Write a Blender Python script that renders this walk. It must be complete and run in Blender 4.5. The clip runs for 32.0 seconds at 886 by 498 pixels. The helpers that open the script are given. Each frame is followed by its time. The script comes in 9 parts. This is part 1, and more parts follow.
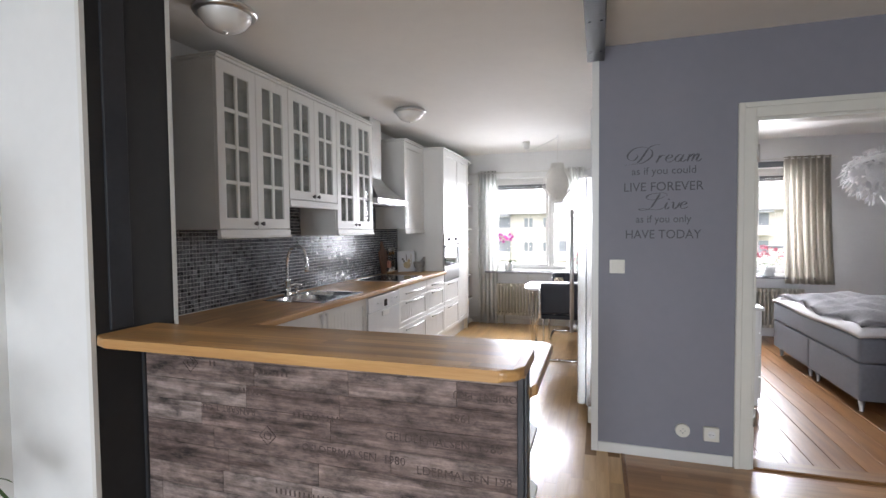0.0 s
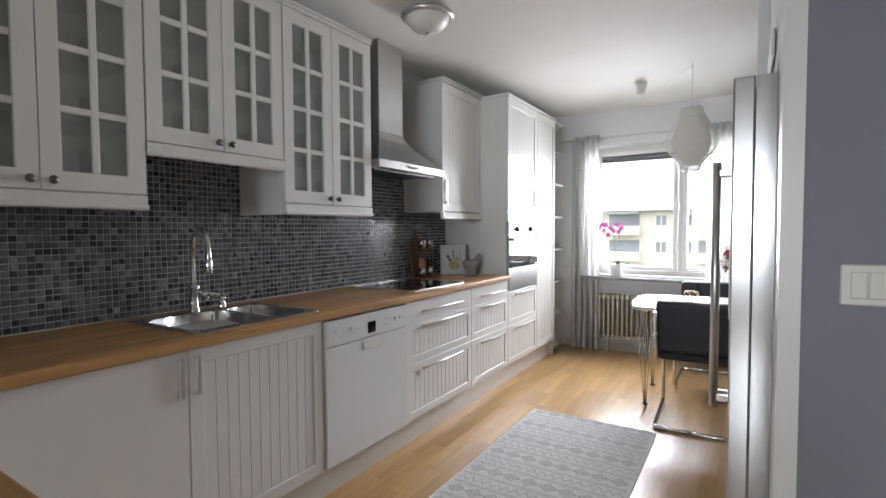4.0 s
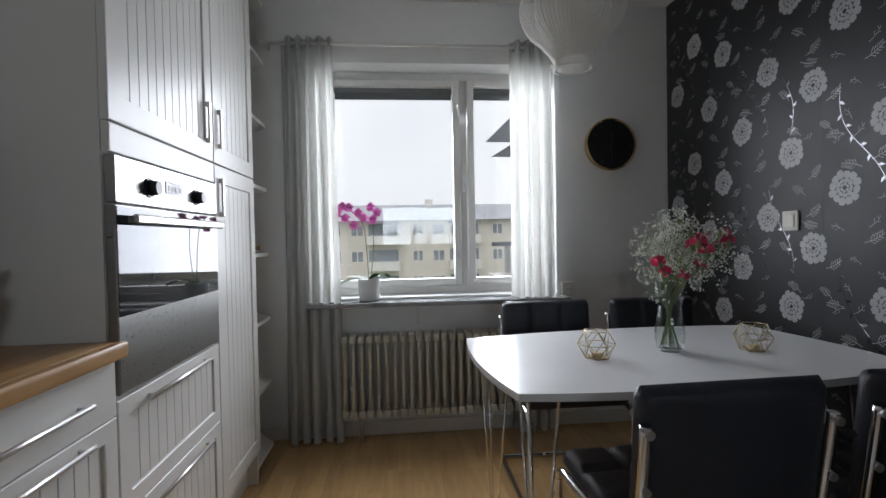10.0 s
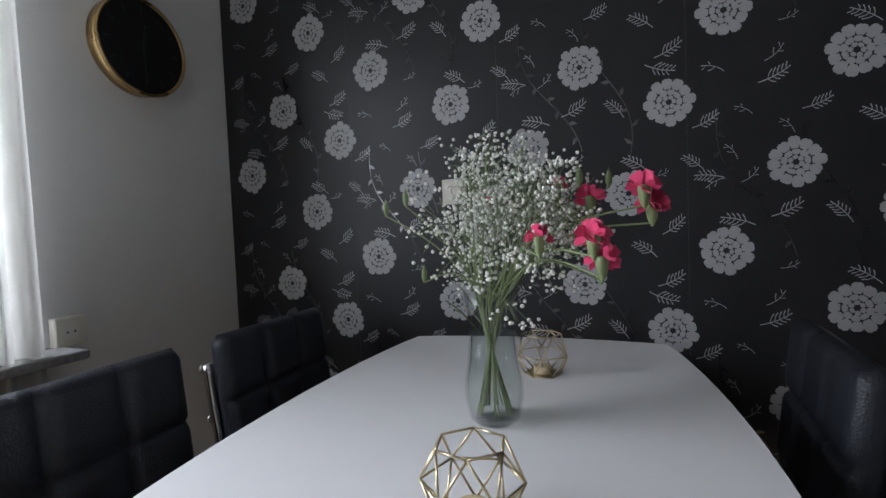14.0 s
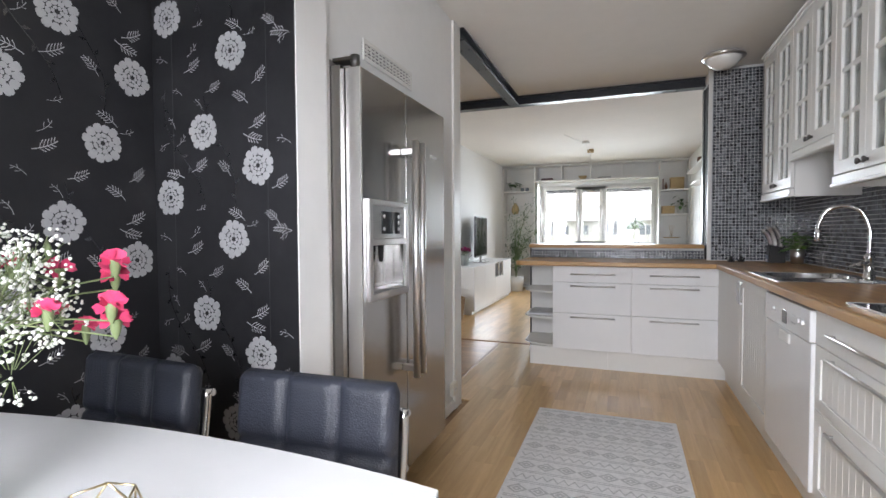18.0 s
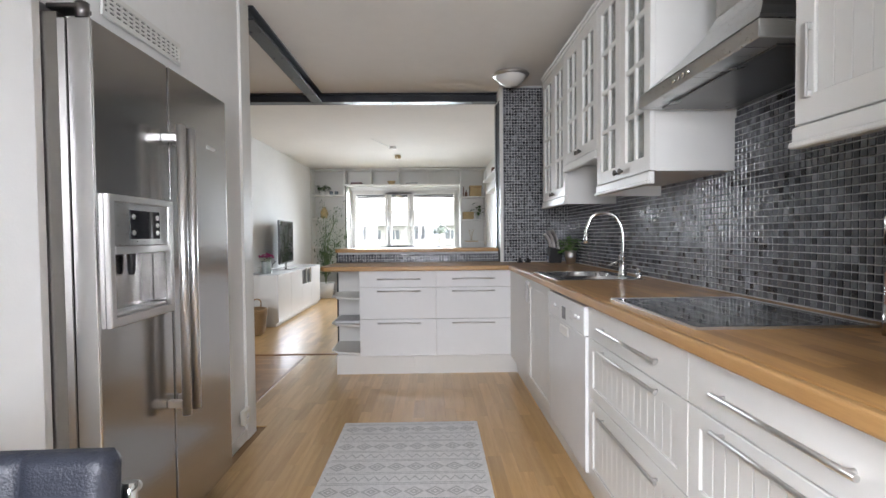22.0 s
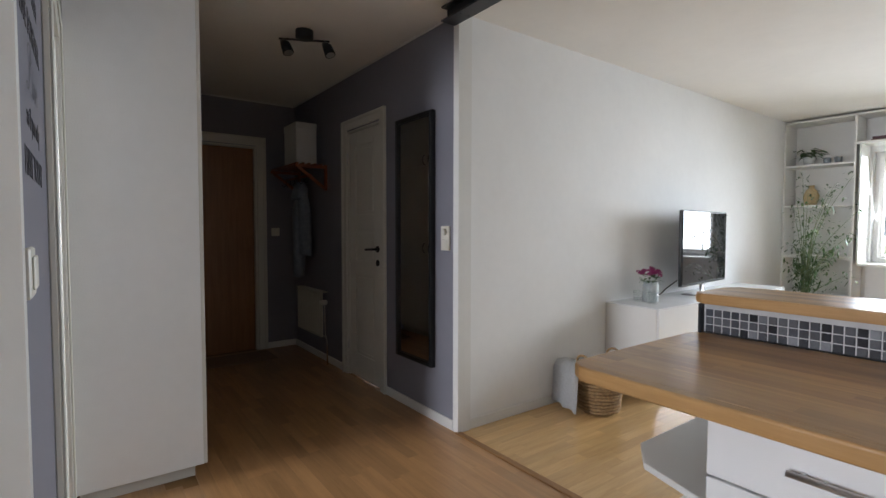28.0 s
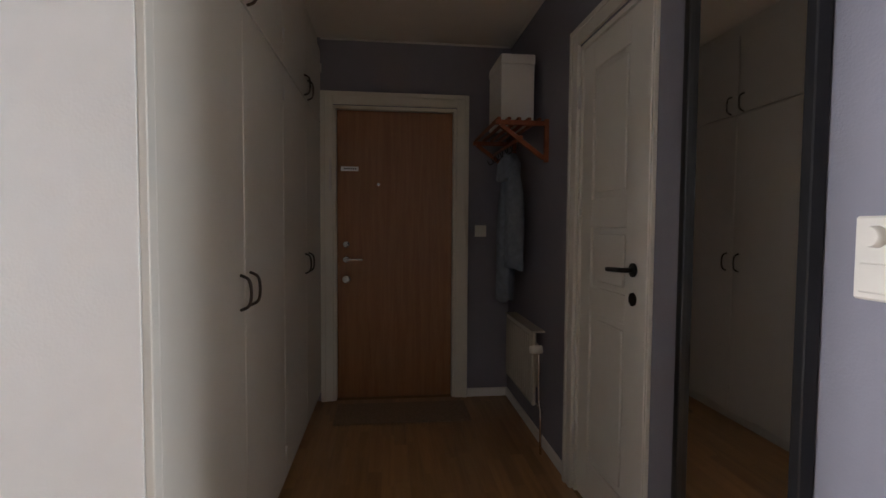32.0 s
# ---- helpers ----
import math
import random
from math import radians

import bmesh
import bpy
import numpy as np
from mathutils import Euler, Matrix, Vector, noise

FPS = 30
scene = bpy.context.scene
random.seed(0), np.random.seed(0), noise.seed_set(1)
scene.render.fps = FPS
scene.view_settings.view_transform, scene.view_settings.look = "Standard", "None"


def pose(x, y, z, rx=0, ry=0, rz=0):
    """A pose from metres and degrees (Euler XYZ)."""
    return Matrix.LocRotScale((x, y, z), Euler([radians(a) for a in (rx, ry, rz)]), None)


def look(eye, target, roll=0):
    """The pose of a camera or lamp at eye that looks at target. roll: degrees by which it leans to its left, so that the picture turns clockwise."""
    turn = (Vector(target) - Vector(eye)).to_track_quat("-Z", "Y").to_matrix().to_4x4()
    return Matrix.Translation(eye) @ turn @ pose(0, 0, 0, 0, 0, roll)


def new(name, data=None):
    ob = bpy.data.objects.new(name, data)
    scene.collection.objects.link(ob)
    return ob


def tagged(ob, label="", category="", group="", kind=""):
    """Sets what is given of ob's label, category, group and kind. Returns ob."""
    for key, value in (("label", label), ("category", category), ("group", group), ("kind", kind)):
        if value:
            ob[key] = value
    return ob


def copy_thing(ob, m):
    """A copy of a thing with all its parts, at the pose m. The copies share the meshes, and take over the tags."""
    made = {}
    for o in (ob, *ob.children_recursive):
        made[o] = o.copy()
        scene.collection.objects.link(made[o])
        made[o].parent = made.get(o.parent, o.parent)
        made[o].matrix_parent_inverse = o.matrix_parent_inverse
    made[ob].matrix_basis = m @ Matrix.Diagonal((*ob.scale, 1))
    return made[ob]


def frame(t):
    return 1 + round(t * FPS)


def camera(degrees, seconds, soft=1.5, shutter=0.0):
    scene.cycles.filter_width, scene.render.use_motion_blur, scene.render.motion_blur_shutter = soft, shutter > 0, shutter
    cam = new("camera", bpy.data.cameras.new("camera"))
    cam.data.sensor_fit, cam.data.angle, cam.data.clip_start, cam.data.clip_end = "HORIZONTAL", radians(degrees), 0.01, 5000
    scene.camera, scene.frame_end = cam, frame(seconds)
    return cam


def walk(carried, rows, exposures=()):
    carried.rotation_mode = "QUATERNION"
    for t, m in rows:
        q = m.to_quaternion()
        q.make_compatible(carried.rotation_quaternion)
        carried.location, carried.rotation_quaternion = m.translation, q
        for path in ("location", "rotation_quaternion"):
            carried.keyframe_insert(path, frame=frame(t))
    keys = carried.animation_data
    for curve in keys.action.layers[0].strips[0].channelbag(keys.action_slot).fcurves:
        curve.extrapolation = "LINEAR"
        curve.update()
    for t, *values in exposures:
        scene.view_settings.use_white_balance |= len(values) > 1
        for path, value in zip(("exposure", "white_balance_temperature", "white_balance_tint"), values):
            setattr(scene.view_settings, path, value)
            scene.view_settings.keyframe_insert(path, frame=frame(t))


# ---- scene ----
cam = camera(84.7, 32.0)
PATH = [
    (0, (0.197, 0.144, 1.389), (-0.411, 2.048, 1.309), -0.5),
    (0.5, (0.210, 0.402, 1.371), (-0.489, 2.274, 1.293), -0.5),
    (1, (0.233, 0.648, 1.357), (-0.566, 2.48, 1.279), -0.5),
    (1.5, (0.235, 0.855, 1.334), (-0.654, 2.645, 1.253), -0.4),
    (2, (0.221, 1.098, 1.324), (-0.733, 2.854, 1.241), -0.4),
    (2.5, (0.220, 1.308, 1.319), (-0.785, 3.035, 1.238), -0.4),
    (3, (0.210, 1.538, 1.305), (-0.843, 3.237, 1.225), -0.4),
    (3.5, (0.159, 1.768, 1.287), (-0.904, 3.46, 1.207), -0.3),
    (5.5, (-0.091, 2.668, 1.235), (-1.102, 4.391, 1.148), -0.2),
    (6, (-0.178, 2.876, 1.22), (-1.148, 4.623, 1.138), -0.2),
    (6.5, (-0.303, 3.057, 1.211), (-1.170, 4.857, 1.132), -0.1),
    (7, (-0.426, 3.243, 1.187), (-1.127, 5.115, 1.118), -0.4),
    (7.5, (-0.528, 3.423, 1.179), (-1.062, 5.349, 1.12), -0.6),
    (8, (-0.653, 3.611, 1.167), (-0.998, 5.58, 1.112), -0.6),
    (8.5, (-0.753, 3.782, 1.164), (-0.925, 5.774, 1.113), -0.8),
    (9, (-0.805, 4.012, 1.161), (-0.885, 6.01, 1.109), -0.9),
    (9.5, (-0.849, 4.212, 1.14), (-0.829, 6.211, 1.092), -1.0),
    (10, (-0.873, 4.401, 1.124), (-0.691, 6.392, 1.08), -1.1),
    (10.5, (-0.882, 4.556, 1.099), (-0.475, 6.514, 1.059), -1.2),
    (11, (-0.892, 4.735, 1.123), (-0.219, 6.617, 1.067), -1.8),
    (11.5, (-0.889, 4.912, 1.087), (0.020, 6.694, 1.052), -1.6),
    (12, (-0.852, 5.09, 1.065), (0.320, 6.71, 1.035), -1.8),
    (12.5, (-0.820, 5.273, 1.076), (0.566, 6.714, 1.026), -2.1),
    (13, (-0.747, 5.437, 1.053), (0.791, 6.714, 1.025), -2.0),
    (13.5, (-0.748, 5.62, 1.055), (0.989, 6.61, 0.993), -2.4),
    (15.5, (-0.726, 5.961, 1.096), (1.270, 5.943, 0.975), -1.2),
    (16, (-0.783, 6.027, 1.121), (1.177, 5.655, 0.977), -1.0),
    (16.5, (-0.792, 6.121, 1.105), (1.002, 5.245, 0.994), -0.4),
    (17, (-0.807, 6.199, 1.112), (0.622, 4.803, 1.02), -0.3),
    (17.5, (-0.836, 6.263, 1.13), (0.215, 4.564, 1.05), -0.3),
    (18, (-0.865, 6.343, 1.152), (-0.162, 4.472, 1.081), -0.3),
    (18.5, (-0.893, 6.401, 1.173), (-0.440, 4.454, 1.107), -0.4),
    (19, (-0.906, 6.425, 1.172), (-0.678, 4.439, 1.111), -0.4),
    (19.5, (-0.902, 6.428, 1.168), (-0.826, 4.43, 1.109), -0.4),
    (20, (-0.882, 6.402, 1.165), (-0.900, 4.403, 1.106), -0.5),
    (20.5, (-0.882, 6.39, 1.166), (-0.932, 4.392, 1.109), -0.5),
    (21, (-0.885, 6.338, 1.152), (-0.928, 4.339, 1.094), -0.5),
    (21.5, (-0.892, 6.272, 1.144), (-0.930, 4.273, 1.087), -0.5),
    (22, (-0.898, 6.145, 1.149), (-0.937, 4.147, 1.092), -0.5),
    (22.5, (-0.918, 5.961, 1.157), (-0.954, 3.962, 1.098), -0.6),
    (23, (-0.930, 5.723, 1.159), (-0.961, 3.724, 1.101), -0.6),
    (23.5, (-0.924, 5.451, 1.151), (-0.955, 3.452, 1.096), -0.5),
    (24, (-0.935, 5.14, 1.164), (-0.964, 3.141, 1.109), -0.4),
    (24.5, (-0.923, 4.83, 1.166), (-0.908, 2.831, 1.112), -0.4),
    (26.5, (-0.922, 3.865, 1.18), (-0.011, 2.085, 1.118), -0.1),
    (27, (-0.889, 3.634, 1.193), (0.291, 2.02, 1.127), 0.2),
    (27.5, (-0.836, 3.417, 1.2), (0.569, 1.995, 1.128), 0.1),
    (28, (-0.758, 3.204, 1.23), (0.851, 2.019, 1.145), 0.1),
    (28.5, (-0.698, 2.981, 1.235), (1.054, 2.021, 1.152), 0.1),
    (29, (-0.551, 2.785, 1.233), (1.307, 2.05, 1.145), 0.0),
    (29.5, (-0.364, 2.623, 1.229), (1.556, 2.067, 1.141), 0.2),
    (30, (-0.155, 2.483, 1.243), (1.803, 2.086, 1.151), 0.3),
    (30.5, (0.052, 2.394, 1.247), (2.031, 2.121, 1.154), 0.4),
    (31, (0.293, 2.325, 1.244), (2.280, 2.116, 1.15), 0.4),
    (31.5, (0.557, 2.302, 1.238), (2.543, 2.087, 1.139), 0.5),
    (32, (0.864, 2.286, 1.221), (2.849, 2.061, 1.128), 0.4),
]
EXPOSURES = [(0, 0.52, 6550, 15), (3, 0.46, 6550, 14), (6, -0.25, 6450, 12), (7, -0.45, 6480, 12), (9, -0.82, 6450, 11), (10, -1.12, 6400, 11), (11, -1.45, 6350, 11), (12, -1.68, 6300, 11), (13, -1.52, 6300, 12), (13.5, -1.4, 6300, 12), (15.6, 0.66, 6500, 12), (17, 0.58, 6500, 12), (18, 0.42, 6550, 13), (20, 0.5, 6650, 15), (22, 0.55, 6550, 13), (24, 0.58, 6500, 12), (27, 0.3, 6450, 11), (29, 0.87, 6450, 14), (30, 0.92, 6450, 14), (30.5, 0.95, 6450, 14), (32, 1.4, 6650, 16)]
walk(cam, [(t, look(eye, target, roll)) for t, eye, target, roll in PATH], EXPOSURES)

# world: bright overcast sky, soft sun
world = bpy.data.worlds.new("overcast_sky")
scene.world = world
world.use_nodes = True
wn, wl = world.node_tree.nodes, world.node_tree.links
wbg = wn["Background"]
sky = wn.new("ShaderNodeTexSky")
sky.sky_type, sky.sun_disc = "NISHITA", False
sky.sun_elevation, sky.sun_rotation = radians(48), radians(200)
sky.air_density, sky.dust_density, sky.ozone_density = 1.0, 6.0, 1.0
wtc, wno, wmix = wn.new("ShaderNodeTexCoord"), wn.new("ShaderNodeTexNoise"), wn.new("ShaderNodeMix")
wramp = wn.new("ShaderNodeValToRGB")
wno.inputs["Scale"].default_value, wno.inputs["Detail"].default_value = 2.2, 6
wramp.color_ramp.elements[0].position, wramp.color_ramp.elements[0].color = 0.3, (14.2, 14.8, 15.5, 1)
wramp.color_ramp.elements[1].position, wramp.color_ramp.elements[1].color = 0.7, (18.8, 19.0, 19.3, 1)
wmix.data_type = "RGBA"
wmix.inputs["Factor"].default_value = 0.85
wl.new(wtc.outputs["Generated"], wno.inputs["Vector"])
wl.new(wno.outputs["Fac"], wramp.inputs["Fac"])
wl.new(sky.outputs["Color"], wmix.inputs["A"])
wl.new(wramp.outputs["Color"], wmix.inputs["B"])
wl.new(wmix.outputs["Result"], wbg.inputs["Color"])
wbg.inputs["Strength"].default_value = 0.15

sun = new("sun", bpy.data.lights.new("sun", "SUN"))
sun.data.energy, sun.data.angle, sun.data.color = 1.4, radians(15), (1.0, 0.97, 0.92)
sun.matrix_basis = look((0, 0, 20), (6.0, 9.0, 0.0))


def window_light(name, eye, target, w, h, watts, color, spread=130):
    """A lamp in a window's opening that stands in for the light of the sky."""
    ob = new(name, bpy.data.lights.new(name, "AREA"))
    ob.data.shape, ob.data.size, ob.data.size_y = "RECTANGLE", w, h
    ob.data.energy, ob.data.color = watts, color
    ob.data.spread = radians(spread)
    ob.matrix_basis = look(eye, target)
    return ob


window_light("sky_light_kitchen", (-0.62, 7.50, 1.48), (-0.62, 4.0, 0.25), 1.35, 1.15, 69, (0.87, 0.92, 1.0))
window_light("sky_light_living", (-0.25, -3.86, 1.45), (-0.25, 0.0, 0.10), 2.1, 1.2, 68, (0.80, 0.91, 1.0), 112)
window_light("sky_light_bedroom", (1.75, 7.50, 1.48), (1.75, 4.0, 0.4), 1.3, 1.15, 125, (0.87, 0.92, 1.0))


# ---- materials ----
def mk(name, color, rough=0.5, metal=0.0, var=0.06, scale=6.0, bump=0.0, bscale=120.0, stretch=(1, 1, 1), rand=0.0, coat=0.0, rvar=0.08, hue=None, trans=0.0, ior=1.45, sss=0.0, sheen=0.0, island=False):
    """A procedural surface: colour with mottling at two scales, uneven gloss, fine relief; rand varies it from piece to piece."""
    m = bpy.data.materials.new(name)
    m.use_nodes = True
    n, l = m.node_tree.nodes, m.node_tree.links
    b = n["Principled BSDF"]
    tc, mp = n.new("ShaderNodeTexCoord"), n.new("ShaderNodeMapping")
    mp.inputs["Scale"].default_value = stretch
    l.new(tc.outputs["Object"], mp.inputs["Vector"])
    n1, n2 = n.new("ShaderNodeTexNoise"), n.new("ShaderNodeTexNoise")
    n1.inputs["Scale"].default_value, n1.inputs["Detail"].default_value = scale, 4
    n2.inputs["Scale"].default_value, n2.inputs["Detail"].default_value = scale * 9, 3
    for k in (n1, n2):
        l.new(mp.outputs["Vector"], k.inputs["Vector"])
    add = n.new("ShaderNodeMath")
    add.operation = "MULTIPLY_ADD"
    add.inputs[1].default_value = 0.45
    l.new(n2.outputs["Fac"], add.inputs[0])
    l.new(n1.outputs["Fac"], add.inputs[2])
    ramp = n.new("ShaderNodeMapRange")
    ramp.inputs["From Min"].default_value, ramp.inputs["From Max"].default_value = 0.45, 1.0
    ramp.inputs["To Min"].default_value, ramp.inputs["To Max"].default_value = 1 - var, 1 + var
    l.new(add.outputs["Value"], ramp.inputs["Value"])
    hsv = n.new("ShaderNodeHueSaturation")
    hsv.inputs["Color"].default_value = (*color, 1)
    val = ramp.outputs["Result"]
    if rand > 0:
        oi = n.new("ShaderNodeNewGeometry" if island else "ShaderNodeObjectInfo")
        r = n.new("ShaderNodeMapRange")
        r.inputs["To Min"].default_value, r.inputs["To Max"].default_value = 1 - rand, 1 + rand
        l.new(oi.outputs["Random Per Island" if island else "Random"], r.inputs["Value"])
        mul = n.new("ShaderNodeMath")
        mul.operation = "MULTIPLY"
        l.new(val, mul.inputs[0])
        l.new(r.outputs["Result"], mul.inputs[1])
        val = mul.outputs["Value"]
    l.new(val, hsv.inputs["Value"])
    l.new(hsv.outputs["Color"], b.inputs["Base Color"])
    rr = n.new("ShaderNodeMapRange")
    rr.inputs["To Min"].default_value, rr.inputs["To Max"].default_value = max(0.02, rough - rvar), min(1, rough + rvar)
    l.new(n1.outputs["Fac"], rr.inputs["Value"])
    l.new(rr.outputs["Result"], b.inputs["Roughness"])
    b.inputs["Metallic"].default_value, b.inputs["IOR"].default_value = metal, ior
    b.inputs["Coat Weight"].default_value, b.inputs["Coat Roughness"].default_value = coat, 0.08
    b.inputs["Transmission Weight"].default_value = trans
    b.inputs["Sheen Weight"].default_value = sheen
    if bump > 0:
        n3, bp = n.new("ShaderNodeTexNoise"), n.new("ShaderNodeBump")
        n3.inputs["Scale"].default_value, n3.inputs["Detail"].default_value = bscale, 3
        l.new(mp.outputs["Vector"], n3.inputs["Vector"])
        bp.inputs["Strength"].default_value, bp.inputs["Distance"].default_value = bump, 0.01
        l.new(n3.outputs["Fac"], bp.inputs["Height"])
        l.new(bp.outputs["Normal"], b.inputs["Normal"])
    return m


def glass(name, color=(1, 1, 1), rough=0.0, mix=0.08):
    """Thin pane: clear with a mirror-like share."""
    m = bpy.data.materials.new(name)
    m.use_nodes = True
    n, l = m.node_tree.nodes, m.node_tree.links
    n.remove(n["Principled BSDF"])
    t, g, x = n.new("ShaderNodeBsdfTransparent"), n.new("ShaderNodeBsdfGlossy"), n.new("ShaderNodeMixShader")
    fr, pw = n.new("ShaderNodeLayerWeight"), n.new("ShaderNodeMath")
    fr.inputs["Blend"].default_value = 0.5
    pw.operation, pw.inputs[1].default_value = "POWER", 4.5
    mr = n.new("ShaderNodeMapRange")
    mr.inputs["To Min"].default_value, mr.inputs["To Max"].default_value = 0.035, 0.85
    l.new(fr.outputs["Facing"], pw.inputs[0])
    l.new(pw.outputs["Value"], mr.inputs["Value"])
    t.inputs["Color"].default_value, g.inputs["Roughness"].default_value = (*color, 1), rough
    l.new(mr.outputs["Result"], x.inputs["Fac"])
    l.new(t.outputs["BSDF"], x.inputs[1])
    l.new(g.outputs["BSDF"], x.inputs[2])
    l.new(x.outputs["Shader"], n["Material Output"].inputs["Surface"])
    return m


def pale_glass(name, color, share):
    """Thin pane with a pale milky share."""
    m = glass(name)
    n, l = m.node_tree.nodes, m.node_tree.links
    d, x, o = n.new("ShaderNodeBsdfDiffuse"), n.new("ShaderNodeMixShader"), n["Material Output"]
    d.inputs["Color"].default_value, x.inputs["Fac"].default_value = (*color, 1), share
    first = o.inputs["Surface"].links[0].from_socket
    l.new(first, x.inputs[1])
    l.new(d.outputs["BSDF"], x.inputs[2])
    l.new(x.outputs["Shader"], o.inputs["Surface"])
    return m


def wood(name, c1, c2, rough=0.4, axis="x", scale=1.0, rand=0.12, coat=0.0, island=False, bump=0.05, rings=14.0, patch=0.0):
    """Planed wood with long grain along one axis; patch adds worn light and dark places."""
    m = bpy.data.materials.new(name)
    m.use_nodes = True
    n, l = m.node_tree.nodes, m.node_tree.links
    b = n["Principled BSDF"]
    tc, mp = n.new("ShaderNodeTexCoord"), n.new("ShaderNodeMapping")
    st = {"x": (1.2, 18, 18), "y": (18, 1.2, 18), "z": (18, 18, 1.2)}[axis]
    mp.inputs["Scale"].default_value = [s * scale for s in st]
    if rand > 0:
        src = n.new("ShaderNodeNewGeometry" if island else "ShaderNodeObjectInfo")
        key = src.outputs["Random Per Island" if island else "Random"]
        sh = n.new("ShaderNodeVectorMath")
        sh.operation = "MULTIPLY_ADD"
        sh.inputs[1].default_value = (7.3, 5.1, 9.7)
        l.new(key, sh.inputs[0])
        l.new(tc.outputs["Object"], sh.inputs[2])
        l.new(sh.outputs["Vector"], mp.inputs["Vector"])
    else:
        l.new(tc.outputs["Object"], mp.inputs["Vector"])
    n1, n2 = n.new("ShaderNodeTexNoise"), n.new("ShaderNodeTexNoise")
    n1.inputs["Scale"].default_value, n1.inputs["Detail"].default_value, n1.inputs["Distortion"].default_value = 1.6, 6, 0.6
    n2.inputs["Scale"].default_value, n2.inputs["Detail"].default_value = rings, 4
    l.new(mp.outputs["Vector"], n1.inputs["Vector"])
    l.new(mp.outputs["Vector"], n2.inputs["Vector"])
    add = n.new("ShaderNodeMath")
    add.operation = "MULTIPLY_ADD"
    add.inputs[1].default_value = 0.35
    l.new(n2.outputs["Fac"], add.inputs[0])
    l.new(n1.outputs["Fac"], add.inputs[2])
    cr = n.new("ShaderNodeValToRGB")
    cr.color_ramp.elements[0].position, cr.color_ramp.elements[0].color = 0.42, (*c2, 1)
    cr.color_ramp.elements[1].position, cr.color_ramp.elements[1].color = 0.85, (*c1, 1)
    l.new(add.outputs["Value"], cr.inputs["Fac"])
    hsv = n.new("ShaderNodeHueSaturation")
    l.new(cr.outputs["Color"], hsv.inputs["Color"])
    if rand > 0:
        r = n.new("ShaderNodeMapRange")
        r.inputs["To Min"].default_value, r.inputs["To Max"].default_value = 1 - rand, 1 + rand
        l.new(key, r.inputs["Value"])
        l.new(r.outputs["Result"], hsv.inputs["Value"])
        if patch > 0:
            n4, mp4, r4, m4 = n.new("ShaderNodeTexNoise"), n.new("ShaderNodeMapping"), n.new("ShaderNodeMapRange"), n.new("ShaderNodeMath")
            mp4.inputs["Scale"].default_value = (1, 2.4, 2.4)
            n4.inputs["Scale"].default_value, n4.inputs["Detail"].default_value, n4.inputs["Roughness"].default_value = 9.0, 8, 0.7
            r4.inputs["From Min"].default_value, r4.inputs["From Max"].default_value = 0.32, 0.68
            r4.inputs["To Min"].default_value, r4.inputs["To Max"].default_value = 1 - patch, 1 + patch
            m4.operation = "MULTIPLY"
            l.new(sh.outputs["Vector"], mp4.inputs["Vector"])
            l.new(mp4.outputs["Vector"], n4.inputs["Vector"])
            l.new(n4.outputs["Fac"], r4.inputs["Value"])
            l.new(r4.outputs["Result"], m4.inputs[0])
            l.new(r.outputs["Result"], m4.inputs[1])
            l.new(m4.outputs["Value"], hsv.inputs["Value"])
    l.new(hsv.outputs["Color"], b.inputs["Base Color"])
    rr = n.new("ShaderNodeMapRange")
    rr.inputs["To Min"].default_value, rr.inputs["To Max"].default_value = rough - 0.02, rough + 0.03
    l.new(n1.outputs["Fac"], rr.inputs["Value"])
    l.new(rr.outputs["Result"], b.inputs["Roughness"])
    b.inputs["Coat Weight"].default_value, b.inputs["Coat Roughness"].default_value = coat, 0.15
    bp = n.new("ShaderNodeBump")
    bp.inputs["Strength"].default_value, bp.inputs["Distance"].default_value = bump, 0.003
    l.new(n2.outputs["Fac"], bp.inputs["Height"])
    l.new(bp.outputs["Normal"], b.inputs["Normal"])
    return m


def glow(name, color, strength):
    m = bpy.data.materials.new(name)
    m.use_nodes = True
    b = m.node_tree.nodes["Principled BSDF"]
    b.inputs["Base Color"].default_value = b.inputs["Emission Color"].default_value = (*color, 1)
    b.inputs["Emission Strength"].default_value = strength
    return m


WHITE_WALL = mk("white_wall_paint", (0.84, 0.84, 0.83), 0.75, var=0.03, scale=2.0, bump=0.08, bscale=160)
CEIL = mk("ceiling_paint", (0.87, 0.85, 0.81), 0.85, var=0.03, scale=1.5, bump=0.12, bscale=260)
GREY_WALL = mk("grey_blue_paint", (0.235, 0.232, 0.270), 0.6, var=0.05, scale=2.0, bump=0.10, bscale=170)
TRIM = mk("white_trim_lacquer", (0.76, 0.75, 0.72), 0.35, var=0.03, scale=3.0, bump=0.02)
CREAM = mk("cream_lacquer", (0.72, 0.70, 0.63), 0.38, var=0.03, scale=2.5, bump=0.03)
CABINET = mk("white_cabinet_foil", (0.76, 0.75, 0.72), 0.32, var=0.025, scale=2.0, bump=0.015)
CABINET_GLOSS = mk("white_gloss_front", (0.78, 0.78, 0.78), 0.15, var=0.02, scale=2.0)
BLACK_PAPER = mk("black_wallpaper", (0.0208, 0.0208, 0.0234), 0.42, var=0.15, scale=5.0, bump=0.05, bscale=300)
PRINT = mk("silver_print", (0.41, 0.41, 0.42), 0.36, var=0.10, scale=25)
PRINT_MID = mk("pale_grey_print", (0.46, 0.46, 0.475), 0.36, var=0.10, scale=25)
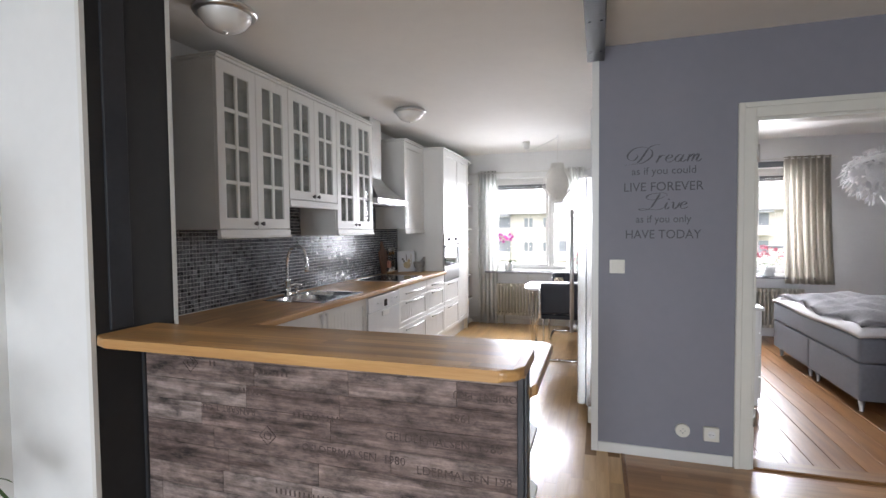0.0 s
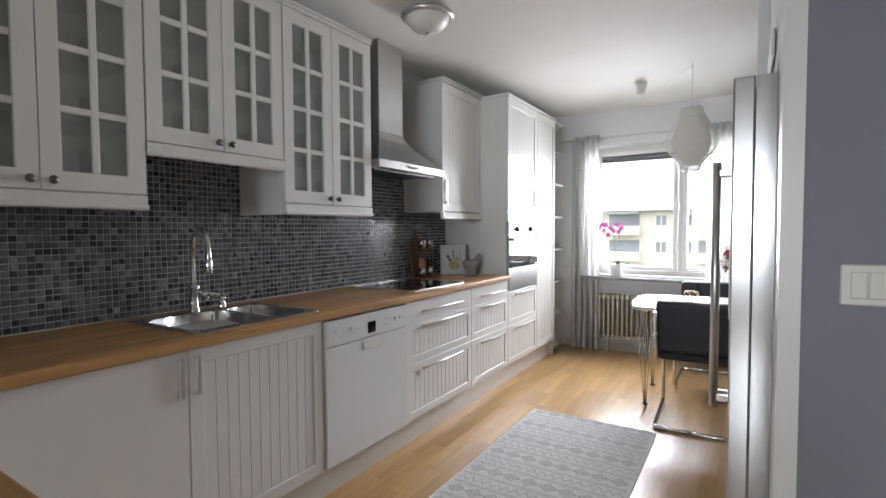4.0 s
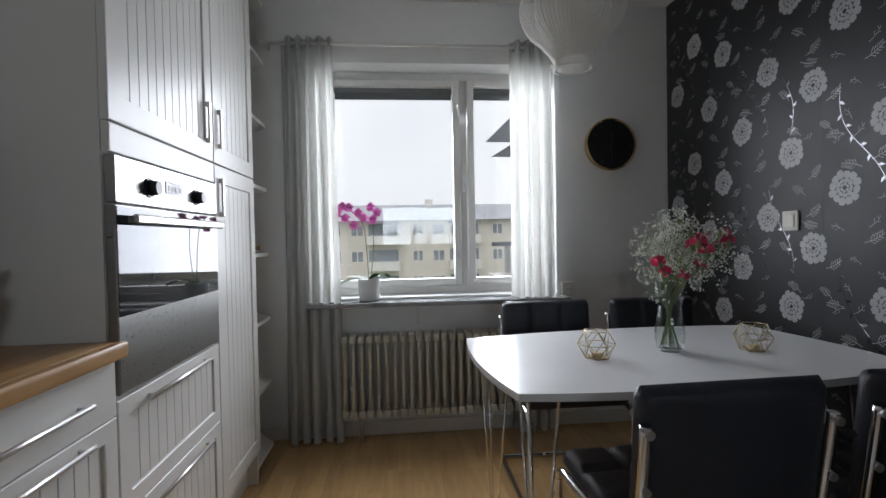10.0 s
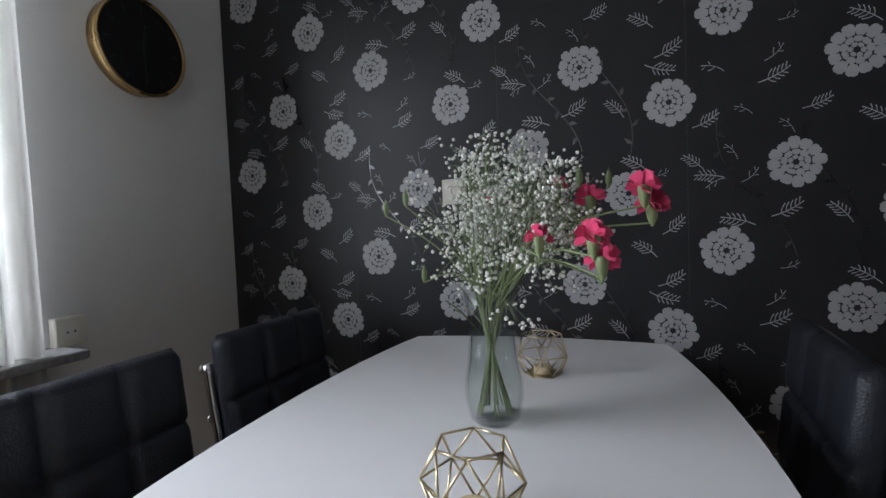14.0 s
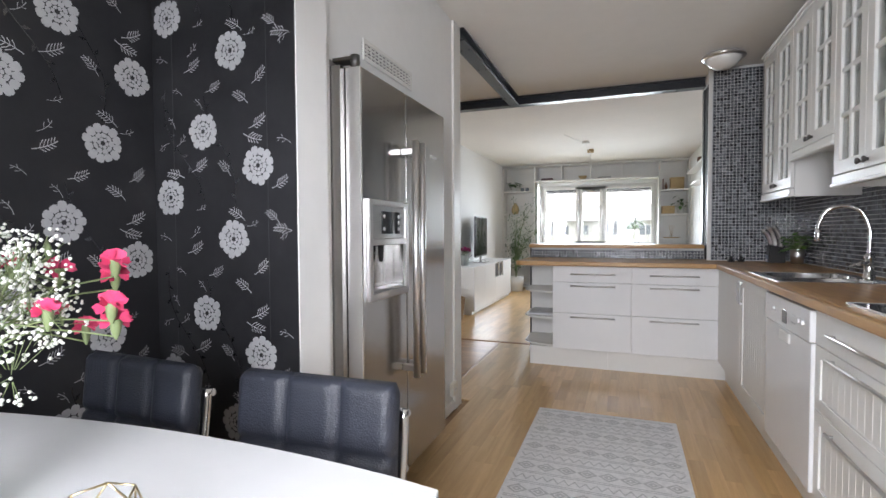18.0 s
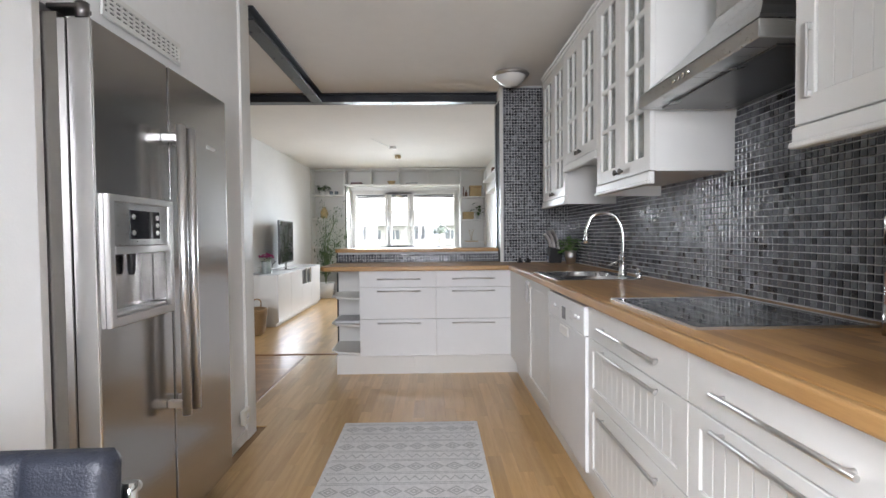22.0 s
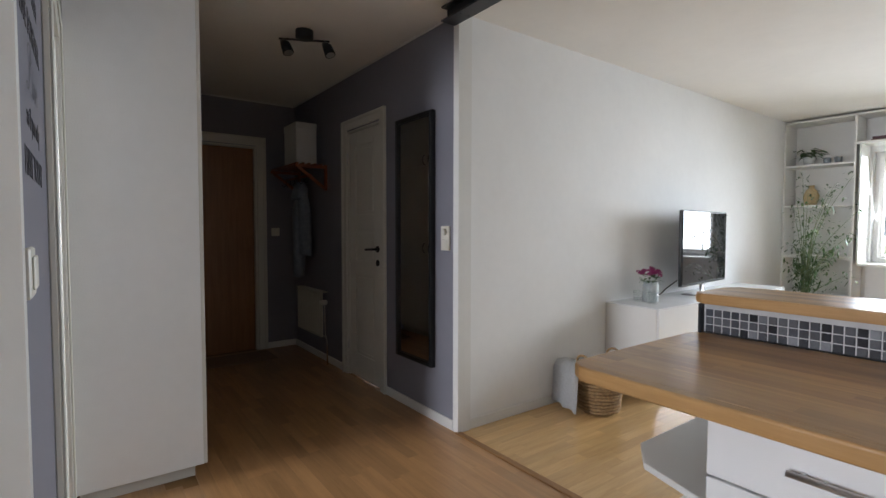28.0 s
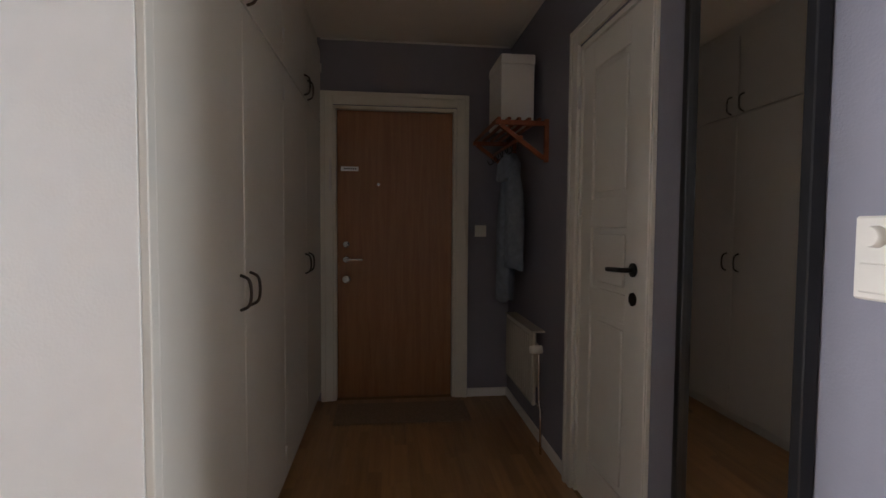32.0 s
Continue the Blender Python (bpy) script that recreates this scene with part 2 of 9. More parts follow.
PRINT_DARK = mk("dark_print", (0.045, 0.045, 0.048), 0.32, var=0.10, scale=25)
INK = mk("silver_sheen_ink", (0.15, 0.15, 0.16), 0.17, 0.9, var=0.10, scale=25)
BLACKBOARD = mk("blackboard_paint", (0.022, 0.022, 0.023), 0.7, var=0.22, scale=3.0, bump=0.05, bscale=200)
STEEL = mk("brushed_steel", (0.46, 0.45, 0.44), 0.20, 1.0, var=0.02, scale=3, stretch=(1, 1, 40), rvar=0.02)
STEEL_H = mk("brushed_steel_level", (0.55, 0.55, 0.54), 0.28, 1.0, var=0.02, scale=3, stretch=(1, 40, 40), rvar=0.02)
CHROME = mk("chrome", (0.72, 0.72, 0.72), 0.08, 1.0, var=0.02, rvar=0.03)
SATIN = mk("satin_nickel", (0.68, 0.67, 0.66), 0.34, 1.0, var=0.03)
DARK_STEEL = mk("painted_dark_steel", (0.030, 0.032, 0.038), 0.33, 0.0, var=0.2, scale=6, bump=0.06, bscale=60)
BLACK_PLASTIC = mk("black_plastic", (0.015, 0.015, 0.016), 0.35, var=0.05)
BLACK_GLASS = mk("black_glass", (0.006, 0.006, 0.007), 0.05, var=0.05, rvar=0.02, coat=0.5)
OVEN_GLASS = mk("oven_glass", (0.05, 0.05, 0.055), 0.03, 0.6, var=0.02, rvar=0.01)
LEATHER = mk("black_leather", (0.029, 0.032, 0.043), 0.34, var=0.15, scale=9, bump=0.25, bscale=240)
GLASS = glass("window_glass")
CABINET_GLASS = pale_glass("milky_cabinet_glass", (0.46, 0.48, 0.45), 0.30)
MIRROR = mk("mirror_glass", (0.82, 0.82, 0.82), 0.02, 1.0, var=0.0, rvar=0.005)
TABLE_WHITE = mk("white_table_laminate", (0.78, 0.78, 0.79), 0.22, var=0.02, scale=3)
OAK_FLOOR = wood("oak_parquet", (0.58, 0.36, 0.155), (0.44, 0.25, 0.095), 0.30, "x", 1.0, 0.16, coat=0.35)
OAK_FLOOR_J = wood("oak_parquet_joined", (0.58, 0.36, 0.155), (0.44, 0.25, 0.095), 0.30, "x", 1.0, 0.16, coat=0.35, island=True)
PINE_FLOOR = wood("oiled_bedroom_boards", (0.46, 0.25, 0.10), (0.32, 0.155, 0.055), 0.35, "x", 1.0, 0.14, coat=0.3)
FLOOR_GAP = mk("floor_joint_shade", (0.25, 0.14, 0.055), 0.7, var=0.1)
WORKTOP = wood("oiled_oak_worktop", (0.52, 0.30, 0.115), (0.38, 0.195, 0.066), 0.38, "x", 1.0, 0.14, coat=0.2)
WORKTOP_Y = wood("oiled_oak_worktop_long", (0.52, 0.30, 0.115), (0.38, 0.195, 0.066), 0.38, "y", 1.0, 0.14, coat=0.2)
GROUT = mk("light_grout", (0.60, 0.60, 0.60), 0.85, var=0.08, scale=20, bump=0.2, bscale=300)


# ---- mesh helpers ----
def bx(bm, x0, y0, z0, x1, y1, z1, bev=0.0, seg=1):
    """A box between two corners, its edges rounded by bev."""
    x0, x1, y0, y1, z0, z1 = min(x0, x1), max(x0, x1), min(y0, y1), max(y0, y1), min(z0, z1), max(z0, z1)
    v = [bm.verts.new((x, y, z)) for z in (z0, z1) for y in (y0, y1) for x in (x0, x1)]
    fs = [bm.faces.new([v[i] for i in q]) for q in ((0, 2, 3, 1), (4, 5, 7, 6), (0, 1, 5, 4), (2, 6, 7, 3), (0, 4, 6, 2), (1, 3, 7, 5))]
    if bev > 0:
        es = {e for f in fs for e in f.edges}
        bmesh.ops.bevel(bm, geom=list(es), offset=bev, segments=seg, affect="EDGES", profile=0.6)
    return bm


def box(*a, bev=0.0, seg=1):
    return bx(bmesh.new(), *a, bev=bev, seg=seg)


def tube(bm, pts, r, sides=8, cap=True, radii=None):
    """A round bar along a line of points."""
    pts = [Vector(p) for p in pts]
    rings = []
    prev = None
    for i, p in enumerate(pts):
        d = (pts[min(i + 1, len(pts) - 1)] - pts[max(i - 1, 0)]).normalized()
        if prev is None:
            a = d.orthogonal().normalized()
        else:
            a = (prev - d * prev.dot(d)).normalized()
        prev = a
        b = d.cross(a)
        rr = radii[i] if radii else r
        rings.append([bm.verts.new(p + (a * math.cos(2 * math.pi * k / sides) + b * math.sin(2 * math.pi * k / sides)) * rr) for k in range(sides)])
    for p, q in zip(rings, rings[1:]):
        for k in range(sides):
            f = bm.faces.new((p[k], p[(k + 1) % sides], q[(k + 1) % sides], q[k]))
            f.smooth = True
    if cap:
        bm.faces.new(rings[0][::-1])
        bm.faces.new(rings[-1])
    return bm


def lathe(bm, prof, cx=0, cy=0, cz=0, sides=24, smooth=True):
    """A turned body from (radius, height) pairs, bottom to top."""
    rings = []
    for r, z in prof:
        if r < 1e-5:
            rings.append([bm.verts.new((cx, cy, cz + z))])
        else:
            rings.append([bm.verts.new((cx + r * math.cos(2 * math.pi * k / sides), cy + r * math.sin(2 * math.pi * k / sides), cz + z)) for k in range(sides)])
    for p, q in zip(rings, rings[1:]):
        for k in range(sides):
            j = (k + 1) % sides
            if len(p) == 1 and len(q) == 1:
                continue
            if len(p) == 1:
                f = bm.faces.new((p[0], q[j], q[k]))
            elif len(q) == 1:
                f = bm.faces.new((p[k], p[j], q[0]))
            else:
                f = bm.faces.new((p[k], p[j], q[j], q[k]))
            f.smooth = smooth
    return bm


def prism(bm, pts, z0, z1, bev=0.0, seg=2):
    """An upright slab over an outline in plan."""
    lo = [bm.verts.new((x, y, z0)) for x, y in pts]
    hi = [bm.verts.new((x, y, z1)) for x, y in pts]
    n = len(pts)
    fs = [bm.faces.new(lo[::-1]), bm.faces.new(hi)]
    fs += [bm.faces.new((lo[i], lo[(i + 1) % n], hi[(i + 1) % n], hi[i])) for i in range(n)]
    if bev > 0:
        es = {e for f in fs[:2] for e in f.edges}
        bmesh.ops.bevel(bm, geom=list(es), offset=bev, segments=seg, affect="EDGES", profile=0.5)
    return bm


def arc(c, r, a0, a1, n=8):
    return [(c[0] + r * math.cos(radians(a0 + (a1 - a0) * i / n)), c[1] + r * math.sin(radians(a0 + (a1 - a0) * i / n))) for i in range(n + 1)]


def smooth(pts, n=6):
    """A rounded line through the points."""
    p = [Vector(q) for q in pts]
    out = []
    for i in range(len(p) - 1):
        a, b, c, d = p[max(i - 1, 0)], p[i], p[i + 1], p[min(i + 2, len(p) - 1)]
        for k in range(n):
            t = k / n
            out.append(0.5 * ((2 * b) + (c - a) * t + (2 * a - 5 * b + 4 * c - d) * t * t + (3 * b - a - 3 * c + d) * t ** 3))
    return out + [p[-1]]


ORIGIN = {}


def thing(name, loc=(0, 0, 0), label="", category="", group="", kind=""):
    """A thing's base, which its parts hang on."""
    ob = new(name)
    ob.location = loc
    ORIGIN[ob] = Vector(loc)
    return tagged(ob, label, category, group, kind)


def part(name, bm, material, parent=None, label="", fix=True):
    """Links a bmesh, given in world metres, as one mesh under a thing or a part."""
    if fix:
        bmesh.ops.recalc_face_normals(bm, faces=bm.faces)
    base = ORIGIN.get(parent, Vector((0, 0, 0)))
    if base.length > 0:
        bmesh.ops.translate(bm, verts=bm.verts, vec=-base)
    me = bpy.data.meshes.new(name)
    bm.to_mesh(me)
    bm.free()
    me.materials.append(material)
    ob = new(name, me)
    if parent is not None:
        ob.parent = parent
        ORIGIN[ob] = base
    else:
        ORIGIN[ob] = Vector((0, 0, 0))
    if label:
        ob["label"] = label
    return ob


def solid(name, bm, material, label, category, group="", kind=""):
    """A thing of one mesh."""
    return tagged(part(name, bm, material), label, category, group, kind)


def wall_with_holes(name, axis, at0, at1, a0, a1, z0, z1, holes, material, label):
    """A wall slab along x or y with openings (a0, a1, z0, z1) right through it."""
    bm = bmesh.new()
    xs = sorted({a0, a1, *[h[0] for h in holes], *[h[1] for h in holes]})
    for p, q in zip(xs, xs[1:]):
        cuts = sorted((h[2], h[3]) for h in holes if h[0] <= p + 1e-6 and h[1] >= q - 1e-6)
        z = z0
        for c0, c1 in cuts + [(z1, z1)]:
            if c0 > z + 1e-6:
                if axis == "x":
                    bx(bm, p, at0, z, q, at1, c0)
                else:
                    bx(bm, at0, p, z, at1, q, c0)
            z = max(z, c1)
    bmesh.ops.remove_doubles(bm, verts=bm.verts, dist=1e-5)
    return solid(name, bm, material, label, "wall", kind="structure")


# ---- structure ----
CZ = 2.485          # ceiling height
XW, XF = -2.12, -1.525   # tiled kitchen wall, cabinet fronts
XP = 0.755          # papered wall
YW = 7.21           # window wall

solid("floor", box(-2.4, -4.2, -0.12, 4.5, YW + 0.4, -0.006), FLOOR_GAP, "oak parquet floor running through kitchen, hall and living room", "floor", kind="structure")
solid("ceiling", box(-2.4, -4.2, CZ, 4.6, YW + 0.4, CZ + 0.15), CEIL, "white painted ceiling with fine grain", "ceiling", kind="structure")

solid("wall_kitchen_west", box(XW - 0.2, 1.39, 0, XW, YW + 0.35, CZ), WHITE_WALL, "white kitchen wall behind the cabinets", "wall", kind="structure")
solid("wall_living_west", box(XW - 0.2, -4.2, 0, -1.95, 1.39, CZ), WHITE_WALL, "white living room wall", "wall", kind="structure")
solid("wall_stub", box(XW, 1.39, 0, -1.51, 1.75, CZ), WHITE_WALL, "short white wall between kitchen and living room", "wall", kind="structure")
KW = (-1.33, 0.06, 0.79, 2.13)   # kitchen window opening
BW = (1.45, 2.75, 0.79, 2.13)    # bedroom window opening
wall_with_holes("wall_north_kitchen", "x", YW, YW + 0.33, XW, 0.82, 0, CZ, [KW], WHITE_WALL, "white wall with the kitchen window")
wall_with_holes("wall_north_bedroom", "x", YW, YW + 0.33, 0.82, 4.5, 0, CZ, [BW], WHITE_WALL, "white wall with the bedroom window")
solid("wall_papered", box(XP, 5.03, 0, 0.87, YW, CZ), BLACK_PAPER, "kitchen wall in black wallpaper with silver flowers", "wall", kind="structure")
solid("wall_fridge_side", box(0.128, 4.86, 0, 0.87, 5.03, CZ), WHITE_WALL, "short wall beside the fridge", "wall", kind="structure")
solid("wallpaper_return", box(0.132, 5.03, 0, XP, 5.034, CZ), BLACK_PAPER, "black flowered wallpaper on the short wall", "wallpaper", kind="structure")
wall_with_holes("wall_fridge", "y", 0.175, 0.26, 3.38, 4.86, 0, CZ, [(3.87, 4.80, 0, 1.80)], WHITE_WALL, "white wall round the built-in fridge")
solid("wall_fridge_back", box(0.80, 3.38, 0, 0.87, 4.86, CZ), WHITE_WALL, "wall behind the fridge", "wall", kind="structure")
GY = 3.285          # grey wall towards hall and living room
BD = (1.028, 1.823, 0, 2.0)
wall_with_holes("wall_grey", "x", GY, 3.40, 0.167, 4.27, 0, CZ, [BD], GREY_WALL, "grey-blue painted wall with lettering and the bedroom door")
HD = (2.43, 3.005, 0, 2.03)
wall_with_holes("wall_hall_south", "x", 1.30, 1.425, 1.53, 4.27, 0, CZ, [HD], GREY_WALL, "grey-blue hall wall with a white door")
ED = (1.81, 2.66, 0, 2.04)
wall_with_holes("wall_entrance", "y", 4.27, 4.45, 1.25, 3.38, 0, CZ, [ED], GREY_WALL, "grey-blue wall with the entrance door")
# added out of view behind the entrance door to keep outside light out
solid("wall_landing", box(4.47, 1.6, 0, 4.6, 2.9, CZ), WHITE_WALL, "unseen added wall that stops light leaking round the entrance door", "wall", kind="structure")
solid("wall_living_east", box(1.51, -4.2, 0, 1.63, 1.345, CZ), WHITE_WALL, "white living room wall", "wall", kind="structure")
LW = (-1.41, 0.77, 0.86, 2.08)
wall_with_holes("wall_living_south", "x", -4.05, -3.80, -1.95, 1.51, 0, CZ, [LW], WHITE_WALL, "white living room wall with a wide window")
solid("wall_bedroom_east", box(4.45, 3.38, 0, 4.6, YW, CZ), WHITE_WALL, "white bedroom wall", "wall", kind="structure")
solid("wall_bedroom_south", box(0.87, 3.402, 0, 1.0, 3.42, CZ), WHITE_WALL, "white bedroom wall", "wall", kind="structure")


# ---- fronts, handles ----
def fb(bm, face, plane, u0, u1, z0, z1, d0, d1, bev=0.0):
    """A box on a front that looks along face: u across, z up, d outwards."""
    s = 1 if face[0] == "+" else -1
    if face[1] == "x":
        return bx(bm, plane + s * d0, u0, z0, plane + s * d1, u1, z1, bev)
    return bx(bm, u0, plane + s * d0, z0, u1, plane + s * d1, z1, bev)


def fp(face, plane, u, z, d):
    s = 1 if face[0] == "+" else -1
    return (plane + s * d, u, z) if face[1] == "x" else (u, plane + s * d, z)


def plain_front(face, plane, u0, u1, z0, z1):
    return fb(bmesh.new(), face, plane, u0 + 0.0015, u1 - 0.0015, z0 + 0.0015, z1 - 0.0015, 0, 0.019, 0.002)


def ring(face, plane, outer, inner, d0, d1, e=0.002):
    """A flat frame round an opening, in one piece: outer and inner are (u0, u1, z0, z1)."""
    bm = bmesh.new()

    def loop(r, k, d):
        u0, u1, z0, z1 = r[0] + k, r[1] - k, r[2] + k, r[3] - k
        return [bm.verts.new(fp(face, plane, u, z, d)) for u, z in ((u0, z0), (u1, z0), (u1, z1), (u0, z1))]

    loops = [loop(outer, 0, d0), loop(outer, 0, d1 - e), loop(outer, e, d1), loop(inner, -e, d1), loop(inner, 0, d1 - e), loop(inner, 0, d0)]
    for a, b in zip(loops, loops[1:] + loops[:1]):
        for k in range(4):
            bm.faces.new((a[k], a[(k + 1) % 4], b[(k + 1) % 4], b[k]))
    return bm


def bead_frame(face, plane, u0, u1, z0, z1, stile, rail):
    """A raised frame round a flat panel, in one piece."""
    bm = bmesh.new()
    u0, u1, z0, z1 = u0 + 0.0015, u1 - 0.0015, z0 + 0.0015, z1 - 0.0015

    def loop(i, d):
        return [bm.verts.new(fp(face, plane, u, z, d)) for u, z in ((u0 + i * stile, z0 + i * rail), (u1 - i * stile, z0 + i * rail), (u1 - i * stile, z1 - i * rail), (u0 + i * stile, z1 - i * rail))]

    e = 0.0022
    back, side, top, rim, lip, deep = loop(0, 0.0), loop(0, 0.019 - e), loop(e / stile, 0.019), loop(1 - e / stile, 0.019), loop(1, 0.019 - e), loop(1, 0.0095)
    for a, b in ((back, side), (side, top), (top, rim), (rim, lip), (lip, deep)):
        for k in range(4):
            bm.faces.new((a[k], a[(k + 1) % 4], b[(k + 1) % 4], b[k]))
    bm.faces.new(deep)
    bm.faces.new(back[::-1])
    return bm


def bead_part(name, parent, face, plane, u0, u1, z0, z1, stile=0.055, rail=0.055, pitch=0.048):
    """A framed front with its upright boards as pieces of their own."""
    d = part(name, bead_frame(face, plane, u0, u1, z0, z1, stile, rail), CABINET, parent)
    a0, a1 = u0 + 0.0015 + stile, u1 - 0.0015 - stile
    n = max(2, round((a1 - a0) / pitch))
    w = (a1 - a0) / n
    for i in range(n):
        a = a0 + i * w
        part("board", fb(bmesh.new(), face, plane, a + 0.0010, a + w - 0.0010, z0 + rail + 0.0020, z1 - rail - 0.0020, 0.0096, 0.0126, 0.0012), CABINET, d)
    return d


def bar_handle(parent, face, plane, u0, u1, z, d=0.036, r=0.006):
    bm = bmesh.new()
    tube(bm, [fp(face, plane, u0, z, d), fp(face, plane, u1, z, d)], r, 10)
    for u in (u0 + 0.022, u1 - 0.022):
        tube(bm, [fp(face, plane, u, z, 0.015), fp(face, plane, u, z, d)], 0.0055, 8)
    return part("handle", bm, SATIN, parent, "brushed steel bar handle")


def d_handle(parent, face, plane, u, z0, z1, d=0.034):
    bm = bmesh.new()
    w = 0.009
    fb(bm, face, plane, u - w, u + w, z0, z1, d - 0.007, d, 0.002)
    fb(bm, face, plane, u - w, u + w, z0, z0 + 0.016, 0.017, d - 0.006, 0.002)
    fb(bm, face, plane, u - w, u + w, z1 - 0.016, z1, 0.017, d - 0.006, 0.002)
    return part("handle", bm, SATIN, parent, "flat brushed steel handle")


def knob(parent, face, plane, u, z):
    bm = bmesh.new()
    prof = [(0.0075, 0.018), (0.006, 0.024), (0.012, 0.030), (0.014, 0.035), (0.012, 0.040), (0.0, 0.042)]
    tube(bm, [fp(face, plane, u, z, d) for r, d in prof], 0.01, 12, True, [max(r, 0.002) for r, d in prof])
    return part("knob", bm, DARK_NICKEL, parent, "dark metal knob")


DARK_NICKEL = mk("dark_nickel", (0.16, 0.155, 0.15), 0.3, 1.0, var=0.08)


# ---- base cabinets along the tiled wall ----
FX = XF - 0.019
RUN = "cabinets along the tiled wall"


def base_body(c, y0, y1):
    part("body", box(XW + 0.04, y0 + 0.001, 0.16, FX - 0.001, y1 - 0.001, 0.862), CABINET, c)
    part("plinth", box(XW + 0.1, y0, 0.0, FX - 0.045, y1, 0.158), CABINET, c)


c = thing("sink_cabinet", (-1.8, 3.006, 0), "white sink cabinet with a grooved door under the worktop", "cabinet", RUN)
base_body(c, 2.135, 3.561)
cp = part("corner_door", plain_front("+x", FX, 2.165, 2.935, 0.16, 0.862), CABINET, c)
d_handle(cp, "+x", FX, 2.905, 0.70, 0.84)
d = bead_part("door", c, "+x", FX, 2.935, 3.561, 0.16, 0.862)
d_handle(d, "+x", FX, 2.965, 0.70, 0.84)

c = thing("dishwasher", (-1.8, 3.870, 0), "white built-under dishwasher with dials and a dark display", "dishwasher")
part("body", box(XW + 0.06, 3.567, 0.16, FX, 4.187, 0.855), CABINET, c)
part("plinth", box(XW + 0.1, 3.561, 0.0, FX - 0.045, 4.190, 0.158), CABINET, c)
part("door", box(FX + 0.001, 3.568, 0.165, FX + 0.030, 4.186, 0.728, bev=0.004), CABINET_GLOSS, c)
p = part("control_panel", box(FX + 0.001, 3.568, 0.732, FX + 0.036, 4.186, 0.853, bev=0.006, seg=2), CABINET_GLOSS, c)
part("display", box(FX + 0.036, 3.850, 0.752, FX + 0.038, 3.909, 0.808), BLACK_GLASS, p, "dark display")
for y, z in [(3.614, 0.80), (3.740, 0.785), (3.776, 0.785), (3.980, 0.80), (3.980, 0.77), (4.007, 0.80), (4.007, 0.77)]:
    part("printed_mark", box(FX + 0.036, y, z, FX + 0.0375, y + 0.012, z + 0.006), PRINT, p)
for y in (3.729, 4.075, 4.117):
    bm = bmesh.new()
    tube(bm, [(FX + 0.034, y, 0.795), (FX + 0.046, y, 0.795)], 0.009, 14)
    part("dial", bm, CABINET_GLOSS, p)
part("grip", box(FX + 0.031, 3.813, 0.718, FX + 0.040, 3.949, 0.674, bev=0.004), CABINET, p)

for (y0, y1, hu) in ((4.190, 4.965, (4.345, 4.820)), (4.965, 5.575, (5.090, 5.462))):
    c = thing("drawer_cabinet", (-1.8, (y0 + y1) / 2, 0), "white three-drawer base cabinet with grooved fronts and bar handles", "cabinet", RUN)
    base_body(c, y0, y1)
    for k, (z0, z1, hz) in enumerate(((0.73, 0.862, 0.79), (0.49, 0.73, 0.705), (0.165, 0.49, 0.45))):
        dr = part("drawer", plain_front("+x", FX, y0, y1, z0, z1), CABINET, c) if k == 0 else bead_part("drawer", c, "+x", FX, y0, y1, z0, z1, 0.05, 0.045)
        bar_handle(dr, "+x", FX, hu[0], hu[1], hz)

# ---- tall units ----
c = thing("oven_cabinet", (-1.8, 5.950, 0), "tall white cabinet with a built-in steel oven", "cabinet", RUN)
part("body", box(XW + 0.002, 5.577, 0.16, FX - 0.001, 6.212, 2.33), CABINET, c)
part("plinth", box(XW + 0.1, 5.577, 0.0, FX - 0.045, 6.212, 0.158), CABINET, c)
part("cornice", box(XW, 5.570, 2.331, XF + 0.012, 6.212, 2.352, bev=0.004), CABINET, c)
d = bead_part("door", c, "+x", FX, 5.577, 6.212, 1.41, 2.328, 0.06, 0.065)
d_handle(d, "+x", FX, 6.157, 1.47, 1.61)
part("filler", plain_front("+x", FX, 5.577, 6.212, 1.337, 1.408), CABINET, c)
for (z0, z1, hz) in ((0.485, 0.762, 0.733), (0.165, 0.485, 0.483)):
    dr = bead_part("drawer", c, "+x", FX, 5.577, 6.212, z0, z1, 0.05, 0.045)
    bar_handle(dr, "+x", FX, 5.696, 6.099, hz - (0.03 if z0 < 0.3 else 0.0))
c = thing("oven", (-1.5, 5.950, 0.77), "built-in stainless steel oven with black dials and glass door", "oven")
part("control_panel", box(FX + 0.001, 5.583, 1.222, FX + 0.026, 6.207, 1.333, bev=0.003), STEEL_H, c)
for y in (5.738, 6.031):
    bm = bmesh.new()
    tube(bm, [(FX + 0.026, y, 1.27), (FX + 0.030, y, 1.27)], 0.026, 20)
    tube(bm, [(FX + 0.030, y, 1.27), (FX + 0.052, y, 1.27)], 0.021, 20, True, [0.021, 0.018])
    part("dial", bm, BLACK_PLASTIC, c)
part("display", box(FX + 0.026, 5.827, 1.262, FX + 0.028, 5.937, 1.30), PRINT, c)
bm = bmesh.new()
for i in range(4):
    bx(bm, FX + 0.028, 5.839 + i * 0.022, 1.272, FX + 0.0286, 5.853 + i * 0.022, 1.288)
part("display_digit", bm, BLACK_PLASTIC, c)
dd = part("door", box(FX + 0.001, 5.583, 0.772, FX + 0.024, 6.207, 1.218, bev=0.003), STEEL_H, c)
part("door_glass", box(FX + 0.024, 5.587, 0.955, FX + 0.026, 6.203, 1.214), OVEN_GLASS, dd, "mirror-like oven window")
bm = bmesh.new()
bx(bm, FX + 0.044, 5.612, 1.172, FX + 0.060, 6.178, 1.196, 0.005)
for y in (5.633, 6.146):
    bx(bm, FX + 0.024, y, 1.176, FX + 0.048, y + 0.02, 1.192)
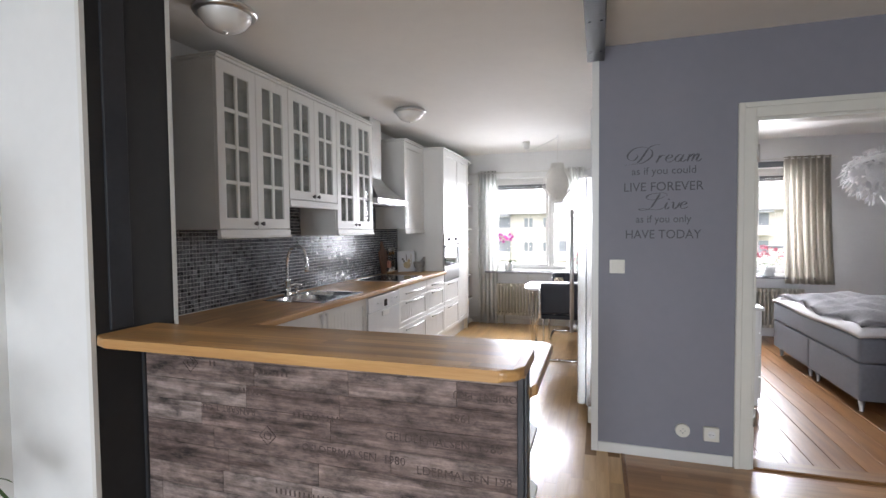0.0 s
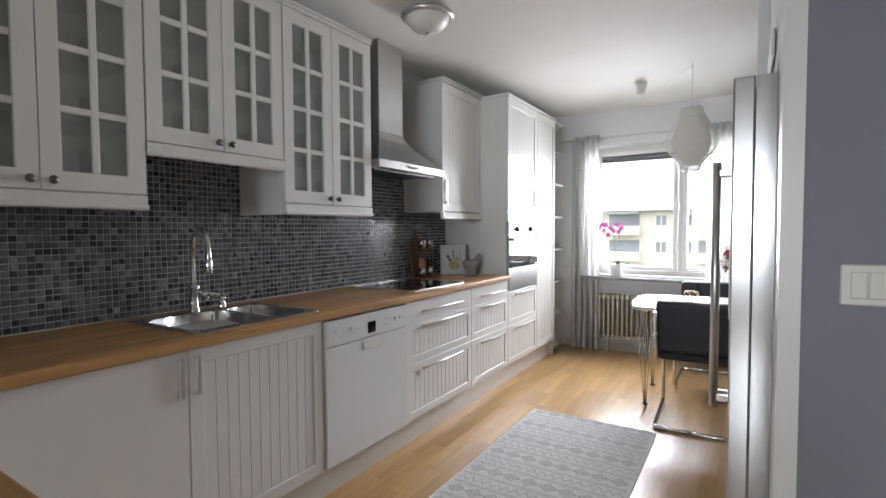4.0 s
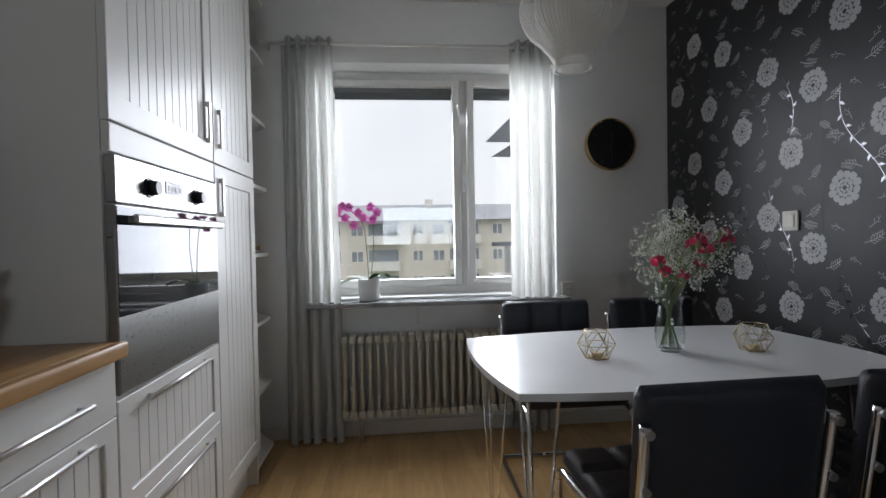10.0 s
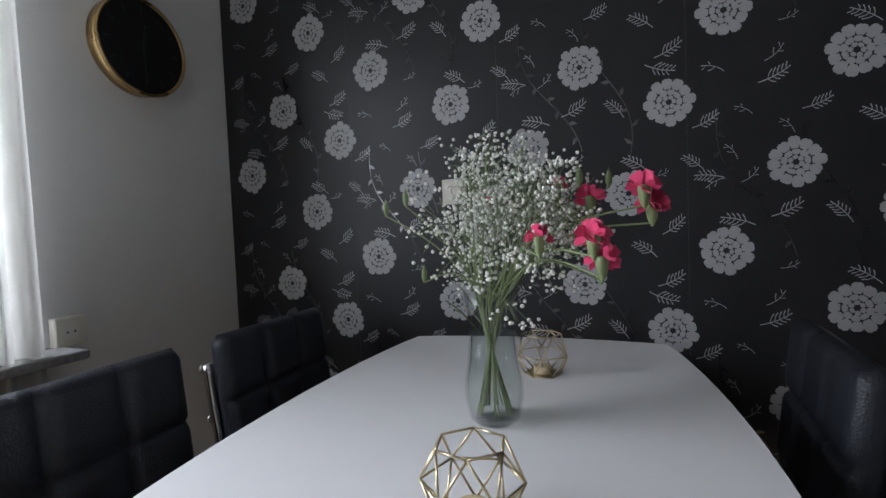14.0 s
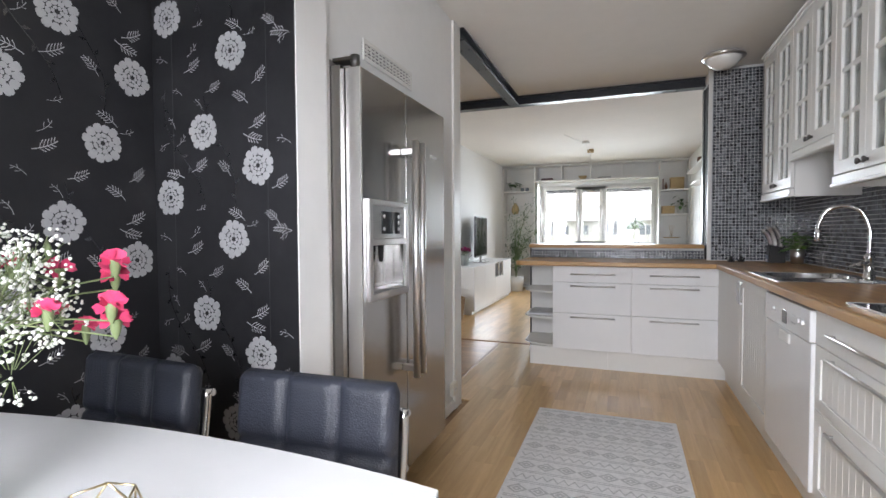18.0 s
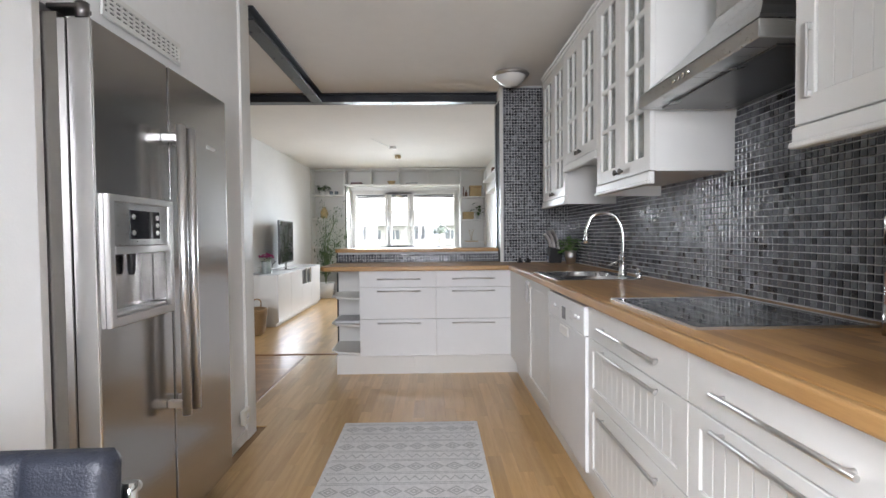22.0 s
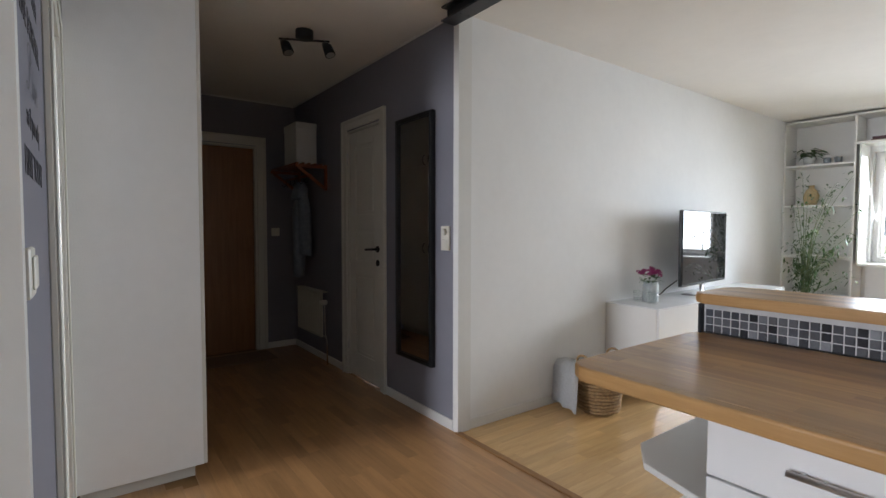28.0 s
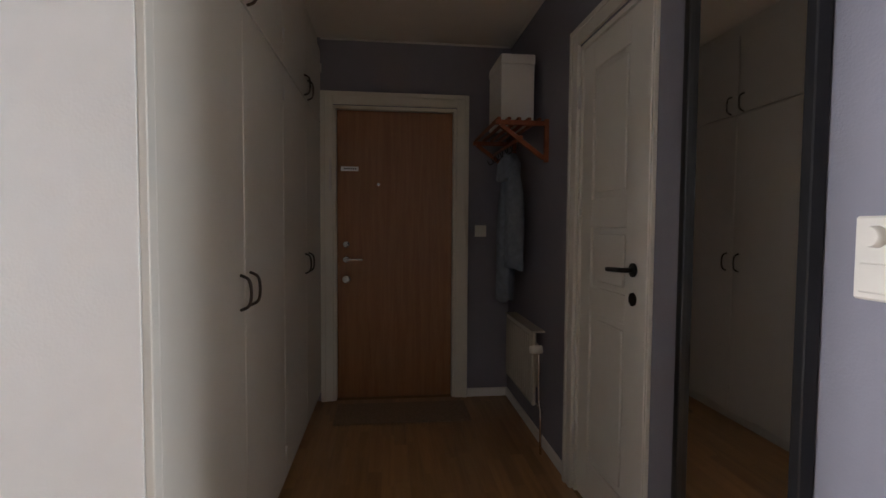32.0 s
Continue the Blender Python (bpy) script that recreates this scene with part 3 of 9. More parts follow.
part("handle", bm, STEEL_H, dd)

c = thing("tall_cabinet", (-1.8, 6.547, 0), "tall white larder cabinet with two smooth doors", "cabinet", RUN)
part("body", box(XW + 0.002, 6.216, 0.16, FX - 0.001, 6.694, 2.33), CABINET, c)
part("plinth", box(XW + 0.1, 6.216, 0.0, FX - 0.045, 6.694, 0.158), CABINET, c)
part("cornice", box(XW, 6.214, 2.331, XF + 0.012, 6.697, 2.352, bev=0.004), CABINET, c)
d = bead_part("door", c, "+x", FX, 6.216, 6.694, 1.41, 2.328, 0.06, 0.065)
d_handle(d, "+x", FX, 6.267, 1.47, 1.61)
d = bead_part("door", c, "+x", FX, 6.216, 6.694, 0.165, 1.408, 0.06, 0.065)
d_handle(d, "+x", FX, 6.267, 1.22, 1.36)

c = thing("corner_bookcase", (-1.8, 6.987, 0), "narrow white open shelf unit beside the tall cabinet", "shelf")
part("side", box(XW + 0.01, 6.699, 0.0, FX, 6.717, 2.34), CABINET, c)
part("side", box(XW + 0.01, 7.187, 0.0, -1.70, 7.205, 2.34), CABINET, c)
part("back", box(XW + 0.002, 6.70, 0.0, XW + 0.010, 7.205, 2.34), CABINET, c)
for z in (0.06, 0.39, 0.72, 1.05, 1.38, 1.71, 2.03, 2.33):
    part("shelf", prism(bmesh.new(), [(XW + 0.011, 6.718), (-1.545, 6.718), (-1.545, 6.99), (-1.70, 7.186), (XW + 0.011, 7.186)], z, z + 0.018), CABINET, c)
bm = bmesh.new()
for i in range(22):
    for y in (6.7175, 7.1865):
        tube(bm, [(-1.62 if y < 7.092 else -1.75, y, 0.13 + i * 0.1), (-1.62 if y < 7.092 else -1.75, y + (0.0006 if y < 7.092 else -0.0006), 0.13 + i * 0.1)], 0.003, 6)
tagged(part("peg_hole", bm, DARK_NICKEL, c), kind="stuff")
for y, h, m in ((6.966, 0.012, "BOOKA"), (6.987, 0.024, "BOOKB")):
    solid("book", box(-1.86, y, 1.069 + (0 if h < 0.02 else 0.0125), -1.63, y + 0.16, 1.068 + h + (0 if h < 0.02 else 0.012), bev=0.002), CREAM if m == "BOOKA" else WORKTOP, "thin book lying on the open shelf", "book", "books on the corner shelf")

# ---- wall cabinets ----
UX = -1.77
UD = UX - 0.019
GLASSWARE = glass("drinking_glass", (0.93, 0.96, 0.97))


def glass_door(parent, y0, y1, z0, z1, rows, knob_y, knob_z):
    """A framed door with two columns of panes."""
    y0, y1, z0, z1 = y0 + 0.0015, y1 - 0.0015, z0 + 0.0015, z1 - 0.0015
    st, rl = 0.058, 0.062
    d = part("door", ring("+x", UD, (y0, y1, z0, z1), (y0 + st, y1 - st, z0 + rl, z1 - rl), 0, 0.019), CABINET, parent)
    yc = (y0 + y1) / 2
    part("muntin", fb(bmesh.new(), "+x", UD, yc - 0.011, yc + 0.011, z0 + rl + 0.0002, z1 - rl - 0.0002, 0.001, 0.016, 0.003), CABINET, d)
    for i in range(1, rows):
        z = z0 + rl + (z1 - z0 - 2 * rl) * i / rows
        for a, b in ((y0 + st + 0.0002, yc - 0.0112), (yc + 0.0112, y1 - st - 0.0002)):
            part("muntin", fb(bmesh.new(), "+x", UD, a, b, z - 0.011, z + 0.011, 0.001, 0.0155, 0.003), CABINET, d)
    hh, ww = (z1 - z0 - 2 * rl) / rows, (y1 - y0 - 2 * st) / 2
    for i in range(rows):
        for k in range(2):
            a, b = y0 + st + k * ww, z0 + rl + i * hh
            pn = part("pane", fb(bmesh.new(), "+x", UD, a, a + ww, b, b + hh, 0.004, 0.007), CABINET_GLASS, d)
            pn.visible_shadow = False
    knob(d, "+x", UD, knob_y, knob_z)


def wall_cabinet(y0, y1, zb, rows, pelmet):
    c = thing("glass_wall_cabinet", (-1.95, (y0 + y1) / 2, zb), "white wall cabinet with two small-paned glass doors", "cabinet", "glass-fronted wall cabinets")
    zt = 2.335
    xa, xb, ya, yb, w = XW + 0.002, UD - 0.001, y0 + 0.001, y1 - 0.001, 0.016
    for name, b in (("side", (xa, ya, zb, xb, ya + w, zt)), ("side", (xa, yb - w, zb, xb, yb, zt)), ("bottom", (xa, ya + w, zb, xb, yb - w, zb + w)), ("top", (xa, ya + w, zt - w, xb, yb - w, zt)), ("back", (xa, ya + w, zb + w, xa + 0.006, yb - w, zt - w))):
        part(name, box(*b), CABINET, c)
    n = rows - 1
    for i in range(1, n + 1):
        z = zb + (zt - zb) * i / rows
        s = part("shelf", box(XW + 0.02, y0 + 0.018, z, UD - 0.03, y1 - 0.018, z + 0.006), GLASSWARE, c, "clear glass shelf")
        s.visible_shadow = False
    ym = (y0 + y1) / 2
    glass_door(c, y0, ym, zb + 0.002, zt - 0.002, rows, ym - 0.03, zb + 0.035)
    glass_door(c, ym, y1, zb + 0.002, zt - 0.002, rows, ym + 0.03, zb + 0.035)
    bm = bmesh.new()
    bx(bm, UX - 0.02, y0, zb - pelmet, UX + 0.006, y1, zb - 0.001, 0.004)
    bx(bm, UX - 0.004, y0 - 0.002, zb - pelmet, UX + 0.014, y1 + 0.002, zb - pelmet + 0.016, 0.004)
    part("pelmet", bm, CABINET, c)
    bm = bmesh.new()
    bx(bm, XW + 0.002, y0, zt + 0.001, UX + 0.006, y1, zt + 0.018, 0.004)
    bx(bm, XW + 0.002, y0, zt + 0.0185, UX + 0.018, y1, zt + 0.030, 0.004)
    part("cornice", bm, CABINET, c)
    return c


wall_cabinet(2.303, 2.940, 1.40, 4, 0.052)
wall_cabinet(2.944, 3.566, 1.60, 3, 0.050)
wall_cabinet(3.570, 4.203, 1.40, 4, 0.052)
c = thing("cover_panel", (-1.95, 2.3, 1.35), "white end panel below the glass cabinet", "panel")
part("panel", box(XW + 0.01, 2.931, 1.348, UX - 0.02, 2.943, 1.60), CABINET, c)
part("panel", box(XW + 0.01, 3.567, 1.348, UX - 0.02, 3.579, 1.60), CABINET, c)
for y0, y1, zs in ((2.33, 2.92, (1.417, 1.64, 1.875, 2.108)), (2.98, 3.54, (1.617, 1.851, 2.096)), (3.60, 4.18, (1.417, 1.64, 1.875, 2.108))):
    for z in zs:
        for k in range(4):
            y = y0 + 0.07 + k * (y1 - y0 - 0.12) / 3.2
            r = 0.03 + 0.006 * ((k * 7 + int(z * 10)) % 3)
            h = 0.09 + 0.03 * ((k + int(z * 10)) % 3)
            bm = lathe(bmesh.new(), [(r * 0.7, 0.001), (r * 0.72, 0.006), (r, h), (r - 0.002, h), (r * 0.7, 0.01)], -1.93 - 0.03 * (k % 2), y, z + 0.0, 12)
            g = solid("drinking_glass", bm, GLASSWARE, "clear drinking glass standing in the wall cabinet", "glass", "glasses in the wall cabinets")
            g.visible_shadow = False

c = thing("wall_cabinet", (-1.95, 5.24, 1.35), "white wall cabinet with one grooved door beside the hood", "cabinet", RUN)
part("body", box(XW + 0.002, 4.981, 1.40, UD - 0.001, 5.574, 2.335), CABINET, c)
d = bead_part("door", c, "+x", UD, 4.981, 5.574, 1.402, 2.333, 0.06, 0.065)
d_handle(d, "+x", UD, 5.026, 1.46, 1.63)
bm = bmesh.new()
bx(bm, UX - 0.02, 4.980, 1.348, UX + 0.006, 5.574, 1.399, 0.004)
bx(bm, UX - 0.004, 4.978, 1.348, UX + 0.014, 5.574, 1.364, 0.004)
part("pelmet", bm, CABINET, c)
bm = bmesh.new()
bx(bm, XW + 0.002, 4.980, 2.336, UX + 0.006, 5.574, 2.353, 0.004)
bx(bm, XW + 0.002, 4.980, 2.3535, UX + 0.018, 5.574, 2.365, 0.004)
part("cornice", bm, CABINET, c)

# ---- hood ----
c = thing("cooker_hood", (-1.95, 4.55, 1.6), "stainless steel chimney cooker hood over the hob", "cooker hood")
bm = bmesh.new()
lo = [(XW + 0.004, 4.212), (-1.72, 4.212), (-1.72, 4.925), (XW + 0.004, 4.925)]
hi = [(XW + 0.004, 4.43), (-1.90, 4.43), (-1.90, 4.68), (XW + 0.004, 4.68)]
rings = []
for z, t in ((1.690, 0.0), (1.735, 0.22), (1.795, 0.52), (1.85, 0.78), (1.90, 1.0)):
    k = 1 - (1 - t) ** 1.35
    rings.append([bm.verts.new((a[0] + (b[0] - a[0]) * k, a[1] + (b[1] - a[1]) * k, z)) for a, b in zip(lo, hi)])
for p, q in zip(rings, rings[1:]):
    for i in range(4):
        bm.faces.new((p[i], p[(i + 1) % 4], q[(i + 1) % 4], q[i]))
part("canopy", bm, STEEL_H, c)
part("rim", box(XW + 0.004, 4.212, 1.640, -1.72, 4.925, 1.689, bev=0.003), STEEL_H, c)
part("chimney", box(XW + 0.004, 4.43, 1.901, -1.90, 4.68, CZ - 0.002, bev=0.003), STEEL_H, c)
part("filter", box(XW + 0.05, 4.25, 1.633, -1.795, 4.885, 1.6395), DARK_NICKEL, c, "dark grease filter")
bm = bmesh.new()
for i in range(4):
    tube(bm, [(-1.72, 4.50 + i * 0.03, 1.664), (-1.713, 4.50 + i * 0.03, 1.664)], 0.008, 12)
part("button", bm, CHROME, c)
for y in (4.36, 4.74):
    part("lamp_lens", lathe(bmesh.new(), [(0, -0.004), (0.03, -0.004), (0.034, 0.0)], -1.78, y, 1.633, 16), GLASSWARE, c)


# ---- worktops ----
def staves(parent, material, x0, x1, y0, y1, z, along, w=0.042, seed=1):
    """Thin lamellas of random length on a worktop's face, each a piece."""
    rnd = random.Random(seed)
    a0, a1, b0, b1 = (x0, x1, y0, y1) if along == "x" else (y0, y1, x0, x1)
    n = max(1, round((b1 - b0) / w))
    for i in range(n):
        p, q = b0 + (b1 - b0) * i / n, b0 + (b1 - b0) * (i + 1) / n
        a = a0
        while a < a1 - 1e-4:
            e = min(a1, a + rnd.uniform(0.22, 0.7))
            if a1 - e < 0.08:
                e = a1
            g = 0.0002
            if along == "x":
                b = box(a + g, p + g, z, e - g, q - g, z + 0.0006)
            else:
                b = box(p + g, a + g, z, q - g, e - g, z + 0.0006)
            part("lamella", b, material, parent)
            a = e


WT_X = wood("oak_lamella", (0.53, 0.30, 0.110), (0.36, 0.18, 0.060), 0.36, "x", 1.0, 0.24, coat=0.25)
WT_Y = wood("oak_lamella_long", (0.53, 0.30, 0.110), (0.36, 0.18, 0.060), 0.36, "y", 1.0, 0.24, coat=0.25)
ZT = 0.901
c = thing("worktop", (-1.79, 3.6, 0.865), "oiled oak worktop along the tiled wall", "worktop")
SY0, SY1, SX0, SX1 = 2.99, 3.56, -2.015, -1.575
bm = bmesh.new()
bx(bm, XW + 0.004, 1.7515, 0.866, SX0, 5.574, ZT)
bx(bm, SX1, 1.7515, 0.866, -1.52, 5.574, ZT)
bx(bm, SX0, 1.7515, 0.866, SX1, SY0, ZT)
bx(bm, SX0, SY1, 0.866, SX1, 5.574, ZT)
part("slab", bm, WORKTOP_Y, c)
part("nosing", box(-1.5205, 2.262, 0.8655, -1.497, 5.582, ZT + 0.0004, bev=0.008, seg=3), WORKTOP_Y, c)
staves(c, WT_Y, XW + 0.004, SX0 - 0.004, 1.757, 5.571, ZT, "y", seed=2)
staves(c, WT_Y, SX1 + 0.004, -1.524, 2.25, 5.571, ZT, "y", seed=3)
staves(c, WT_Y, SX0 - 0.004, SX1 + 0.004, 1.757, SY0 - 0.004, ZT, "y", seed=4)
staves(c, WT_Y, SX0 - 0.004, SX1 + 0.004, SY1 + 0.004, 5.571, ZT, "y", seed=5)

c = thing("peninsula_worktop", (-0.7, 1.9, 0.865), "oiled oak worktop with a clipped corner on the peninsula", "worktop")
part("slab", prism(bmesh.new(), [(-1.522, 1.619), (0.0, 1.619), (0.0, 1.66), (0.013, 1.662), (0.018, 1.668), (0.018, 2.205), (0.006, 2.235), (-0.022, 2.256), (-0.05, 2.262), (-1.522, 2.262)], 0.8655, ZT, 0.006, 3), WORKTOP, c)
staves(c, WT_X, -1.522, -0.055, 1.63, 2.232, ZT, "x", seed=6)
staves(c, WT_X, -0.055, 0.009, 1.672, 2.19, ZT, "x", seed=7)

c = thing("bar_shelf", (-0.7, 1.45, 1.0), "raised oak bar shelf with rounded corners", "bar shelf")
pts = [(-1.502, 1.405), *arc((-1.41, 1.435), 0.08, 225, 270, 4), *arc((-0.045, 1.415), 0.06, -90, 0, 8), *arc((-0.015, 1.615), 0.03, 0, 90, 5), (-1.502, 1.645)]
part("slab", prism(bmesh.new(), pts, 0.995, 1.027, 0.011, 4), WORKTOP, c)
staves(c, WT_X, -1.42, -0.010, 1.372, 1.630, 1.027, "x", seed=8)

# ---- peninsula ----
c = thing("peninsula_cabinet", (-0.9, 1.9, 0), "white peninsula cabinet with six smooth drawers and bar handles", "cabinet")
PY = 2.172
part("body", box(-1.52, 1.675, 0.16, -0.29, PY - 0.001, 0.862), CABINET, c)
part("plinth", box(-1.60, 1.68, 0.0, -0.735, 2.125, 0.158), CABINET, c)
part("plinth", box(-0.733, 1.68, 0.0, -0.089, 2.125, 0.158), CABINET, c)
for (x0, x1, h0, h1) in ((-0.913, -0.291, -0.79, -0.438), (-1.535, -0.915, -1.396, -1.046)):
    for z0, z1, hz in ((0.728, 0.862, 0.795), (0.469, 0.726, 0.697), (0.163, 0.467, 0.436)):
        if x0 < -1.5:
            x0 = -1.535
        dr = part("drawer", plain_front("+y", PY, x0, x1, z0, z1), CABINET_GLOSS, c)
        bar_handle(dr, "+y", PY, h0, h1, hz)
c = thing("end_shelf", (-0.15, 1.95, 0), "white open end shelf with clipped shelves on the peninsula", "shelf")
for z in (0.163, 0.395, 0.622, 0.845):
    part("shelf", prism(bmesh.new(), [(-0.289, 1.66), (-0.02, 1.66), (-0.02, 1.98), (-0.09, 2.08), (-0.289, 2.142)], z, z + 0.017, 0.002, 1), CABINET, c)
part("back", box(-0.289, 1.64, 0.0, -0.02, 1.656, 0.862), CABINET, c)
for z, w in ((0.413, 0.015), (0.429, 0.01)):
    solid("magazine", box(-0.27, 1.75, z, -0.06, 2.03, z + w - 0.002, bev=0.002), TABLE_WHITE if w > 0.012 else PRINT, "magazine lying on the open end shelf", "magazine", "magazines on the end shelf")

# bar front towards the living room: panel, dark edge strips
c = thing("bar_counter", (-0.7, 1.35, 0), "low bar wall clad in weathered board panel", "bar")
part("core", box(-1.503, 1.5995, 0.0, -0.012, 1.6085, 0.994), BLACKBOARD, c)
part("edge_strip", box(-0.0115, 1.583, 0.0, -0.002, 1.640, 0.994, bev=0.002), DARK_STEEL, c, "dark painted edge strip")
part("edge_strip", box(-0.032, 1.578, 0.0, -0.012, 1.599, 0.994, bev=0.002), DARK_STEEL, c)
part("edge_strip", box(-1.504, 1.578, 0.0, -1.490, 1.599, 0.994, bev=0.002), DARK_STEEL, c)

# ---- sink, tap, hob ----
SINK = mk("satin_sink_steel", (0.58, 0.58, 0.58), 0.25, 1.0, var=0.04)
c = thing("sink", (-1.76, 3.27, 0.9), "double-bowl stainless steel sink set into the worktop", "sink")
bm = bmesh.new()
r0 = ZT + 0.0035
bx(bm, -2.03, 2.975, ZT + 0.0008, -1.975, 3.575, r0)
bx(bm, -1.60, 2.975, ZT + 0.0008, -1.555, 3.575, r0)
bx(bm, -1.975, 2.975, ZT + 0.0008, -1.60, 3.01, r0)
bx(bm, -1.975, 3.54, ZT + 0.0008, -1.60, 3.575, r0)
bx(bm, -1.975, 3.335, ZT + 0.0008, -1.60, 3.355, r0)
part("rim", bm, SINK, c)
for y0, y1, dz in ((3.01, 3.335, 0.15), (3.355, 3.54, 0.10)):
    bm = bmesh.new()
    top = [bm.verts.new((x, y, ZT + 0.002)) for x, y in ((-1.975, y0), (-1.60, y0), (-1.60, y1), (-1.975, y1))]
    low = [bm.verts.new((x, y, ZT - dz)) for x, y in ((-1.96, y0 + 0.02), (-1.615, y0 + 0.02), (-1.615, y1 - 0.02), (-1.96, y1 - 0.02))]
    for i in range(4):
        bm.faces.new((top[i], top[(i + 1) % 4], low[(i + 1) % 4], low[i]))
    bm.faces.new(low)
    es = [e for e in bm.edges if not e.is_boundary]
    bmesh.ops.bevel(bm, geom=es, offset=0.03, segments=3, affect="EDGES")
    for f in bm.faces:
        f.smooth = True
    b = part("bowl", bm, SINK, c)
    part("drain", lathe(bmesh.new(), [(0, 0.002), (0.03, 0.002), (0.035, 0.0)], -1.79, (y0 + y1) / 2, ZT - dz + 0.001, 16), CHROME, b)

c = thing("kitchen_tap", (-2.03, 3.26, ZT), "chrome swan-neck kitchen tap", "tap")
bm = lathe(bmesh.new(), [(0.028, 0), (0.028, 0.012), (0.022, 0.02), (0.020, 0.10), (0.024, 0.105), (0.024, 0.12), (0.014, 0.13)], -2.03, 3.26, ZT, 20)
part("base", bm, CHROME, c)
part("spout", tube(bmesh.new(), smooth([(-2.03, 3.26, ZT + 0.12), (-2.03, 3.26, ZT + 0.25), (-1.995, 3.25, ZT + 0.345), (-1.93, 3.235, ZT + 0.375), (-1.86, 3.22, ZT + 0.35), (-1.83, 3.21, ZT + 0.28), (-1.828, 3.208, ZT + 0.235)], 8), 0.0115, 14), CHROME, c)
part("spray_head", lathe(bmesh.new(), [(0.015, 0), (0.017, 0.004), (0.016, 0.05), (0.012, 0.06)], -1.828, 3.208, ZT + 0.19, 16), CHROME, c)
bm = bmesh.new()
tube(bm, [(-2.03, 3.26, ZT + 0.07), (-1.99, 3.30, ZT + 0.085), (-1.96, 3.335, ZT + 0.075)], 0.009, 10, True, [0.012, 0.010, 0.008])
tube(bm, [(-1.975, 3.30, ZT + 0.08), (-1.945, 3.27, ZT + 0.06)], 0.006, 8)
part("lever", bm, CHROME, c)
c = thing("stop_valve", (-2.07, 3.40, ZT), "small chrome dishwasher valve on the worktop", "valve")
part("body", lathe(bmesh.new(), [(0.018, 0), (0.018, 0.02), (0.012, 0.03), (0.016, 0.035), (0.016, 0.05), (0, 0.052)], -2.06, 3.42, ZT, 14), CHROME, c)

c = thing("hob", (-1.8, 4.6, ZT), "black glass ceramic hob with a steel rim", "hob")
part("glass", box(-2.035, 4.344, ZT + 0.001, -1.570, 4.920, ZT + 0.006, bev=0.001), BLACK_GLASS, c)
bm = bmesh.new()
for a in ((-2.042, 4.337, -2.036, 4.927), (-1.569, 4.337, -1.563, 4.927), (-2.036, 4.337, -1.569, 4.3435), (-2.036, 4.9205, -1.569, 4.927)):
    bx(bm, a[0], a[1], ZT + 0.0008, a[2], a[3], ZT + 0.0075)
part("rim", bm, SATIN, c)
RING = mk("hob_ring_print", (0.10, 0.10, 0.10), 0.3)
for x, y, r in ((-1.90, 4.49, 0.10), (-1.90, 4.79, 0.075), (-1.69, 4.49, 0.075), (-1.69, 4.79, 0.09)):
    bm = bmesh.new()
    lathe(bm, [(r, 0), (r + 0.002, 0.0003), (r + 0.004, 0)], x, y, ZT + 0.0062, 40)
    part("cooking_zone", bm, RING, c)

# ---- fridge ----
c = thing("fridge_freezer", (0.35, 4.31, 0), "tall stainless steel side-by-side fridge with a water dispenser", "fridge")
part("body", box(0.085, 3.885, 0.06, 0.77, 4.79, 1.765), STEEL, c)
part("plinth", box(0.10, 3.89, 0.012, 0.7, 4.75, 0.058), BLACK_PLASTIC, c)
for y in (3.92, 4.72):
    part("foot", lathe(bmesh.new(), [(0.022, 0), (0.022, 0.012)], 0.13, y, 0, 12), BLACK_PLASTIC, c)
part("door", box(0.020, 3.876, 0.075, 0.083, 4.358, 1.765, bev=0.006, seg=2), STEEL, c)
DY0, DY1, DZ0, DZ1 = 4.395, 4.70, 0.905, 1.262
fd = part("door", ring("-x", 0.083, (4.366, 4.752, 0.075, 1.765), (DY0, DY1, DZ0, DZ1), 0.0, 0.063, 0.004), STEEL, c)
part("dispenser_back", box(0.0825, DY0 - 0.004, DZ0 - 0.004, 0.0845, DY1 + 0.004, DZ1 + 0.004), STEEL, fd)
part("door_edge", box(0.021, 4.7525, 0.078, 0.083, 4.758, 1.763, bev=0.002), SATIN, fd)
dp = part("dispenser", ring("-x", 0.019, (DY0 - 0.022, DY1 + 0.022, DZ0 - 0.02, DZ1 + 0.016), (DY0 + 0.004, DY1 - 0.004, DZ0 + 0.008, DZ1 - 0.006), 0.0, 0.015, 0.003), SATIN, fd, "water and ice dispenser surround")
part("cross_bar", box(0.004, DY0 + 0.0045, 1.10, 0.019, DY1 - 0.0045, 1.125, bev=0.003), SATIN, fd)
part("dispenser_panel", box(0.010, DY0 + 0.005, 1.126, 0.03, DY1 - 0.005, DZ1 - 0.007), STEEL_H, fd)
part("dispenser_display", box(0.006, 4.46, 1.145, 0.0095, 4.62, 1.235), BLACK_GLASS, fd)
for y, z in ((4.605, 1.215), (4.605, 1.165), (4.475, 1.215), (4.475, 1.19), (4.475, 1.165)):
    part("button", tube(bmesh.new(), [(0.006, y, z), (0.003, y, z)], 0.008, 10), SATIN, fd)
part("dispenser_cavity", box(0.070, DY0 + 0.005, DZ0 + 0.009, 0.0815, DY1 - 0.005, 1.099), STEEL, fd)
part("drip_tray", box(0.012, DY0 + 0.02, DZ0 + 0.009, 0.068, DY1 - 0.02, DZ0 + 0.02, bev=0.003), SATIN, fd)
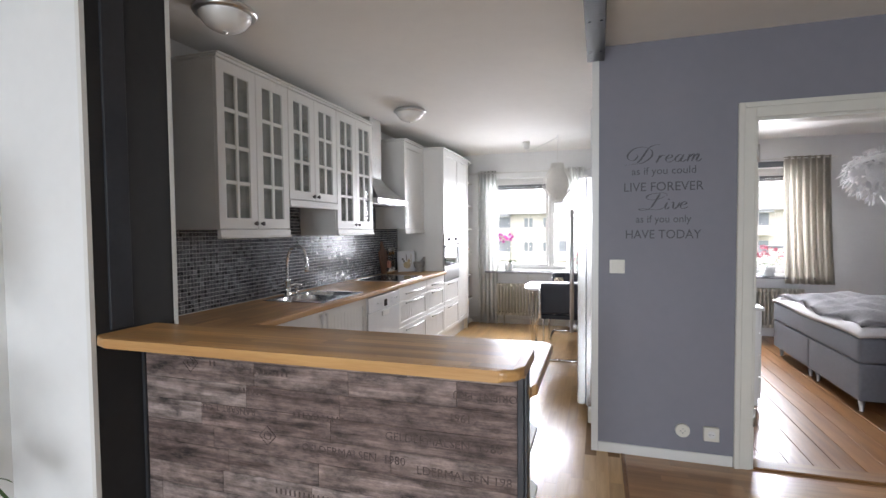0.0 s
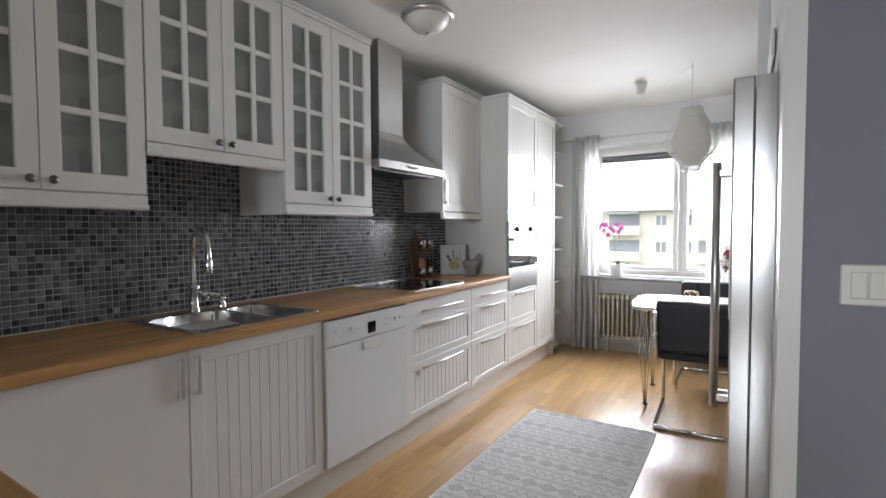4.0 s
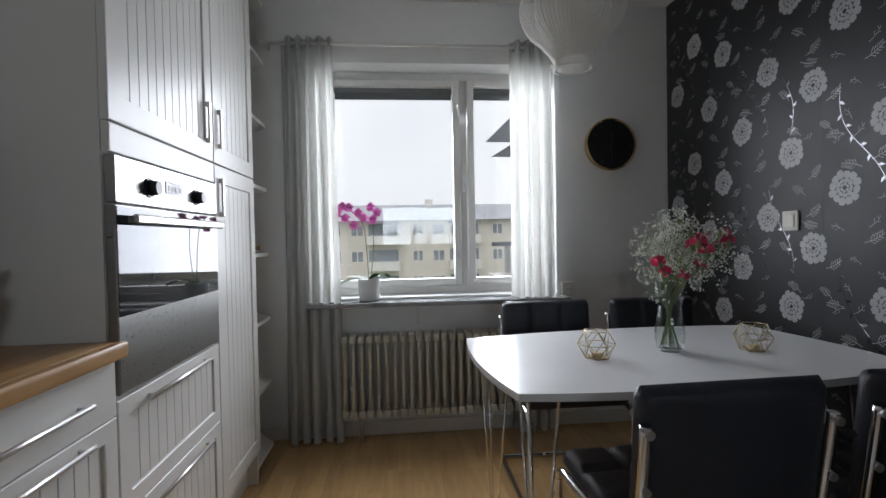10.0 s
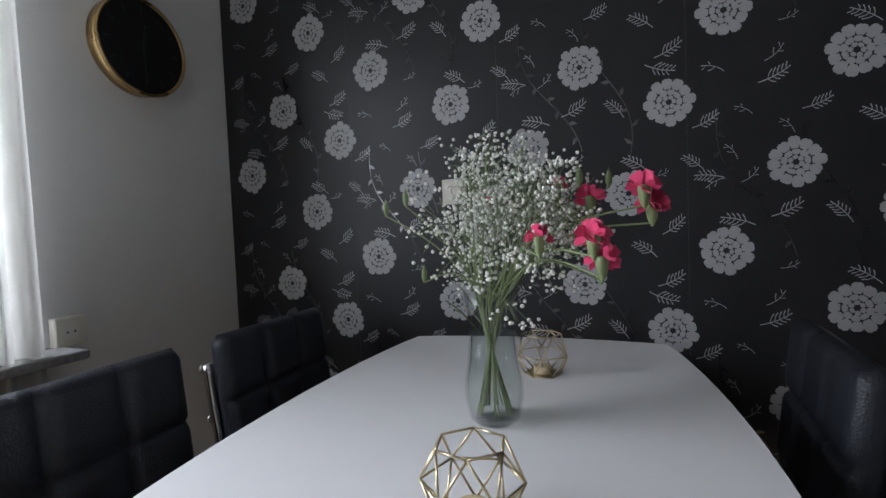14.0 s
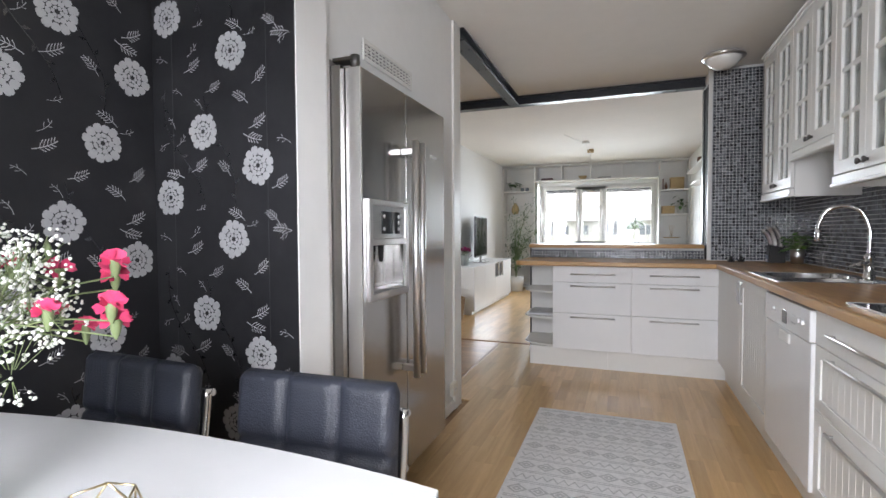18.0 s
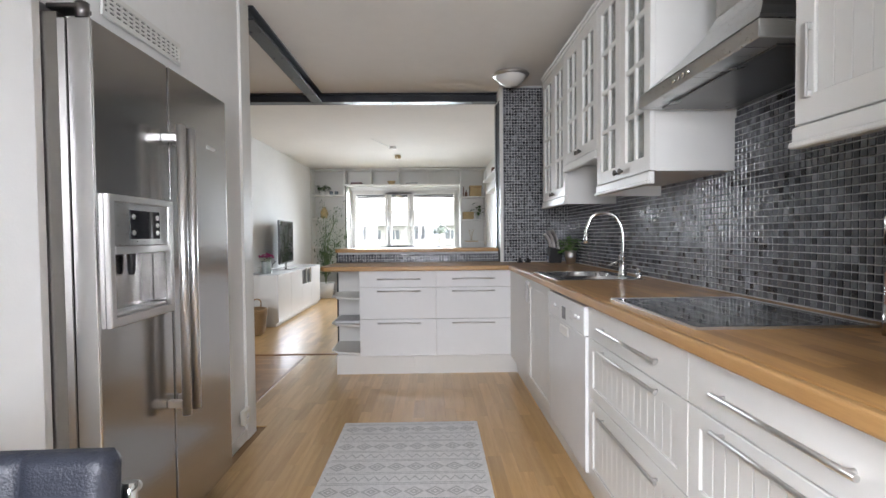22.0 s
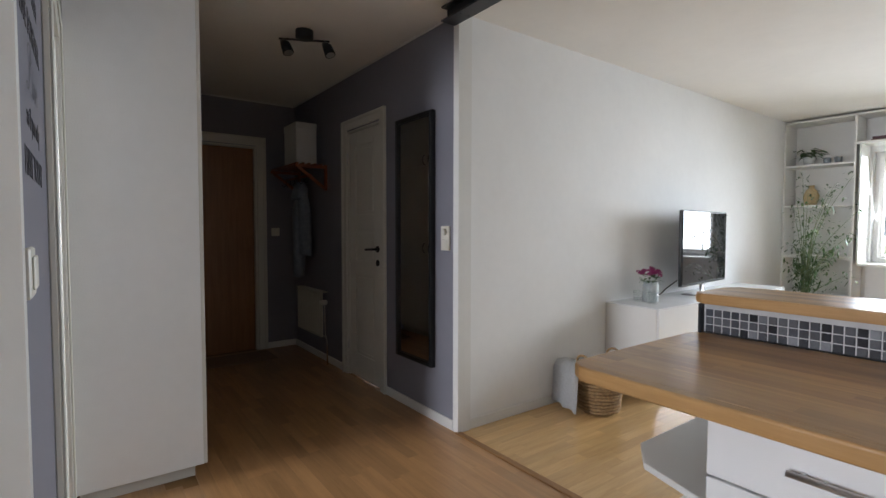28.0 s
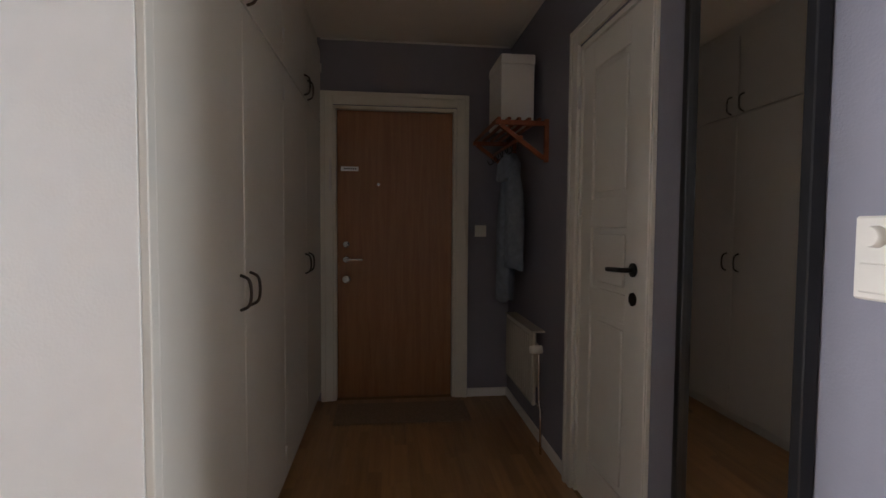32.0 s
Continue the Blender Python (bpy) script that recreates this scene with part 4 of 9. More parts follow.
part("nozzle", lathe(bmesh.new(), [(0.008, 0), (0.012, 0.015), (0.014, 0.07)], 0.05, 4.55, 1.03, 12), BLACK_PLASTIC, fd)
for y in (4.335, 4.405):
    bm = bmesh.new()
    tube(bm, [(-0.045, y, 0.515), (-0.045, y, 1.545)], 0.0155, 16)
    for z in (0.555, 1.50):
        bx(bm, -0.045, y - 0.010, z - 0.014, 0.020, y + 0.010, z + 0.014, 0.003)
    part("handle", bm, SATIN, c, "long round steel handle")
part("badge", box(0.0185, 3.99, 1.52, 0.0199, 4.07, 1.535), SATIN, c)
bm = bmesh.new()
tube(bm, [(0.05, 4.74, 1.765), (0.05, 4.74, 1.81)], 0.018, 14)
bx(bm, 0.05, 4.70, 1.79, 0.14, 4.758, 1.805, 0.003)
part("hinge", bm, DARK_NICKEL, c)
c.location.x += 0.033

c = thing("ventilation_grille", (0.145, 4.3, 1.93), "long slotted white vent grille above the fridge", "vent")
y0, y1, z0, z1 = 4.05, 4.536, 1.872, 1.962
part("backing", box(0.1435, y0 + 0.004, z0 + 0.004, 0.1465, y1 - 0.004, z1 - 0.004), BLACK_PLASTIC, c)
part("frame", ring("-x", 0.1435, (y0, y1, z0, z1), (y0 + 0.012, y1 - 0.012, z0 + 0.014, z1 - 0.014), 0.0, 0.0085, 0.001), TRIM, c)
for i in range(1, 6):
    z = z0 + (z1 - z0) * i / 6
    part("slat", box(0.1365, y0 + 0.012, z - 0.003, 0.143, y1 - 0.012, z + 0.003), TRIM, c)
for i in range(1, 14):
    y = y0 + (y1 - y0) * i / 14
    part("bar", box(0.137, y - 0.004, z0 + 0.014, 0.142, y + 0.004, z1 - 0.014), TRIM, c)
c.location.x += 0.026
# cover strips round the fridge opening
c = thing("fridge_surround", (0.12, 4.8, 0), "white cover strip round the fridge", "trim", kind="structure")
part("strip", box(0.157, 4.795, 0, 0.1745, 4.86, 1.842, bev=0.003), TRIM, c)


# ---- dining end of the kitchen ----
def window(name, x0, x1, z0, z1, y, mull, label, out=1, vents=True):
    """A painted casement window in a wall along x; out: +1 when outdoors lies at +y."""
    c = thing(name, ((x0 + x1) / 2, y, z0), label, "window", kind="structure")
    f = 0.045
    ya, yb = y - 0.035, y + 0.035
    bm = bmesh.new()
    bx(bm, x0, ya, z0, x0 + f, yb, z1, 0.003)
    bx(bm, x1 - f, ya, z0, x1, yb, z1, 0.003)
    bx(bm, x0 + f, ya, z0, x1 - f, yb, z0 + f, 0.003)
    bx(bm, x0 + f, ya, z1 - f, x1 - f, yb, z1, 0.003)
    for m in mull:
        bx(bm, m - 0.02, ya, z0 + f, m + 0.02, yb, z1 - f, 0.003)
    part("window_frame", bm, TRIM, c)
    edges = [x0 + f, *[v for m in mull for v in (m - 0.02, m + 0.02)], x1 - f]
    for a, b in zip(edges[::2], edges[1::2]):
        s = 0.042
        bm = bmesh.new()
        yi = y - out * 0.045
        a2, b2, c2, d2 = a + 0.003, b - 0.003, z0 + f + 0.003, z1 - f - 0.003
        for q in ((a2, c2, a2 + s, d2), (b2 - s, c2, b2, d2), (a2 + s, c2, b2 - s, c2 + s), (a2 + s, d2 - s, b2 - s, d2)):
            bx(bm, q[0], yi - 0.02, q[1], q[2], yi + 0.045, q[3], 0.004)
        sash = part("sash", bm, TRIM, c)
        pn = part("pane", box(a2 + s, yi + 0.01, c2 + s, b2 - s, yi + 0.014, d2 - s), GLASS, sash)
        pn.visible_shadow = False
        bm = bmesh.new()
        bx(bm, a2 + s, yi + out * 0.018, d2 - s - 0.03, b2 - s, yi + out * 0.04, d2 - s, 0.002)
        for i in range(7):
            bx(bm, a2 + s + 0.004, yi + out * 0.018, d2 - s - 0.036 - i * 0.005, b2 - s - 0.004, yi + out * 0.04, d2 - s - 0.033 - i * 0.005)
        part("blind", bm, BLIND, sash, "raised grey venetian blind")
    return c


BLIND = mk("grey_blind", (0.16, 0.17, 0.18), 0.45, 0.3)
MARBLE = mk("grey_marble", (0.30, 0.30, 0.31), 0.25, var=0.5, scale=9, coat=0.3)
w = window("window_1", KW[0], KW[1], KW[2], KW[3], 7.41, (-0.465,), "white painted kitchen window with two casements")
bm = bmesh.new()
bx(bm, -0.478, 7.335, 1.40, -0.462, 7.346, 1.50, 0.003)
bx(bm, -0.474, 7.318, 1.43, -0.466, 7.336, 1.48, 0.003)
part("window_catch", bm, SATIN, w)
bm = bmesh.new()
tube(bm, [(-0.40, 7.33, 0.855), (-0.22, 7.30, 0.855)], 0.004, 8)
bx(bm, -0.425, 7.318, 0.842, -0.385, 7.345, 0.868, 0.003)
part("stay", bm, TRIM, w)
for z in (1.0, 1.85):
    part("hinge", tube(bmesh.new(), [(-0.505, 7.338, z), (-0.505, 7.338, z + 0.08)], 0.006, 8), SATIN, w)
solid("window_sill", box(KW[0] - 0.05, 7.075, 0.752, KW[1] + 0.04, 7.37, 0.776, bev=0.004), MARBLE, "grey marble window sill", "window sill", kind="structure")
bm = bmesh.new()
bx(bm, -0.78, 7.10, 0.735, -0.76, 7.209, 0.752)
bx(bm, -0.78, 7.235, 0.63, -0.76, 7.209, 0.735)
solid("sill_bracket", bm, TRIM, "white steel bracket under the window sill", "bracket")

RADIATOR = mk("cream_radiator_enamel", (0.55, 0.52, 0.44), 0.35, var=0.06, scale=12)


def column_radiator(x0, x1, y0, y1, z0, z1, n, label):
    c = thing("radiator", ((x0 + x1) / 2, y1, z0), label, "radiator")
    me = None
    for i in range(n):
        x = x0 + (x1 - x0) * (i + 0.5) / n
        bm = bmesh.new()
        for y in (y0 + 0.022, (y0 + y1) / 2, y1 - 0.022):
            tube(bm, smooth([(x, y, z0 + 0.03), (x, y, (z0 + z1) / 2), (x, y, z1 - 0.03)], 2), 0.0125, 8)
        for z in (z0 + 0.02, z1 - 0.02):
            bx(bm, x - 0.0185, y0, z - 0.022, x + 0.0185, y1, z + 0.022, 0.012, 2)
        part("column", bm, RADIATOR, c)
    bm = bmesh.new()
    tube(bm, [(x0 + 0.1, (y0 + y1) / 2, 0), (x0 + 0.1, (y0 + y1) / 2, z0 + 0.02)], 0.012, 8)
    tube(bm, [(x1 - 0.1, (y0 + y1) / 2, 0), (x1 - 0.1, (y0 + y1) / 2, z0 + 0.02)], 0.012, 8)
    part("pipe", bm, RADIATOR, c)
    return c


column_radiator(-1.20, -0.02, 7.05, 7.175, 0.15, 0.60, 26, "old cream column radiator under the window")

# curtains and rod
CURTAIN = mk("sheer_white_curtain", (0.88, 0.88, 0.86), 0.9, var=0.05, scale=14, bump=0.1, bscale=500)


def make_translucent(m, share, color):
    n, l = m.node_tree.nodes, m.node_tree.links
    b, o = n["Principled BSDF"], n["Material Output"]
    t, x = n.new("ShaderNodeBsdfTranslucent"), n.new("ShaderNodeMixShader")
    t.inputs["Color"].default_value = (*color, 1)
    x.inputs["Fac"].default_value = share
    l.new(b.outputs["BSDF"], x.inputs[1])
    l.new(t.outputs["BSDF"], x.inputs[2])
    l.new(x.outputs["Shader"], o.inputs["Surface"])


make_translucent(CURTAIN, 0.20, (0.90, 0.89, 0.85))


def curtain(name, x0, x1, y, z0, z1, folds, depth, material, label, flare=0.0, pull=0.0, rows=14):
    """A hanging cloth with rounded pleats, of two leaves."""
    c = thing(name, ((x0 + x1) / 2, y, z0), label, "curtain")
    bm = bmesh.new()
    n = folds * 10
    grid = []
    for r in range(rows + 1):
        t = r / rows
        z = z1 + (z0 - z1) * t
        row = []
        for i in range(n + 1):
            u = i / n
            w = 1 + flare * t
            xx = (x0 + x1) / 2 + ((u - 0.5) * (x1 - x0)) * w + pull * t * t
            ph = u * folds * 2 * math.pi
            d = depth * (0.85 + 0.25 * t) * (math.sin(ph + 0.5 * math.sin(ph * 0.37 + 2)) + 0.25 * math.sin(ph * 0.5 + 1.7 * t))
            xx += 0.012 * math.sin(ph * 2 + 3 * t) * t
            row.append(bm.verts.new((xx, y + d, z)))
        grid.append(row)
    for a, b in zip(grid, grid[1:]):
        for i in range(n):
            f = bm.faces.new((a[i], a[i + 1], b[i + 1], b[i]))
            f.smooth = True
    bmesh.ops.solidify(bm, geom=bm.faces[:], thickness=0.0015)
    for f in bm.faces:
        f.smooth = True
    part("cloth", bm, material, c)
    return c


cl = curtain("curtain", -1.49, -1.215, 7.13, 0.012, 2.235, 5, 0.035, CURTAIN, "long white eyelet curtain beside the kitchen window", 0.12)
cr_ = curtain("curtain", -0.225, 0.01, 7.13, 0.012, 2.235, 4, 0.032, CURTAIN, "long white eyelet curtain beside the kitchen window", 0.05)
for c, xs in ((cl, (-1.43, -1.38, -1.33, -1.28, -1.23)), (cr_, (-0.20, -0.14, -0.08, -0.02))):
    for x in xs:
        bm = bmesh.new()
        tube(bm, [(x, 7.13 + 0.024 * math.cos(a), 2.20 + 0.024 * math.sin(a)) for a in [2 * math.pi * k / 16 for k in range(17)]], 0.005, 6)
        part("eyelet", bm, SATIN, c)
c = thing("curtain_rod", (-0.77, 7.13, 2.2), "white curtain rod over the kitchen window", "curtain rod")
part("rod", tube(bmesh.new(), [(-1.60, 7.13, 2.20), (0.06, 7.13, 2.20)], 0.009, 12), TRIM, c)
for x in (-1.57, 0.035):
    part("bracket", box(x - 0.008, 7.12, 2.188, x + 0.008, 7.209, 2.212, bev=0.003), TRIM, c)
    part("finial", lathe(bmesh.new(), [(0, -0.016), (0.014, -0.008), (0.016, 0), (0.012, 0.01), (0, 0.016)], -1.61 if x < -1 else 0.07, 7.13, 2.20, 12), TRIM, c)

# table
c = thing("dining_table", (0.03, 5.99, 0), "white boat-shaped dining table on chrome hairpin legs", "table")
tx, ty = 0.035, 5.985


def boat(hl, hw, bl, bw, n=14):
    pts = []
    for k in range(n + 1):
        u = -1 + 2 * k / n
        pts.append((tx + hl * u, ty - hw - bw * (1 - u * u)))
    for k in range(1, n + 1):
        v = -1 + 2 * k / n
        pts.append((tx + hl + bl * (1 - v * v), ty + hw * v))
    for k in range(1, n + 1):
        u = 1 - 2 * k / n
        pts.append((tx + hl * u, ty + hw + bw * (1 - u * u)))
    for k in range(1, n):
        v = 1 - 2 * k / n
        pts.append((tx - hl - bl * (1 - v * v), ty + hw * v))
    return pts


c.location.x -= 0.02
c.rotation_euler[2] = radians(2.8)
part("tabletop", prism(bmesh.new(), boat(0.61, 0.352, 0.035, 0.055), 0.704, 0.725, 0.004, 2), TABLE_WHITE, c)
part("subtop", prism(bmesh.new(), boat(0.585, 0.328, 0.035, 0.055), 0.698, 0.7035), TRIM, c)
for sx in (-1, 1):
    for sy in (-1, 1):
        fx, fy = tx + sx * 0.535, ty + sy * 0.245
        bm = bmesh.new()
        for k, (ax, ay) in enumerate(((-0.055, -0.05), (0.055, -0.05), (0.0, 0.06), (-0.015, 0.0))):
            tube(bm, [(fx + ax, fy + ay, 0.698), (fx + ax * 0.12, fy + ay * 0.12, 0.012)], 0.0042, 8)
        bx(bm, fx - 0.07, fy - 0.065, 0.690, fx + 0.07, fy + 0.075, 0.6975, 0.003)
        lg = part("leg", bm, CHROME, c, "chrome hairpin leg")
        part("foot", lathe(bmesh.new(), [(0.020, 0), (0.020, 0.006), (0.012, 0.012), (0, 0.014)], fx, fy, 0, 14), DARK_NICKEL, lg)


# chairs
def pad(bm, w, d, h, cols, rows, dip=0.016, nu=36, nv=28):
    """A rounded upholstered pad, w across, h deep, centred, with stitched seams on its upper face."""
    def up(u, v):
        e = min(1.0, (1 - abs(u)) / 0.14)
        g = min(1.0, (1 - abs(v)) / 0.14)
        k = math.sqrt(max(0, 1 - (1 - e) ** 2)) * math.sqrt(max(0, 1 - (1 - g) ** 2))
        s = 0.0
        for i in range(1, cols):
            s = max(s, math.exp(-((u - (-1 + 2 * i / cols)) / 0.05) ** 2))
        for j in range(1, rows):
            s = max(s, math.exp(-((v - (-1 + 2 * j / rows)) / 0.05) ** 2))
        return k, s
    top, bot = [], []
    for j in range(nv + 1):
        v = -1 + 2 * j / nv
        ra, rb = [], []
        for i in range(nu + 1):
            u = -1 + 2 * i / nu
            k, s = up(u, v)
            ru = 1 - 0.05 * max(0, abs(v) - 0.86) / 0.14 if abs(v) > 0.86 else 1
            ra.append(bm.verts.new((u * w / 2 * ru, v * h / 2, d / 2 * k - dip * s * k)))
            rb.append(bm.verts.new((u * w / 2 * ru, v * h / 2, -d / 2 * k)) if 0 < i < nu and 0 < j < nv else ra[-1])
        top.append(ra)
        bot.append(rb)
    for j in range(nv):
        for i in range(nu):
            for g, fl in ((top, False), (bot, True)):
                q = [g[j][i], g[j][i + 1], g[j + 1][i + 1], g[j + 1][i]]
                q = q[::-1] if fl else q
                if len(set(q)) == 4:
                    try:
                        f = bm.faces.new(q)
                        f.smooth = True
                    except ValueError:
                        pass
    return bm


def dining_chair():
    """Facing +y; origin on the floor under the backrest."""
    c = thing("dining_chair", (0, 0, 0), "black leather cantilever dining chair with a chrome tube frame", "chair", "chairs round the table")
    bm = pad(bmesh.new(), 0.43, 0.062, 0.42, 3, 3)
    bmesh.ops.transform(bm, matrix=pose(0, 0.225, 0.455, 2, 0, 0), verts=bm.verts)
    part("seat", bm, LEATHER, c)
    bm = pad(bmesh.new(), 0.435, 0.062, 0.335, 3, 2)
    bmesh.ops.transform(bm, matrix=pose(0, 0.0, 0.645, -84, 0, 0), verts=bm.verts)
    part("backrest", bm, LEATHER, c)
    for s in (-1, 1):
        x = s * 0.212
        pts = [(x, -0.048, 0.74), (x, -0.030, 0.60), (x, -0.006, 0.47), (x, 0.03, 0.435), (x, 0.22, 0.425), (x, 0.40, 0.425), (x, 0.445, 0.40), (x, 0.452, 0.35), (x, 0.452, 0.06), (x, 0.44, 0.022), (x, 0.39, 0.013), (x, 0.10, 0.013), (x, -0.04, 0.013), (x * 0.97, -0.085, 0.013), (x * 0.82, -0.10, 0.013), (0.0, -0.10, 0.013)]
        part("frame", tube(bmesh.new(), smooth(pts, 5), 0.0125, 10), CHROME, c, "bent chrome tube")
        for z, y in ((0.725, -0.050), (0.60, -0.034)):
            part("bolt", tube(bmesh.new(), [(x, y - 0.010, z), (x, y - 0.016, z)], 0.010, 12), SATIN, c)
    return c


ch = dining_chair()
ch.matrix_basis = pose(-0.175, 5.385, 0, 0, 0, 2)
copy_thing(ch, pose(0.385, 5.405, 0, 0, 0, -3))
copy_thing(ch, pose(-0.165, 6.70, 0, 0, 0, 180))
copy_thing(ch, pose(0.375, 6.70, 0, 0, 0, 181))

# wallpaper print: silver flowers, sprigs and dark scrolls in a half-drop repeat
REP_W, REP_H = 0.53, 0.638


def petal(bm, a, r0, r1, w, z):
    ca, sa = math.cos(a), math.sin(a)
    pts = []
    for u, v in ((r0, -0.25), (r0 + (r1 - r0) * 0.45, -0.5), (r0 + (r1 - r0) * 0.85, -0.42), (r1, -0.16), (r1 * 0.975, 0.0), (r1, 0.16), (r0 + (r1 - r0) * 0.85, 0.42), (r0 + (r1 - r0) * 0.45, 0.5), (r0, 0.25)):
        x, y = u, v * w
        pts.append(bm.verts.new((x * ca - y * sa, x * sa + y * ca, z)))
    bm.faces.new(pts)


def flower_print():
    bm = bmesh.new()
    for n, r0, r1, w in ((12, 0.0350, 0.0645, 0.0290), (9, 0.0190, 0.0345, 0.0205), (6, 0.0075, 0.0185, 0.0135)):
        for k in range(n):
            petal(bm, 2 * math.pi * k / n + r0 * 17, r0, r1 * (1 + 0.06 * math.sin(k * 2.3)), w, 0)
    return bm


def sprig_print(short=False):
    """A thin curved twig from the left to the right, with forked tips along its outer part."""
    bm = bmesh.new()

    def stroke(p, a, ln, w0, w1, bend=0.0, n=2):
        for k in range(n):
            d = Vector((math.cos(a), math.sin(a)))
            e, q = Vector((-d.y, d.x)), p + d * ln / n
            u, v = w0 + (w1 - w0) * k / n, w0 + (w1 - w0) * (k + 1) / n
            bm.faces.new([bm.verts.new((*c, 0)) for c in (p - e * u, q - e * v, q + e * v, p + e * u)])
            p, a = q, a + bend
        return p, a

    n = 4 if short else 6
    step = 0.080 / (n + 1)
    p, a = Vector((-0.040, 0.010 if short else 0.006)), -0.42 if short else -0.26
    bend = 0.17 if short else 0.065
    for i in range(n):
        p, a = stroke(p, a, step, 0.0012, 0.0011, bend / 2)
        if i >= 1:
            ln = 0.027 * (1.0 - 0.4 * (i - 1) / (n - 1))
            for sd in (1, -1) if not short and i < n - 1 else (1 if i % 2 else -1,):
                stroke(p, a + sd * 1.0, ln * (1.0 if sd > 0 else 0.75), 0.0007, 0.0015, -sd * 0.3)
    stroke(p, a, step, 0.0010, 0.0016)
    return bm


def scroll_print():
    bm = bmesh.new()
    pts = [(0.05 * math.sin(t * 5.0) * (1 - t * 0.3), -0.26 + 0.52 * t) for t in [k / 28 for k in range(29)]]
    for k in range(28):
        p, q = Vector(pts[k]), Vector(pts[k + 1])
        d = (q - p).normalized()
        e = Vector((-d.y, d.x))
        bm.faces.new([bm.verts.new((*v, 0)) for v in (p - e * 0.0016, q - e * 0.0016, q + e * 0.0016, p + e * 0.0016)])
        if k % 3 == 1:
            s = 1 if (k // 3) % 2 else -1
            b = math.atan2(d.y, d.x) + s * 0.9
            dd, ee = Vector((math.cos(b), math.sin(b))), Vector((-math.sin(b), math.cos(b)))
            ln = 0.032
            bm.faces.new([bm.verts.new((*v, 0)) for v in (p, p + dd * ln * 0.4 - ee * 0.007, p + dd * ln, p + dd * ln * 0.4 + ee * 0.007)])
    return bm


def print_mesh(name, bm, m):
    me = bpy.data.meshes.new(name)
    bmesh.ops.recalc_face_normals(bm, faces=bm.faces)
    bm.to_mesh(me)
    bm.free()
    me.materials.append(m)
    return me


FLOWER, SPRIG, SPRIG2, SCROLL = print_mesh("printed_flower", flower_print(), PRINT), print_mesh("printed_sprig", sprig_print(), PRINT_MID), print_mesh("printed_sprig", sprig_print(True), PRINT_MID), print_mesh("printed_scroll", scroll_print(), INK)
paper = bpy.data.objects["wall_papered"]
paper_return = bpy.data.objects["wallpaper_return"]


def put_print(name, me, s, z, turn, size, lift, rad):
    """Lays a print on the papered wall (s runs along it; below 5.03 it turns on to the short wall)."""
    if z - rad < 0.02 or z + rad > CZ - 0.01:
        return
    if s > 5.034 + rad and s < YW - rad:
        m = Matrix.Translation((XP - lift, s, z)) @ pose(0, 0, 0, 90, 0, -90) @ pose(0, 0, 0, 0, 0, turn)
        par = paper
    else:
        x = XP - (5.055 - s)
        if not (0.134 + rad * 0.9 < x < XP - rad):
            return
        m = Matrix.Translation((x, 5.034 + lift, z)) @ pose(0, 0, 0, 90, 0, 180) @ pose(0, 0, 0, 0, 0, turn)
        par = paper_return
    ob = new(name, me)
    ob.parent = par
    ob.matrix_basis = m @ Matrix.Diagonal((size, size, size, 1))


# place in the pattern, turn and length of each sprig
SPRIGS = ((0.104, 0.075, 42, 0.075), (0.112, 0.56, 30, 0.08), (0.138, 0.22, 18, 0.05), (0.136, 0.512, -16, 0.082), (0.18, 0.016, 147, 0.077), (0.203, 0.26, 150, 0.078), (0.252, 0.42, 134, 0.072), (0.301, 0.055, 24, 0.071), (0.362, 0.279, 21, 0.047), (0.364, 0.01, 132, 0.051), (0.367, 0.427, 30, 0.082),
          (0.391, 0.193, 45, 0.059), (0.394, 0.137, 28, 0.08), (0.448, 0.52, 44, 0.056), (0.464, 0.062, 152, 0.049), (0.481, 0.407, 167, 0.085), (0.491, 0.592, 127, 0.051), (0.006, 0.193, -151, 0.054), (0.006, 0.501, 162, 0.06), (0.018, 0.211, 175, 0.074), (0.022, 0.356, 30, 0.074), (0.054, 0.251, 142, 0.068))
for strip in range(-2, 5):
    for rep in range(-1, 5):
        s0, z0 = strip * REP_W, (strip * REP_H / 2) % REP_H + (rep - 1) * REP_H
        for k, (s, z) in enumerate(((5.114, 1.057), (5.223, 0.812), (5.350, 1.187), (5.509, 0.962))):
            put_print("printed_flower", FLOWER, s + s0, z + z0, (strip * 40 + k * 65 + rep * 20) % 360, 1.0 + 0.04 * math.sin(k * 3), 0.0009, 0.05)
        for s, z, tn, ln in SPRIGS:
            put_print("printed_sprig", SPRIG2 if ln < 0.062 else SPRIG, 5.0 + s + s0, z + z0, tn, ln / 0.080, 0.0008, 0.045)
        for s, z, tn in ((5.27, 1.10, 12), (5.45, 1.14, -160)):
            put_print("printed_scroll", SCROLL, s + s0, z + z0, tn, 0.85, 0.0006, 0.09 if 0.36 < z + z0 < 2.15 else 3)
for s in (5.60, 6.13, 6.66, 7.19):
    part("paper_seam", box(XP - 0.0006, s - 0.0008, 0.0, XP - 0.0001, s + 0.0008, CZ), PRINT_DARK, paper)
for x in (0.245, 0.66):
    part("paper_seam", box(x - 0.0008, 5.0341, 0.0, x + 0.0008, 5.0346, CZ), PRINT_DARK, paper_return)


# switches and sockets
SWITCH = mk("switch_plastic", (0.74, 0.71, 0.63), 0.35, var=0.02)


